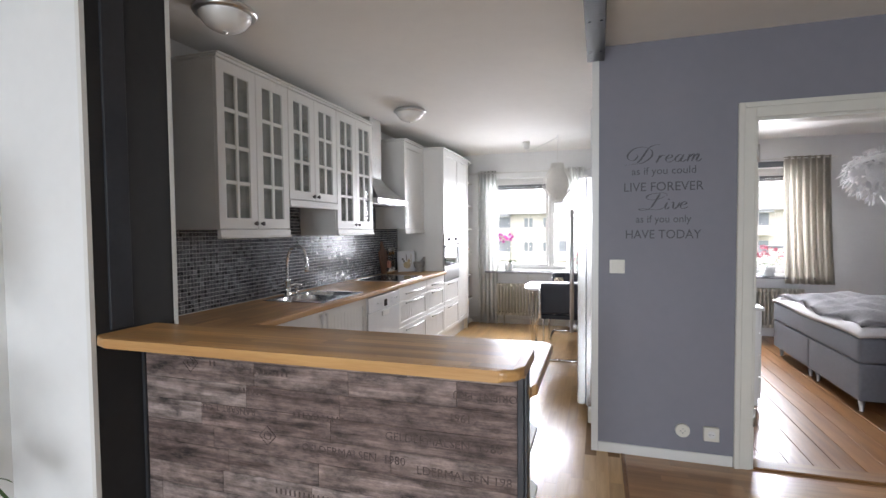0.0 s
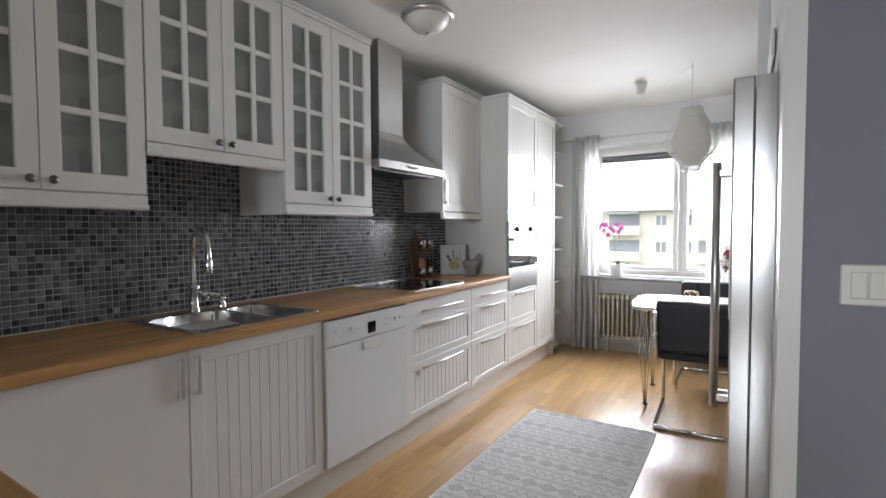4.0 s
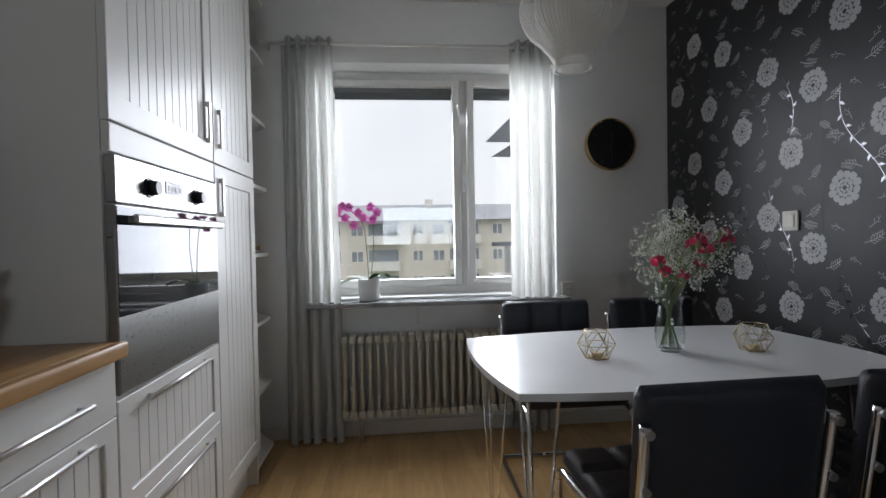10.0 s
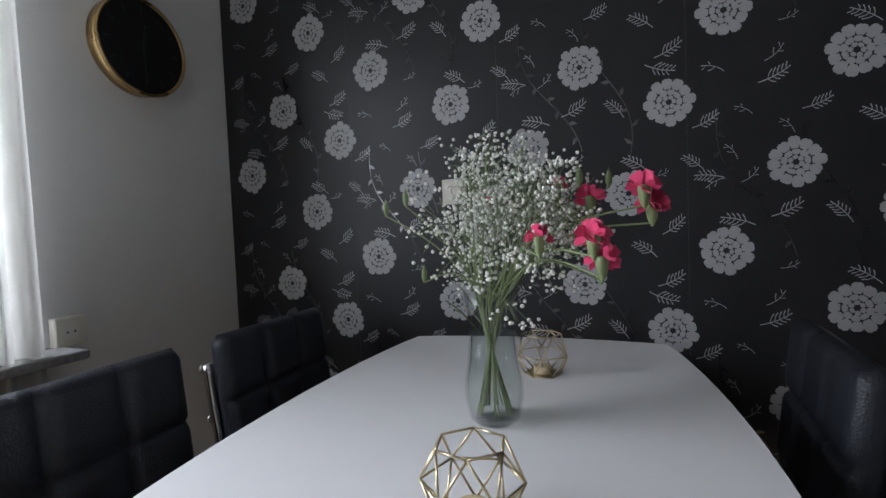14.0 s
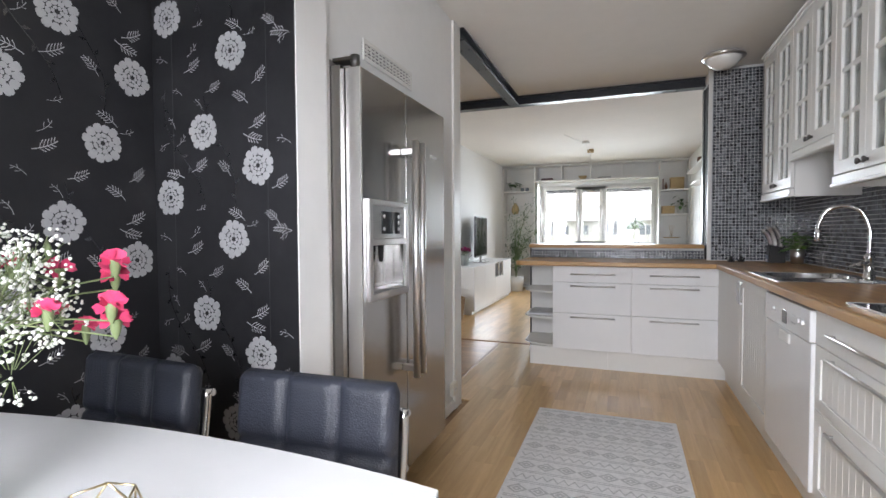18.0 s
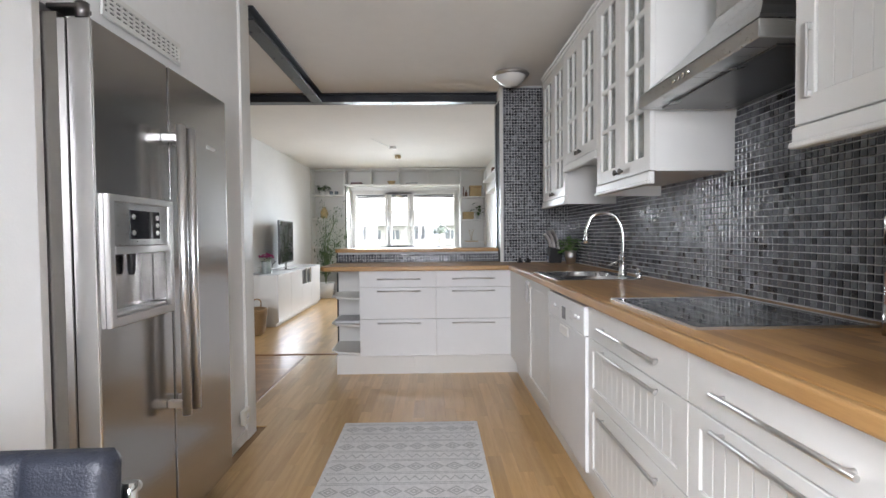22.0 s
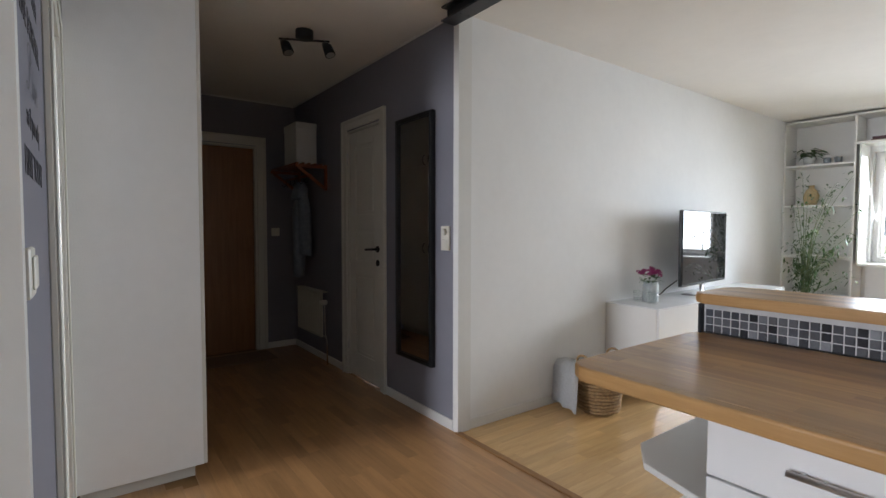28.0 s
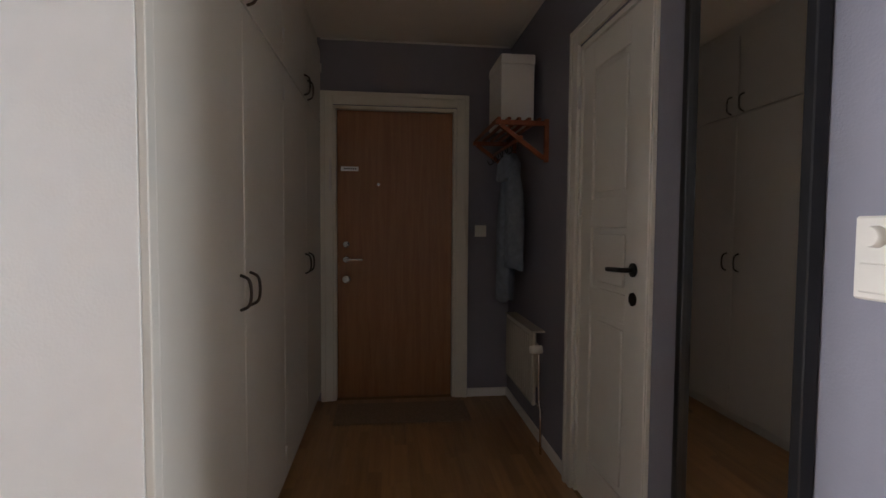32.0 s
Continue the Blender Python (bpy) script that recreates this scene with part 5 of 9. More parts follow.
def switch(face, plane, u, z, label, rockers=1, w=0.082, h=0.082):
    c = thing("light_switch", fp(face, plane, u, z, 0), label, "light switch")
    part("plate", fb(bmesh.new(), face, plane, u - w / 2, u + w / 2, z - h / 2, z + h / 2, 0.0005, 0.010, 0.003), SWITCH, c)
    n = rockers
    for i in range(n):
        a = u - w * 0.33 + i * w * 0.66 / n
        part("rocker", fb(bmesh.new(), face, plane, a + 0.001, a + w * 0.66 / n - 0.001, z - h * 0.33, z + h * 0.33, 0.010, 0.015, 0.002), SWITCH, c)
    return c


def socket(face, plane, u, z, label, n=1):
    c = thing("wall_socket", fp(face, plane, u, z, 0), label, "socket")
    w = 0.082
    hh = 0.041 * n
    part("plate", fb(bmesh.new(), face, plane, u - w / 2, u + w / 2, z - hh, z + hh, 0.0005, 0.028, 0.004), SWITCH, c)
    for k in range(n):
        zc = z + (k - (n - 1) / 2) * 0.08
        bm = bmesh.new()
        tube(bm, [fp(face, plane, u, zc, 0.028), fp(face, plane, u, zc, 0.0285)], 0.022, 20)
        s = part("recess", bm, TRIM, c)
        bm = bmesh.new()
        for q in (-0.0095, 0.0095):
            tube(bm, [fp(face, plane, u + q, zc, 0.0285), fp(face, plane, u + q, zc, 0.0292)], 0.003, 8)
        part("pin_hole", bm, BLACK_PLASTIC, s)
    return c


switch("-x", XP, 6.280, 1.169, "cream light switch on the black wallpaper")
socket("-y", YW, 0.122, 0.812, "cream wall socket beside the window")

# clock
GOLD = mk("brushed_brass", (0.60, 0.42, 0.20), 0.28, 1.0, var=0.06)
c = thing("wall_clock", (0.385, YW, 1.658), "black wall clock with a thin brass rim", "clock")
bm = bmesh.new()
tube(bm, [(0.385, YW - 0.001, 1.658), (0.385, YW - 0.040, 1.658)], 0.148, 48)
part("case", bm, GOLD, c)
bm = bmesh.new()
tube(bm, [(0.385, YW - 0.0405, 1.658), (0.385, YW - 0.042, 1.658)], 0.1445, 48)
part("dial", bm, BLACK_PLASTIC, c)
bm = bmesh.new()
tube(bm, [(0.385 + 0.147 * math.cos(a), YW - 0.043, 1.658 + 0.147 * math.sin(a)) for a in [2 * math.pi * k / 48 for k in range(49)]], 0.006, 8)
part("rim", bm, GOLD, c)
for k in range(12):
    a = math.pi * k / 6
    bm = bmesh.new()
    m = Matrix.Translation((0.385, YW - 0.0425, 1.658)) @ pose(0, 0, 0, 0, math.degrees(a), 0)
    bx(bm, -0.002, -0.0006, 0.105, 0.002, 0.0006, 0.128)
    bmesh.ops.transform(bm, matrix=m, verts=bm.verts)
    part("hour_mark", bm, PRINT_DARK, c)
for a, ln, w in ((8, 0.07, 0.004), (178, 0.105, 0.003)):
    bm = bmesh.new()
    bx(bm, -w, -0.0006, -0.015, w, 0.0006, ln)
    bmesh.ops.transform(bm, matrix=Matrix.Translation((0.385, YW - 0.0442, 1.658)) @ pose(0, 0, 0, 0, a, 0), verts=bm.verts)
    part("clock_arm", bm, PRINT_DARK, c)

# pendant lamp of white strings
STRING = mk("white_lamp_string", (0.78, 0.76, 0.72), 0.7, var=0.06, scale=20)
make_translucent(STRING, 0.35, (0.8, 0.78, 0.74))
PX, PYY = -0.262, 6.04
c = thing("pendant_lamp", (PX, PYY, 1.70), "white string pendant lamp with a bulging shade", "lamp")
prof = [(0.062, 0.0), (0.066, 0.03), (0.105, 0.085), (0.150, 0.13), (0.176, 0.185), (0.172, 0.245), (0.135, 0.32), (0.09, 0.395), (0.070, 0.455)]
part("shade", lathe(bmesh.new(), [(r * 0.74, z) for r, z in prof[1:-1]], PX, PYY, 1.70, 40), STRING, c, "inner cream shade")
bm = bmesh.new()
for k in range(72):
    a = 2 * math.pi * k / 72
    b = a + 0.35
    tube(bm, smooth([(PX + r * math.cos(a + 0.5 * z), PYY + r * math.sin(a + 0.5 * z), 1.70 + z) for r, z in prof], 2), 0.0018, 4, False)
tagged(part("string_cage", bm, STRING, c), kind="stuff")
for r, z in ((0.062, 0.0), (0.070, 0.455)):
    bm = bmesh.new()
    tube(bm, [(PX + r * math.cos(2 * math.pi * k / 32), PYY + r * math.sin(2 * math.pi * k / 32), 1.70 + z) for k in range(33)], 0.004, 8)
    part("ring", bm, TRIM, c)
part("collar", lathe(bmesh.new(), [(0.072, 0.40), (0.072, 0.458), (0.0, 0.460)], PX, PYY, 1.70, 28), STRING, c)
part("cord", tube(bmesh.new(), smooth([(PX, PYY, 2.158), (PX, PYY, 2.500), (PX - 0.01, PYY + 0.005, 2.46), (-0.47, 6.2, 2.40), (-0.63, 6.33, 2.372), (-0.672, 6.36, 2.40)], 6), 0.003, 6), TRIM, c)
part("hook", tube(bmesh.new(), [(PX, PYY, CZ - 0.001), (PX, PYY, 2.500)], 0.003, 6), TRIM, c)
part("ceiling_cup", lathe(bmesh.new(), [(0.033, 0), (0.035, 0.005), (0.048, 0.085), (0.046, 0.086)], -0.672, 6.36, CZ - 0.087, 20), TRIM, c)

# ---- things on the table ----
LEAF = mk("plant_leaf", (0.055, 0.12, 0.030), 0.45, var=0.25, scale=14, rand=0.2, island=True)
STEM = mk("green_stem", (0.19, 0.24, 0.11), 0.5, var=0.2)
WHITE_PETAL = mk("white_petal", (0.82, 0.82, 0.76), 0.7, var=0.06, scale=40, rand=0.1, island=True)
RED_PETAL = mk("carnation_petal", (0.64, 0.055, 0.15), 0.6, var=0.2, scale=40, rand=0.15, island=True)
VASE_GLASS = glass("vase_glass", (0.975, 0.985, 0.98))
WATER = glass("vase_water", (0.95, 0.975, 0.96))

VX, VY, TZ = 0.042, 5.975, 0.7255
c = thing("glass_vase", (VX, VY, TZ), "clear waisted glass vase half full of water", "vase")
vp = [(0.0, 0.0), (0.034, 0.0), (0.043, 0.010), (0.0495, 0.040), (0.0490, 0.070), (0.0425, 0.110), (0.0395, 0.145), (0.0415, 0.185), (0.0465, 0.222)]
v = part("body", lathe(bmesh.new(), vp + [(r - 0.003, z) for r, z in vp[::-1][:-2]] + [(0.0, 0.012)], VX, VY, TZ, 28), VASE_GLASS, c)
wq = part("water", lathe(bmesh.new(), [(0.0, 0.0125), (0.039, 0.0125), (0.0455, 0.04), (0.0450, 0.070), (0.0388, 0.110), (0.0360, 0.150), (0.0, 0.1505)], VX, VY, TZ, 24), WATER, c)
wq.visible_shadow = False
c = thing("flower_bouquet", (VX, VY, TZ), "bouquet of white baby's breath and red carnations in the vase", "bouquet")
rnd = random.Random(5)
stems, buds, leaves = bmesh.new(), bmesh.new(), bmesh.new()


def star(bm, p, r, n=5):
    """A tiny ruffled blossom."""
    for k in range(n):
        a, t = 2 * math.pi * k / n + rnd.random(), rnd.uniform(-0.7, 0.9)
        d = Vector((math.cos(a) * math.cos(t), math.sin(a) * math.cos(t), math.sin(t)))
        e = d.orthogonal().normalized()
        g = d.cross(e)
        bm.faces.new([bm.verts.new(p + v) for v in (e * r * 0.35, d * r * 0.8 + g * r * 0.5, d * r, d * r * 0.8 - g * r * 0.5)])


def puff(bm, p, r):
    """A round little blossom of three rings."""
    rings = []
    for zz, rr in ((0.62, 0.78), (-0.10, 1.0), (-0.70, 0.62)):
        rings.append([bm.verts.new(p + Vector((rr * r * math.cos(k * math.pi / 3 + zz), rr * r * math.sin(k * math.pi / 3 + zz), zz * r))) for k in range(6)])
    t, b = bm.verts.new(p + Vector((0, 0, r * 0.9))), bm.verts.new(p - Vector((0, 0, r)))
    for k in range(6):
        j = (k + 1) % 6
        fs = [bm.faces.new((rings[0][k], rings[0][j], t)), bm.faces.new((rings[2][j], rings[2][k], b))]
        fs += [bm.faces.new((u[j], u[k], v[k], v[j])) for u, v in zip(rings, rings[1:])]
        for f in fs:
            f.smooth = True


def leaf_blade(bm, p, d, ln, w, droop=0.3, segs=4):
    """A narrow arching leaf."""
    d = Vector(d).normalized()
    side = d.cross(Vector((0, 0, 1)))
    side = side.normalized() if side.length > 0.01 else Vector((1, 0, 0))
    prev = None
    for i in range(segs + 1):
        t = i / segs
        q = Vector(p) + d * ln * t + Vector((0, 0, -droop * ln * t * t))
        ww = w * (4 * t * (1 - t)) ** 0.6 * 0.5 + 0.0006
        cur = (bm.verts.new(q - side * ww), bm.verts.new(q + side * ww + Vector((0, 0, 0.1 * ww))))
        if prev:
            f = bm.faces.new((prev[0], prev[1], cur[1], cur[0]))
            f.smooth = True
        prev = cur


for k in range(44):
    a, sp = rnd.uniform(0, 2 * math.pi), rnd.uniform(0.02, 0.135)
    h = rnd.uniform(0.31, 0.44) - sp * 0.45 + 0.05 * abs(math.sin(a))
    cx = VX + 0.02 * math.cos(a)
    cy = VY + 0.02 * math.sin(a)
    tip = Vector((VX + 0.02 + sp * math.cos(a), VY - 0.03 + sp * math.sin(a), TZ + h))
    tube(stems, smooth([(VX - 0.03 * math.cos(a), VY - 0.03 * math.sin(a), TZ + 0.015), (cx, cy, TZ + 0.19), tuple(tip)], 3), 0.0011, 5, False)
    for b in range(15):
        q = tip + Vector((rnd.gauss(0, 0.028), rnd.gauss(0, 0.028), rnd.uniform(-0.10, 0.03)))
        tube(stems, [tip + (q - tip) * 0.2 + Vector((0, 0, -0.03)), q], 0.0006, 3, False)
        for e in range(4):
            puff(buds, q + Vector((rnd.gauss(0, 0.009), rnd.gauss(0, 0.009), rnd.gauss(0, 0.008))), rnd.uniform(0.0020, 0.0037))
for k in range(12):
    a = rnd.uniform(0, 2 * math.pi)
    leaf_blade(leaves, (VX + 0.02 * math.cos(a), VY + 0.02 * math.sin(a), TZ + rnd.uniform(0.13, 0.26)), (math.cos(a), math.sin(a), rnd.uniform(0.8, 2.2)), rnd.uniform(0.07, 0.13), 0.005, 0.25)
tagged(part("stalk", stems, STEM, c), kind="stuff")
tagged(part("white_blossom", buds, WHITE_PETAL, c), kind="stuff")
tagged(part("foliage", leaves, STEM, c), kind="stuff")
for k, (dx, dy, dz, r) in enumerate(((-0.05, -0.24, 0.375, 0.024), (-0.035, -0.25, 0.35, 0.023), (-0.13, -0.175, 0.31, 0.024), (-0.125, -0.185, 0.282, 0.023), (-0.02, -0.165, 0.365, 0.023), (-0.10, -0.10, 0.31, 0.020), (0.10, -0.16, 0.375, 0.02), (0.13, -0.10, 0.40, 0.018), (0.17, -0.02, 0.36, 0.017), (0.16, 0.05, 0.39, 0.017), (-0.06, -0.18, 0.27, 0.018), (0.01, -0.14, 0.305, 0.012), (0.0, -0.18, 0.298, 0.012))):
    p = Vector((VX + dx, VY + dy, TZ + dz))
    bm = bmesh.new()
    for j in range(16):
        a, t = rnd.uniform(0, 2 * math.pi), rnd.uniform(-0.3, 1.4)
        d = Vector((math.cos(a) * math.cos(t), math.sin(a) * math.cos(t), math.sin(t)))
        e = d.orthogonal().normalized()
        g = d.cross(e)
        q = [p + d * r * 0.15, p + d * r * 0.7 + e * r * 0.45, p + d * r * 1.05 + e * r * 0.3 + g * r * 0.1, p + d * r - e * r * 0.05 - g * r * 0.12, p + d * r * 1.03 - e * r * 0.35 + g * r * 0.08, p + d * r * 0.7 - e * r * 0.45]
        f = bm.faces.new([bm.verts.new(v) for v in q])
        f.smooth = True
    cn = part("carnation", bm, RED_PETAL, c)
    bm = lathe(bmesh.new(), [(0.0016, -0.03), (r * 0.3, -0.018), (r * 0.42, -0.002), (r * 0.35, 0.004)], p.x, p.y, p.z, 8)
    tube(bm, smooth([(VX, VY, TZ + 0.20), (VX + dx * 0.5, VY + dy * 0.5, TZ + 0.15 + dz * 0.45), (p.x, p.y, p.z - 0.025)], 4), 0.0016, 5, False)
    part("calyx", bm, STEM, cn)
for k, (dx, dy, dz) in enumerate(((0.02, 0.20, 0.37), (0.0, 0.15, 0.385), (0.0, 0.12, 0.25), (0.05, -0.19, 0.40), (-0.02, -0.15, 0.40))):
    p = (VX + dx, VY + dy, TZ + dz)
    bm = lathe(bmesh.new(), [(0.0015, -0.016), (0.0052, -0.007), (0.0052, 0.004), (0.0, 0.017)], *p, 8)
    tube(bm, smooth([(VX, VY, TZ + 0.20), (VX + dx * 0.5, VY + dy * 0.5, TZ + 0.15 + dz * 0.4), (p[0], p[1], p[2] - 0.015)], 4), 0.0014, 5, False)
    part("bud", bm, STEM, c)

WIRE = mk("pale_gold_wire", (0.62, 0.52, 0.34), 0.3, 1.0)
WAX = mk("cream_wax", (0.66, 0.55, 0.34), 0.5)


def candle_holder(x, y, turn):
    """A faceted wire cage with a tea light."""
    c = thing("tealight_holder", (0, 0, 0), "gold wire geometric tealight holder with a candle", "candle holder", "tealight holders on the table")
    rings = [(0.040, 0.002, 6, 0), (0.060, 0.045, 6, 0.5), (0.042, 0.088, 6, 0)]
    ps = [[Vector((r * math.cos(2 * math.pi * (k + o) / n), r * math.sin(2 * math.pi * (k + o) / n), z)) for k in range(n)] for r, z, n, o in rings]
    bm = bmesh.new()
    for i, ring in enumerate(ps):
        for k in range(6):
            tube(bm, [ring[k], ring[(k + 1) % 6]], 0.0016, 5)
            if i < 2:
                o = (0, -1) if i % 2 == 0 else (0, 1)
                for d in o:
                    tube(bm, [ring[k], ps[i + 1][(k + d) % 6]], 0.0016, 5)
    tagged(part("wire_cage", bm, WIRE, c), kind="stuff")
    t = part("candle", lathe(bmesh.new(), [(0.0195, 0.003), (0.0195, 0.018), (0.017, 0.018), (0.0, 0.016)], 0, 0, 0, 20), WAX, c)
    part("base_plate", prism(bmesh.new(), [(0.036 * math.cos(math.pi * k / 3), 0.036 * math.sin(math.pi * k / 3)) for k in range(6)], 0.0005, 0.0025), WIRE, c)
    part("wick", tube(bmesh.new(), [(0, 0, 0.015), (0.001, 0, 0.024)], 0.0008, 5), BLACK_PLASTIC, t)
    c.matrix_basis = pose(x, y, TZ, 0, 0, turn)
    return c


ca = candle_holder(-0.237, 5.928, 12)
copy_thing(ca, pose(0.318, 5.94, TZ, 0, 0, 40))

# orchid on the sill
ORCHID = mk("orchid_petal", (0.58, 0.20, 0.44), 0.55, var=0.15, scale=60)
CERAMIC = mk("white_ceramic", (0.76, 0.76, 0.75), 0.22, var=0.03)
OX, OY, OZ = -1.045, 7.20, 0.777
c = thing("orchid", (OX, OY, OZ), "pink orchid in a white pot on the window sill", "plant")
part("pot", lathe(bmesh.new(), [(0.0, 0), (0.052, 0), (0.058, 0.01), (0.062, 0.125), (0.058, 0.127), (0.055, 0.11), (0, 0.108)], OX, OY, OZ, 28), CERAMIC, c)
for st in (((OX, OY, OZ + 0.11), (OX - 0.01, OY, OZ + 0.3), (OX - 0.03, OY, OZ + 0.44), (OX - 0.10, OY - 0.01, OZ + 0.52)), ((OX + 0.01, OY, OZ + 0.11), (OX + 0.03, OY, OZ + 0.3), (OX + 0.03, OY, OZ + 0.43), (OX + 0.06, OY - 0.01, OZ + 0.50))):
    part("stalk", tube(bmesh.new(), smooth(st, 5), 0.0028, 6), STEM, c)
for k in range(5):
    a = k * 2.4 + 0.4
    bm = bmesh.new()
    leaf_blade(bm, (OX, OY, OZ + 0.115), (math.cos(a), 0.5 * math.sin(a), 0.55 if k < 3 else 0.35), 0.22, 0.062, 0.55, 6)
    bmesh.ops.solidify(bm, geom=bm.faces[:], thickness=0.002)
    part("leaf", bm, LEAF, c)
for k, (dx, dz) in enumerate(((-0.165, 0.50), (-0.10, 0.53), (-0.12, 0.47), (-0.05, 0.50), (-0.02, 0.47), (0.02, 0.53), (0.055, 0.50), (-0.075, 0.43), (-0.135, 0.535), (0.03, 0.46))):
    p = Vector((OX + dx, OY - 0.02 - 0.01 * (k % 3), OZ + dz))
    bm = bmesh.new()
    for j in range(5):
        a = 2 * math.pi * j / 5 + 0.3
        d, e = Vector((math.cos(a), -0.15, math.sin(a))), Vector((-math.sin(a), 0, math.cos(a)))
        r, w = (0.028, 0.012) if j % 2 == 0 else (0.028, 0.018)
        f = bm.faces.new([bm.verts.new(p + v) for v in (e * 0.003, d * r * 0.5 + e * w * 0.8, d * r * 0.85 + e * w * 0.55, d * r, d * r * 0.85 - e * w * 0.55, d * r * 0.5 - e * w * 0.8, -e * 0.003)])
        f.smooth = True
    bmesh.ops.solidify(bm, geom=bm.faces[:], thickness=0.001)
    part("blossom", bm, ORCHID, c)


# ---- small things in the kitchen ----
WALNUT = wood("dark_board_wood", (0.19, 0.085, 0.045), (0.10, 0.042, 0.022), 0.45, "z", 1.0, 0.0)
PINKSALT = mk("pink_salt", (0.55, 0.22, 0.15), 0.7, var=0.4, scale=90)
PEPPER = mk("black_peppercorns", (0.03, 0.022, 0.018), 0.6, var=0.5, scale=90)
STONE = mk("grey_granite", (0.30, 0.29, 0.27), 0.55, var=0.3, scale=60, bump=0.1)
CLEAR = glass("clear_plastic", (0.95, 0.95, 0.95))
ZW = ZT + 0.0008

c = thing("cutting_board", (-2.10, 5.06, ZW), "dark wooden cutting board leaning on the tiles", "cutting board")
bm = bmesh.new()
pts = [(-0.09, 0), (0.09, 0), (0.105, 0.24), (0.06, 0.27), (0.025, 0.30), (0.022, 0.36), (-0.022, 0.36), (-0.025, 0.30), (-0.06, 0.27), (-0.105, 0.24)]
prism(bm, pts, 0, 0.016, 0.004, 2)
bmesh.ops.transform(bm, matrix=Matrix.Translation((-2.075, 5.11, ZW + 0.001)) @ pose(0, 0, 0, 0, -7, 0) @ pose(0, 0, 0, 90, 0, 90), verts=bm.verts)
part("board", bm, WALNUT, c)


def mill(x, y, fill, label):
    c = thing("spice_mill", (x, y, ZW), label, "spice mill", "mills beside the hob")
    part("base", lathe(bmesh.new(), [(0, 0), (0.027, 0), (0.027, 0.075), (0.0, 0.075)], x, y, ZW, 24), STEEL, c)
    part("filling", lathe(bmesh.new(), [(0, 0.0755), (0.023, 0.0755), (0.023, 0.15), (0, 0.155)], x, y, ZW, 20), fill, c)
    j = part("tube", lathe(bmesh.new(), [(0.026, 0.0755), (0.026, 0.215), (0.0245, 0.215), (0.0245, 0.0755)], x, y, ZW, 24), CLEAR, c)
    j.visible_shadow = False
    part("head", lathe(bmesh.new(), [(0, 0.2155), (0.027, 0.2155), (0.027, 0.28), (0.025, 0.285), (0.008, 0.287), (0.009, 0.298), (0, 0.30)], x, y, ZW, 24), STEEL, c)


mill(-1.985, 5.03, PINKSALT, "steel spice mill filled with pink salt")
mill(-1.99, 5.135, PEPPER, "steel spice mill filled with peppercorns")

c = thing("recipe_book", (-2.0, 5.5, ZW), "pale grey cookbook with a drawing of onions by the cabinet", "book")
bm = box(-0.105, -0.012, 0, 0.105, 0.012, 0.24, bev=0.002)
M = Matrix.Translation((-1.925, 5.392, ZW + 0.002)) @ pose(0, 0, 0, 0, 0, 42) @ pose(0, 0, 0, -7, 0, 0)
bmesh.ops.transform(bm, matrix=M, verts=bm.verts)
part("cover", bm, mk("pale_book_cover", (0.62, 0.63, 0.65), 0.4), c)
DRAW = mk("drawing_ink", (0.10, 0.10, 0.09), 0.7)
OCHRE = mk("drawing_ochre", (0.45, 0.36, 0.22), 0.7, var=0.3, scale=40)
for (x, z, rx, rz, m) in ((0.005, 0.075, 0.045, 0.04, OCHRE), (0.03, 0.125, 0.02, 0.02, OCHRE), (-0.03, 0.12, 0.012, 0.014, DRAW), (-0.045, 0.145, 0.014, 0.012, DRAW), (0.0, 0.165, 0.005, 0.045, DRAW), (0.06, 0.15, 0.003, 0.065, OCHRE)):
    bm = bmesh.new()
    bm.faces.new([bm.verts.new((x + rx * math.cos(2 * math.pi * k / 16), -0.0125, z + rz * math.sin(2 * math.pi * k / 16))) for k in range(16)])
    bmesh.ops.transform(bm, matrix=M, verts=bm.verts)
    part("cover_drawing", bm, m, c)
c = thing("mortar", (-1.83, 5.40, ZW), "grey granite mortar on the worktop", "mortar")
part("bowl", lathe(bmesh.new(), [(0, 0), (0.045, 0), (0.048, 0.012), (0.036, 0.03), (0.058, 0.06), (0.068, 0.115), (0.062, 0.117), (0.045, 0.06), (0, 0.045)], -1.785, 5.43, ZW, 28), STONE, c)
c = thing("pestle", (-1.84, 5.42, ZW + 0.06), "grey granite pestle in the mortar", "pestle")
part("rod", tube(bmesh.new(), [(-1.803, 5.415, ZW + 0.058), (-1.785, 5.43, ZW + 0.08), (-1.735, 5.475, ZW + 0.165), (-1.732, 5.478, ZW + 0.17)], 0.014, 12, True, [0.016, 0.018, 0.013, 0.006]), STONE, c)

# corner beside the stub wall
c = thing("knife_block", (-1.945, 1.945, ZW), "black slanted knife block with a grey label plate", "knife block")
bm = bmesh.new()
prof = [(0.055, 0.0), (-0.055, 0.0), (-0.060, 0.105), (0.045, 0.135)]
vs = [[bm.verts.new((-1.945 + u, 1.945 + s, ZW + z)) for u, z in prof] for s in (-0.05, 0.05)]
bm.faces.new(vs[0][::-1])
bm.faces.new(vs[1])
for i in range(4):
    bm.faces.new((vs[0][i], vs[0][(i + 1) % 4], vs[1][(i + 1) % 4], vs[1][i]))
bmesh.ops.bevel(bm, geom=bm.edges[:], offset=0.004, segments=2, affect="EDGES")
part("block", bm, BLACK_PLASTIC, c)
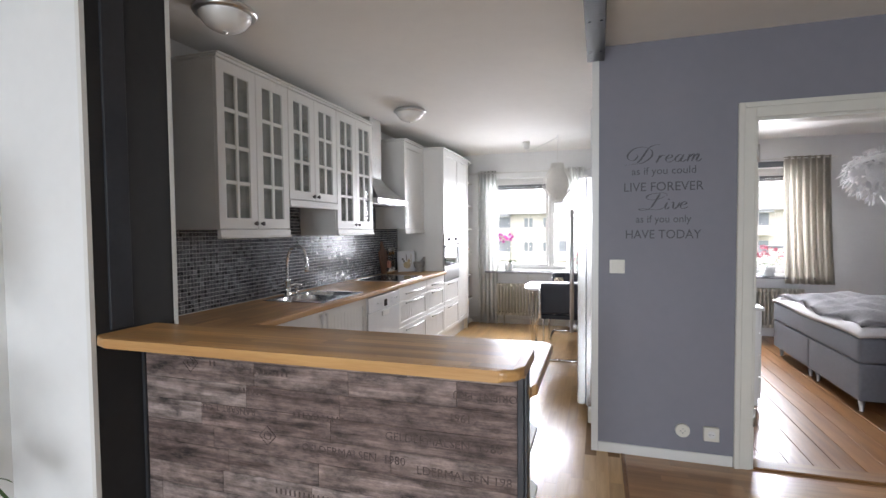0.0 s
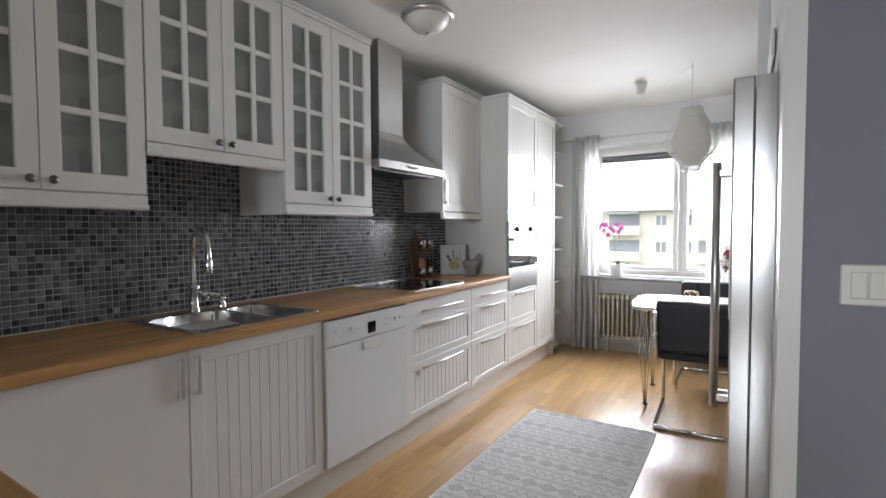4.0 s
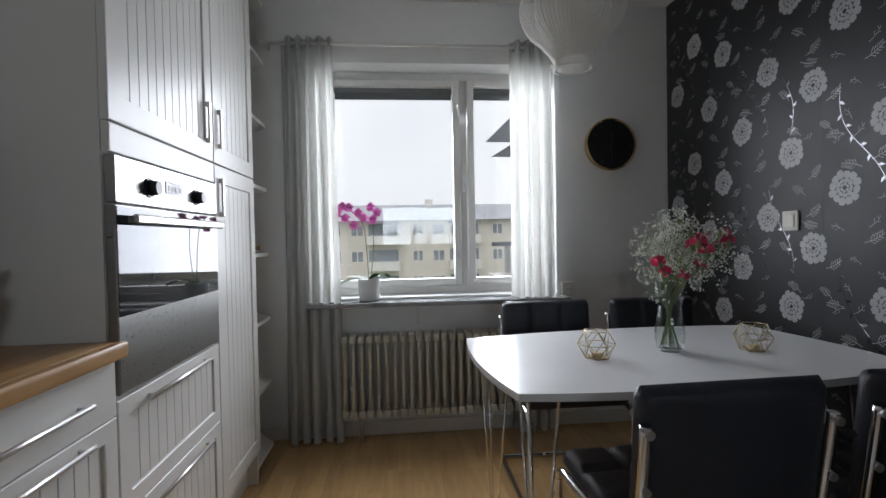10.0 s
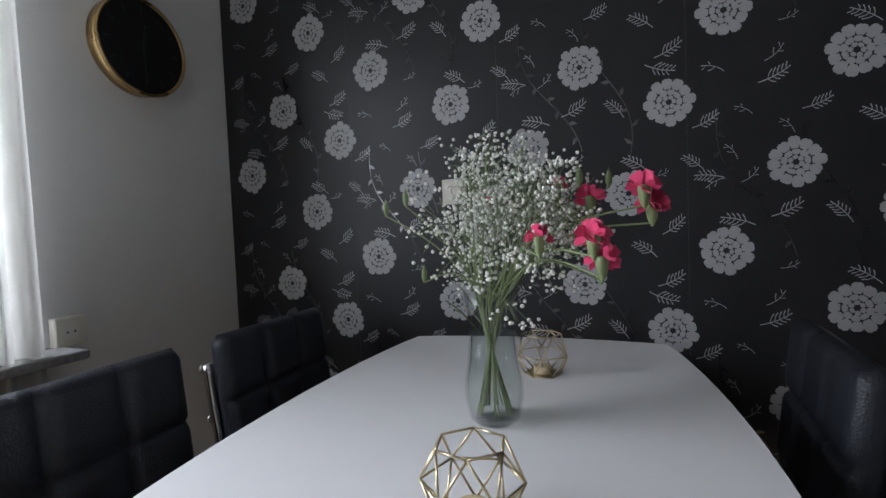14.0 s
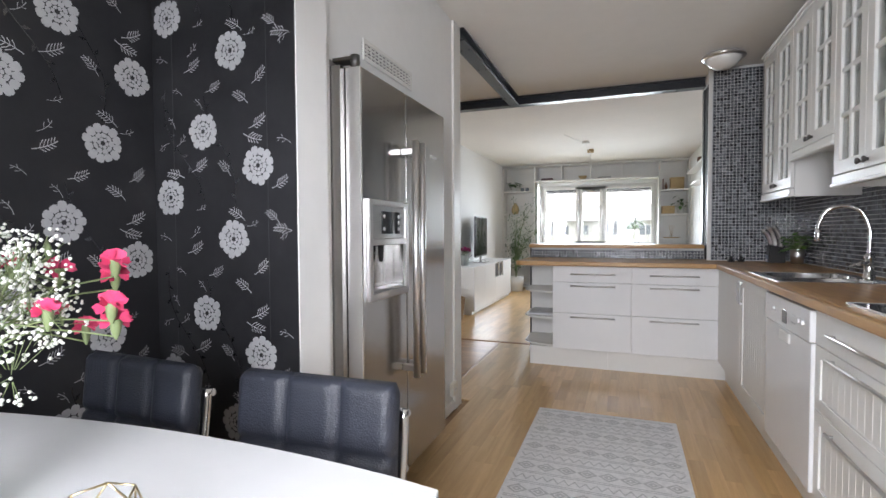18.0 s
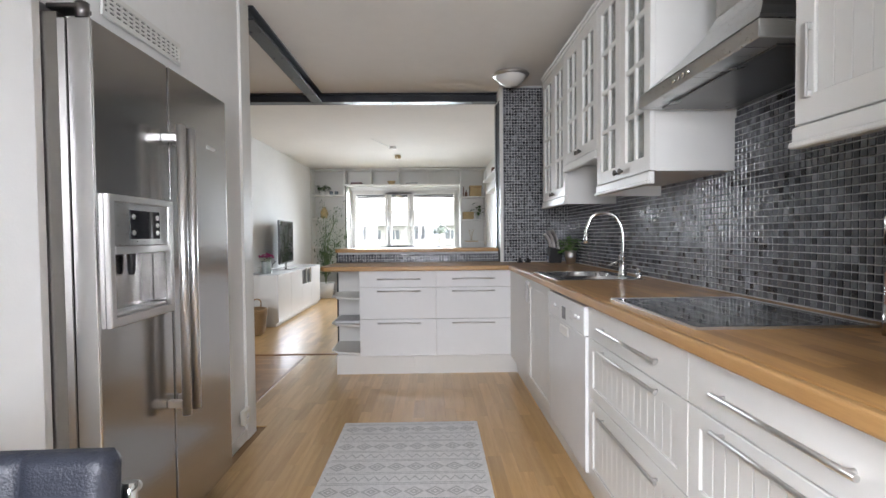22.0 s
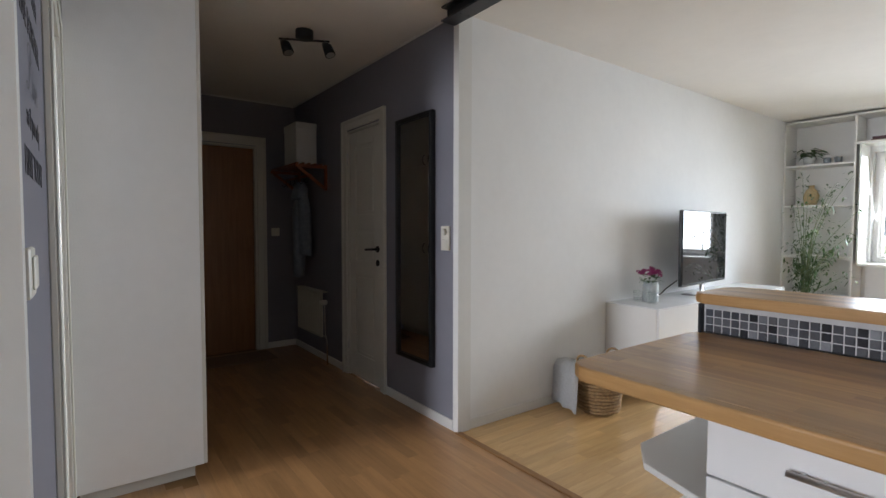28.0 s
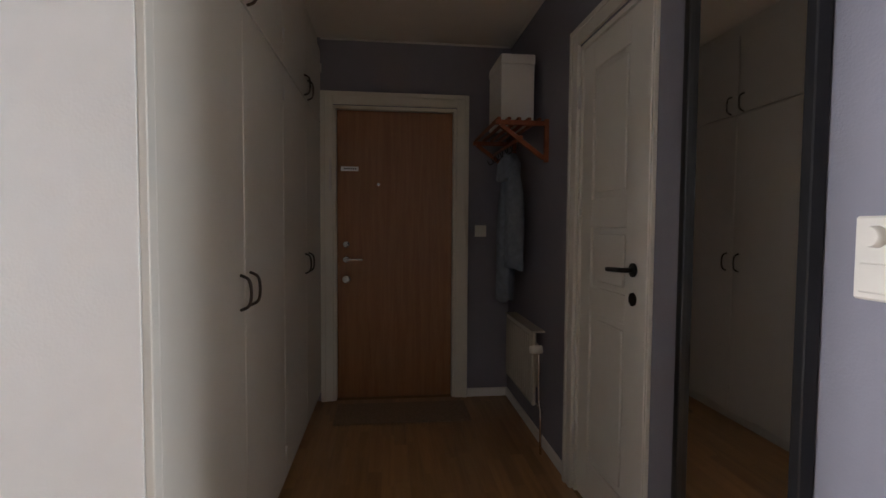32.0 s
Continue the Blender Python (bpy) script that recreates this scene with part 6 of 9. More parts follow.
plate = part("label_plate", box(-1.891, 1.91, ZW + 0.004, -1.8885, 1.98, ZW + 0.060, bev=0.0008), mk("blue_grey_plate", (0.20, 0.24, 0.31), 0.45, var=0.05), c, "blue-grey label plate")
part("label", box(-1.8884, 1.918, ZW + 0.010, -1.8878, 1.96, ZW + 0.026), TRIM, plate, "small white label")
for k, (dx, dy, ln) in enumerate(((-0.04, -0.035, 0.16), (-0.035, 0.0, 0.165), (-0.035, 0.03, 0.16), (0.0, -0.03, 0.15), (0.0, 0.0, 0.145), (0.0, 0.032, 0.14), (0.03, -0.02, 0.11), (0.03, 0.02, 0.11))):
    x, y, z = -1.945 + dx, 1.945 + dy, ZW + 0.115 + 0.3 * (dx + 0.05)
    bm = tube(bmesh.new(), smooth([(x, y, z), (x + 0.008, y + 0.003, z + ln * 0.35), (x + 0.028, y + 0.010, z + ln * 0.72), (x + 0.058, y + 0.022, z + ln)], 4), 0.009, 10, True, None)
    bmesh.ops.scale(bm, vec=(1, 0.62, 1), space=Matrix.Translation((0, -y, 0)), verts=bm.verts)
    solid("kitchen_knife", bm, SATIN, "curved brushed steel knife handle standing in the block", "knife", "knives in the block")
c = thing("basil_plant", (-2.045, 2.10, ZW), "bushy potted basil in a zinc pot on the worktop", "plant")
pot = part("pot", lathe(bmesh.new(), [(0, 0), (0.038, 0), (0.042, 0.05), (0.0435, 0.053), (0.044, 0.06), (0.0435, 0.066), (0.0445, 0.072), (0.045, 0.078), (0.0445, 0.084), (0.048, 0.104), (0.0495, 0.106), (0.047, 0.108), (0.043, 0.092), (0, 0.090)], -2.045, 2.10, ZW, 28), SATIN, c, "ribbed zinc pot")
BASIL = mk("basil_leaf", (0.10, 0.24, 0.035), 0.45, var=0.2, scale=30, rand=0.25, island=True)
bm, bs = bmesh.new(), bmesh.new()
rnd = random.Random(11)
for k in range(120):
    a, r = rnd.uniform(0, 6.283), 0.085 * math.sqrt(rnd.random())
    z = ZW + rnd.uniform(0.12, 0.235) - r * 0.4
    p = Vector((-2.045 + r * math.cos(a), 2.10 + r * math.sin(a), z))
    leaf_blade(bm, p, (math.cos(a) + rnd.gauss(0, 0.4), math.sin(a) + rnd.gauss(0, 0.4), rnd.uniform(-0.1, 0.5)), rnd.uniform(0.03, 0.05), 0.030, 0.35, 4)
    if k % 4 == 0:
        tube(bs, [(-2.045, 2.10, ZW + 0.088), tuple(p)], 0.0015, 5, False)
tagged(part("foliage", bm, BASIL, c), kind="stuff")
tagged(part("stalk", bs, STEM, c), kind="stuff")
for x, y in ((-1.655, 1.905), (-1.725, 1.895)):
    c = thing("glass_stopper", (x, y, ZW), "small black pot lid knob on the worktop", "kitchen utensil", "black knobs on the worktop")
    part("body", lathe(bmesh.new(), [(0, 0), (0.026, 0), (0.028, 0.008), (0.014, 0.018), (0.008, 0.026), (0.014, 0.032), (0.010, 0.042), (0, 0.044)], x, y, ZW, 18), BLACK_PLASTIC, c)

# rug
RUG = mk("woven_rug", (0.80, 0.79, 0.785), 0.95, var=0.12, scale=60, bump=0.5, bscale=500)
RUG_D = mk("woven_rug_dark", (0.55, 0.545, 0.54), 0.95, var=0.15, scale=60, bump=0.5, bscale=500)
c = thing("runner_rug", (-0.75, 3.9, 0), "grey and white woven runner rug with diamond pattern", "rug")
RX0, RX1, RY0, RY1 = -1.155, -0.350, 3.195, 5.20
part("base", box(RX0, RY0, 0.0005, RX1, RY1, 0.007, bev=0.002), RUG, c)
pat = bmesh.new()


def flat(pts):
    f = pat.faces.new([pat.verts.new((x, y, 0.0076)) for x, y in pts])


y = RY0 + 0.03
k = 0
while y < RY1 - 0.05:
    if k % 4 in (0, 2):
        for q in (0.0, 0.014):
            flat([(RX0 + 0.02, y + q), (RX1 - 0.02, y + q), (RX1 - 0.02, y + q + 0.006), (RX0 + 0.02, y + q + 0.006)])
        y += 0.034
    elif k % 4 == 1:
        n = 8
        w = (RX1 - RX0 - 0.04) / n
        for i in range(n):
            cx, cy, h = RX0 + 0.02 + w * (i + 0.5), y + 0.045, 0.042
            for s in (1.0, 0.5):
                a, b = w * 0.5 * s, h * s
                for sx in (-1, 1):
                    for sy in (-1, 1):
                        flat([(cx + sx * a, cy), (cx + sx * (a - 0.016), cy), (cx, cy + sy * (b - 0.012)), (cx, cy + sy * b)])
        y += 0.10
    else:
        n = 16
        w = (RX1 - RX0 - 0.04) / n
        for i in range(n):
            cx = RX0 + 0.02 + w * i
            flat([(cx, y), (cx + w * 0.5, y + 0.04), (cx + w * 0.5, y + 0.052), (cx, y + 0.012)])
            flat([(cx + w * 0.5, y + 0.04), (cx + w, y), (cx + w, y + 0.012), (cx + w * 0.5, y + 0.052)])
        y += 0.065
    k += 1
part("pattern", pat, RUG_D, c)

# ceiling lamps
OPAL = glow("opal_glass", (0.86, 0.84, 0.80), 0.0)
OPAL.node_tree.nodes["Principled BSDF"].inputs["Roughness"].default_value = 0.2


def ceiling_lamp(x, y):
    c = thing("ceiling_lamp", (x, y, CZ), "round ceiling lamp with an opal bowl and brushed metal ring", "lamp", "kitchen ceiling lamps")
    part("canopy", lathe(bmesh.new(), [(0.10, 0.0), (0.135, -0.012), (0.150, -0.030), (0.140, -0.043), (0.122, -0.043)], x, y, CZ - 0.001, 40), SATIN, c)
    part("bowl", lathe(bmesh.new(), [(0.122, -0.041), (0.118, -0.06), (0.09, -0.095), (0.05, -0.115), (0.0, -0.121)], x, y, CZ, 36), OPAL, c)
    part("finial", lathe(bmesh.new(), [(0.012, -0.119), (0.010, -0.126), (0, -0.130)], x, y, CZ, 12), SATIN, c)


ceiling_lamp(-1.545, 2.13)
ceiling_lamp(-1.43, 4.29)
socket("-x", 0.165, 3.46, 0.155, "white wall socket low beside the fridge", 1)


# ---- beams, stub wall, trims ----
def i_beam(p0, p1, h, w, label):
    """A painted steel joist between two points of its top centre line."""
    p0, p1 = Vector(p0), Vector(p1)
    ln = (p1 - p0).length
    a = math.atan2(p1.y - p0.y, p1.x - p0.x)
    bm = bmesh.new()
    bx(bm, 0, -w / 2, -0.010, ln, w / 2, 0, 0.002)
    bx(bm, 0, -w / 2, -h, ln, w / 2, -h + 0.010, 0.002)
    bx(bm, 0, -0.006, -h + 0.010, ln, 0.006, -0.010)
    bmesh.ops.transform(bm, matrix=Matrix.Translation(p0) @ pose(0, 0, 0, 0, 0, math.degrees(a)), verts=bm.verts)
    c = thing("steel_beam", tuple(p0), label, "beam", "steel beams under the ceiling")
    part("joist", bm, DARK_STEEL, c)
    n = int(ln / 0.35)
    for i in range(n):
        for s in (-1, 1):
            q = p0 + (p1 - p0) * ((i + 0.6) / n) + Vector((-math.sin(a), math.cos(a), 0)) * s * w * 0.28
            part("bolt", tube(bmesh.new(), [(q.x, q.y, p0.z - h), (q.x, q.y, p0.z - h - 0.005)], 0.008, 6), DARK_STEEL, c)
    return c


i_beam((-1.508, 1.50, CZ - 0.0005), (1.51, 1.50, CZ - 0.0005), 0.085, 0.10, "dark painted steel beam under the ceiling")
i_beam((0.18, 1.552, CZ - 0.0005), (0.18, GY - 0.002, CZ - 0.0005), 0.085, 0.10, "dark painted steel beam under the ceiling")
solid("blackboard_panel", box(-1.509, 1.402, 0.0, -1.505, 1.738, CZ - 0.115), BLACKBOARD, "matt blackboard paint on the end of the short wall", "blackboard")
solid("steel_column", box(-1.509, 1.455, 1.034, -1.495, 1.545, CZ - 0.112, bev=0.002), DARK_STEEL, "dark steel column plate on the wall end", "column")
solid("corner_trim", box(-1.522, 1.383, 0.0, -1.503, 1.4015, CZ), TRIM, "white corner strip", "trim", kind="structure")
solid("corner_trim", box(-1.528, 1.7385, ZT + 0.001, -1.503, 1.759, CZ), TRIM, "white corner strip", "trim", kind="structure")
solid("corner_trim", box(0.160, GY - 0.008, 0.0, 0.200, 3.404, CZ), TRIM, "white corner strip", "trim", kind="structure")
solid("corner_trim", box(1.495, 1.335, 0.0, 1.545, 1.432, CZ), TRIM, "white corner post", "trim", kind="structure")


def skirting(x0, y0, x1, y1, h=0.062, t=0.012):
    """A painted board along a wall; the wall lies on its left."""
    d = Vector((x1 - x0, y1 - y0, 0)).normalized()
    n = Vector((d.y, -d.x, 0)) * t
    bm = bmesh.new()
    bx(bm, min(x0, x1, x0 + n.x, x1 + n.x), min(y0, y1, y0 + n.y, y1 + n.y), 0.0, max(x0, x1, x0 + n.x, x1 + n.x), max(y0, y1, y0 + n.y, y1 + n.y), h, 0.003)
    solid("baseboard", bm, TRIM, "white painted baseboard", "baseboard", kind="structure")


skirting(0.201, GY, 0.942, GY)
skirting(0.175, 3.86, 0.175, 3.406)
skirting(-1.70, YW, XP, YW, 0.08)
skirting(XP, YW - 0.012, XP, 5.035)
skirting(XP - 0.012, 5.034, 0.165, 5.034)
skirting(2.348, 1.425, 1.546, 1.425)
skirting(4.27, 1.425, 3.084, 1.425)
skirting(4.27, 1.72, 4.27, 1.437)
skirting(1.51, -2.02, 1.51, -3.45)
skirting(1.51, 1.333, 1.51, 0.06)
bm = bmesh.new()
bx(bm, 1.55, 1.426, CZ - 0.012, 4.268, 1.436, CZ - 0.001)
bx(bm, 4.26, 1.437, CZ - 0.012, 4.2695, 2.74, CZ - 0.001)
solid("ceiling_trim", bm, TRIM, "thin white strip under the ceiling", "trim", kind="structure")

# wall lettering
LETTER = mk("dark_vinyl_letters", (0.075, 0.075, 0.085), 0.5)


def lettering(parent, body, x0, x1, z, size, shear=0.0, bold=0.0):
    cu = bpy.data.curves.new("lettering", "FONT")
    cu.body, cu.size, cu.shear, cu.offset = body, size, shear, bold
    cu.extrude = 0.0004
    cu.resolution_u = 3
    ob = bpy.data.objects.new("lettering", cu)
    scene.collection.objects.link(ob)
    bpy.context.view_layer.update()
    me = bpy.data.meshes.new_from_object(ob.evaluated_get(bpy.context.evaluated_depsgraph_get()))
    bpy.data.objects.remove(ob)
    co = np.array([v.co for v in me.vertices])
    lo, hi = co[:, 0].min(), co[:, 0].max()
    k = (x1 - x0) / (hi - lo)
    for v in me.vertices:
        v.co = Vector(((v.co.x - lo) * k, v.co.y, v.co.z))
    me.materials.append(LETTER)
    o = new("lettering", me)
    o.parent = parent
    o.matrix_basis = Matrix.Translation(Vector((x0 + 0.003, GY - 0.0008, z + 0.003)) - ORIGIN[parent]) @ pose(0, 0, 0, 90, 0, 0)
    return o


c = thing("wall_lettering", (0.6, GY, 1.3), "dark vinyl lettering on the grey wall", "wall text")
lettering(c, "as if you could", 0.385, 0.733, 1.702, 0.062)
lettering(c, "LIVE FOREVER", 0.343, 0.774, 1.604, 0.075)
lettering(c, "as if you only", 0.410, 0.710, 1.417, 0.062)
lettering(c, "HAVE TODAY", 0.354, 0.764, 1.322, 0.075)


def pen_stroke(bm, pts, thin, thick):
    """A flat pen line on the grey wall, broad on slanting down-strokes."""
    ln = smooth([(x, z, 0) for x, z in pts], 6)
    prev = None
    for i, p in enumerate(ln):
        d = (ln[min(i + 1, len(ln) - 1)] - ln[max(i - 1, 0)]).normalized()
        w = thin + (thick - thin) * abs(d.x * 0.35 + d.y * 0.94) ** 3
        w *= min(1.0, 0.35 + 4 * min(i, len(ln) - 1 - i) / len(ln))
        e = Vector((-d.y, d.x, 0)) * w
        cur = [bm.verts.new((v.x + 0.003, GY - 0.0008, v.y + 0.004)) for v in (p - e, p + e)]
        if prev:
            bm.faces.new((prev[0], prev[1], cur[1], cur[0]))
        prev = cur


SCRIPT = {
    "D": [[(0.72, 0.92), (0.55, 0.55), (0.36, 0.18), (0.22, 0.04)], [(-0.30, -0.06), (0.10, -0.02), (0.50, 0.05), (0.84, 0.40), (0.82, 0.78), (0.50, 0.97), (0.12, 0.88), (-0.14, 0.55), (-0.10, 0.26), (0.10, 0.20), (0.26, 0.40), (0.24, 0.58)], [(0.74, 0.92), (0.92, 1.04), (1.18, 1.06)]],
    "r": [[(0.16, 0.44), (0.08, 0.20), (0.0, 0.0)], [(0.10, 0.24), (0.24, 0.42), (0.36, 0.41)]],
    "e": [[(0.0, 0.20), (0.20, 0.28), (0.24, 0.40), (0.12, 0.42), (-0.01, 0.22), (0.04, 0.03), (0.18, 0.03), (0.32, 0.14)]],
    "a": [[(0.30, 0.40), (0.16, 0.42), (0.0, 0.20), (0.04, 0.03), (0.18, 0.08), (0.32, 0.40)], [(0.34, 0.42), (0.22, 0.08), (0.30, 0.0), (0.44, 0.14)]],
    "m": [[(0.12, 0.42), (0.0, 0.0)], [(0.06, 0.20), (0.22, 0.41), (0.28, 0.36), (0.18, 0.0)], [(0.24, 0.20), (0.40, 0.41), (0.46, 0.36), (0.36, 0.06), (0.44, 0.0), (0.58, 0.14)]],
    "L": [[(0.75, 0.95), (0.55, 0.50), (0.36, 0.10)], [(1.05, 0.80), (0.98, 0.95), (0.70, 0.98), (0.30, 0.90), (0.16, 0.72), (0.30, 0.58), (0.62, 0.60), (0.95, 0.76)], [(0.36, 0.10), (0.20, 0.0), (-0.05, -0.06), (-0.16, 0.0), (0.0, 0.06), (0.30, 0.0), (0.70, -0.02), (0.92, 0.12)]],
    "i": [[(0.10, 0.42), (0.0, 0.10), (0.06, 0.0), (0.20, 0.14)], [(0.18, 0.62), (0.15, 0.56)]],
    "v": [[(0.0, 0.36), (0.10, 0.40), (0.08, 0.10), (0.14, 0.0), (0.30, 0.20), (0.34, 0.40)]],
}
for word, x0, z0, sx, sz in ((("D", 0.0), ("r", 1.02), ("e", 1.42), ("a", 1.78), ("m", 2.24)), 0.381, 1.768, 0.1355, 0.100), ((("L", 0.0), ("i", 0.96), ("v", 1.22), ("e", 1.62)), 0.448, 1.494, 0.127, 0.098):
    for ch, dx in word:
        bm = bmesh.new()
        for st in SCRIPT[ch]:
            pen_stroke(bm, [(x0 + (dx + x) * sx, z0 + z * sz) for x, z in st], 0.0011, 0.0052)
        part("script_letter", bm, LETTER, c, fix=False)
switch("-y", GY, 0.308, 1.155, "white double light switch on the grey wall", 2, 0.088, 0.084)
socket("-y", GY, 0.829, 0.184, "white wall socket low on the grey wall")
c = thing("round_outlet_cover", (0.679, GY, 0.185), "round white outlet cover on the grey wall", "socket")
bm = bmesh.new()
tube(bm, [(0.679, GY - 0.0005, 0.185), (0.679, GY - 0.015, 0.185)], 0.041, 28, True, [0.041, 0.038])
part("cover", bm, SWITCH, c)
bm = bmesh.new()
for a in (0, 1.57, 3.14, 4.71):
    tube(bm, [(0.679 + 0.012 * math.cos(a), GY - 0.015, 0.185 + 0.012 * math.sin(a)), (0.679 + 0.012 * math.cos(a), GY - 0.0158, 0.185 + 0.012 * math.sin(a))], 0.003, 8)
part("pin_hole", bm, BLACK_PLASTIC, c)

# weathered boards on the bar front, towards the living room
BOARD = [wood("weathered_board_" + n, a, b, 0.8, "x", 1.5, 0.08, bump=0.9, rings=6, patch=0.85) for n, a, b in (("brown", (0.235, 0.18, 0.162), (0.070, 0.045, 0.038)), ("grey", (0.28, 0.226, 0.207), (0.085, 0.058, 0.050)), ("dark", (0.19, 0.138, 0.124), (0.055, 0.035, 0.030)))]
STAMP = mk("faded_black_stamp", (0.085, 0.062, 0.056), 0.85, var=0.7, scale=60)
rnd = random.Random(42)
bf = bpy.data.objects["bar_counter"]
z, r = 0.0, 0
board_meshes = {}
while z < 0.99:
    h = min(0.083, 0.993 - z)
    x = -1.489 - rnd.uniform(0, 0.5)
    while x < -0.045:
        ln = rnd.choice((0.38, 0.55, 0.72))
        a, b = max(-1.489, x), min(-0.033, x + ln)
        x += ln
        if b - a < 0.02:
            continue
        part("cladding_board", box(a + 0.0006, 1.5855 + rnd.uniform(0, 0.0012), z + 0.0006, b - 0.0006, 1.5992, z + h - 0.0006, bev=0.0008), rnd.choice(BOARD), bf)
    z += 0.083
    r += 1


def stamp(body, x, z, size, turn=0):
    cu = bpy.data.curves.new("stamp", "FONT")
    cu.body, cu.size, cu.extrude, cu.resolution_u = body, size, 0.0002, 2
    ob = bpy.data.objects.new("stamp", cu)
    scene.collection.objects.link(ob)
    bpy.context.view_layer.update()
    me = bpy.data.meshes.new_from_object(ob.evaluated_get(bpy.context.evaluated_depsgraph_get()))
    bpy.data.objects.remove(ob)
    me.materials.append(STAMP)
    o = new("stamped_letters", me)
    o.parent = bf
    o.matrix_basis = Matrix.Translation(Vector((x, 1.5846, z)) - ORIGIN[bf]) @ pose(0, 0, 0, 90, turn, 0)


stamp("GELDERMALSEN  1980", -0.47, 0.70, 0.040)
stamp("GELDERMALSEN  1980", -0.79, 0.62, 0.040)
stamp("1961", -0.25, 0.785, 0.038)
stamp("ORIENT-PRU", -0.03, 0.885, 0.036, 180)
stamp("RANSART T CU", -0.98, 0.745, 0.034, 180)
stamp("LDERMALSEN 198", -0.36, 0.60, 0.040)
for (x, z, w) in ((-1.18, 0.89, 0.03), (-1.0, 0.875, 0.16), (-0.82, 0.735, 0.2), (-1.05, 0.80, 0.1), (-0.9, 0.45, 0.3), (-0.35, 0.35, 0.3)):
    bm = bmesh.new()
    u = x
    while u < x + w:
        bx(bm, u, 1.5843, z, u + 0.007, 1.5848, z + 0.020)
        u += 0.019
    part("stamped_mark", bm, STAMP, bf)
for x, z in ((-1.27, 0.895), (-0.93, 0.655)):
    bm = bmesh.new()
    tube(bm, [(x + 0.035 * math.cos(a), 1.5846, z + 0.035 * math.sin(a)) for a in (0, 1.571, 3.142, 4.712, 6.283)], 0.0016, 4)
    tube(bm, [(x + 0.015 * math.cos(a), 1.5846, z + 0.015 * math.sin(a)) for a in [k * 0.785 for k in range(9)]], 0.0014, 4)
    part("stamped_mark", bm, STAMP, bf)


# ---- living room ----
wl2 = window("window_2", LW[0], LW[1], LW[2], LW[3], -3.93, (0.02, -0.44), "wide white living room window with three casements", -1)
solid("living_window_sill", box(LW[0] - 0.02, -3.86, 0.835, LW[1] + 0.02, -3.42, 0.86, bev=0.003), TRIM, "white window sill between the shelves", "window sill", kind="structure")
# fitted shelves round the window
SY, SB = -3.45, -3.79
c = thing("fitted_shelving", (-0.2, -3.6, 0), "white fitted shelving round the living room window", "shelf")
part("back_panel", box(LW[1] + 0.03, SB, 0.0, 1.505, SB + 0.008, CZ - 0.02), CABINET, c)
part("back_panel", box(-1.948, SB, 0.0, LW[0] - 0.03, SB + 0.008, CZ - 0.02), CABINET, c)
part("back_panel", box(LW[0] - 0.03, SB, 2.15, LW[1] + 0.03, SB + 0.008, CZ - 0.02), CABINET, c)
for x in (1.486, LW[1] + 0.065, LW[0] - 0.05, -1.948):
    part("upright", box(x, SB + 0.009, 0.0, x + 0.02, SY, CZ - 0.02), CABINET, c)
for x in (0.322, -0.215, -0.79):
    part("divider", box(x - 0.009, SB + 0.009, 2.161, x + 0.009, SY, CZ - 0.041), CABINET, c)
part("top_board", box(-1.948, SB + 0.009, CZ - 0.04, 1.506, SY, CZ - 0.02), CABINET, c)
part("lintel_shelf", box(LW[0] - 0.03, SB + 0.009, 2.135, LW[1] + 0.065, SY, 2.16), CABINET, c)
for z in (0.02, 0.46, 0.90, 1.48, 1.94):
    part("shelf", box(LW[1] + 0.085, SB + 0.009, z, 1.486, SY, z + 0.022), CABINET, c)
for z in (0.02, 0.46, 0.99, 1.44, 1.89):
    part("shelf", box(-1.928, SB + 0.009, z, LW[0] - 0.05, SY, z + 0.022), CABINET, c)
for x in (LW[1] + 0.03, LW[0] - 0.03):
    part("window_lining", box(x - 0.008, SB + 0.009, 0.86, x + 0.008, SY, 2.134), TRIM, c)

BASKETRY = mk("woven_basketry", (0.34, 0.215, 0.105), 0.8, var=0.35, scale=50, bump=0.6, bscale=160)
LINEN = mk("grey_linen", (0.70, 0.70, 0.70), 0.95, var=0.08, scale=60, bump=0.4, bscale=400)
STRAW = mk("pale_straw", (0.50, 0.37, 0.20), 0.8, var=0.25, scale=60, bump=0.4, bscale=200)


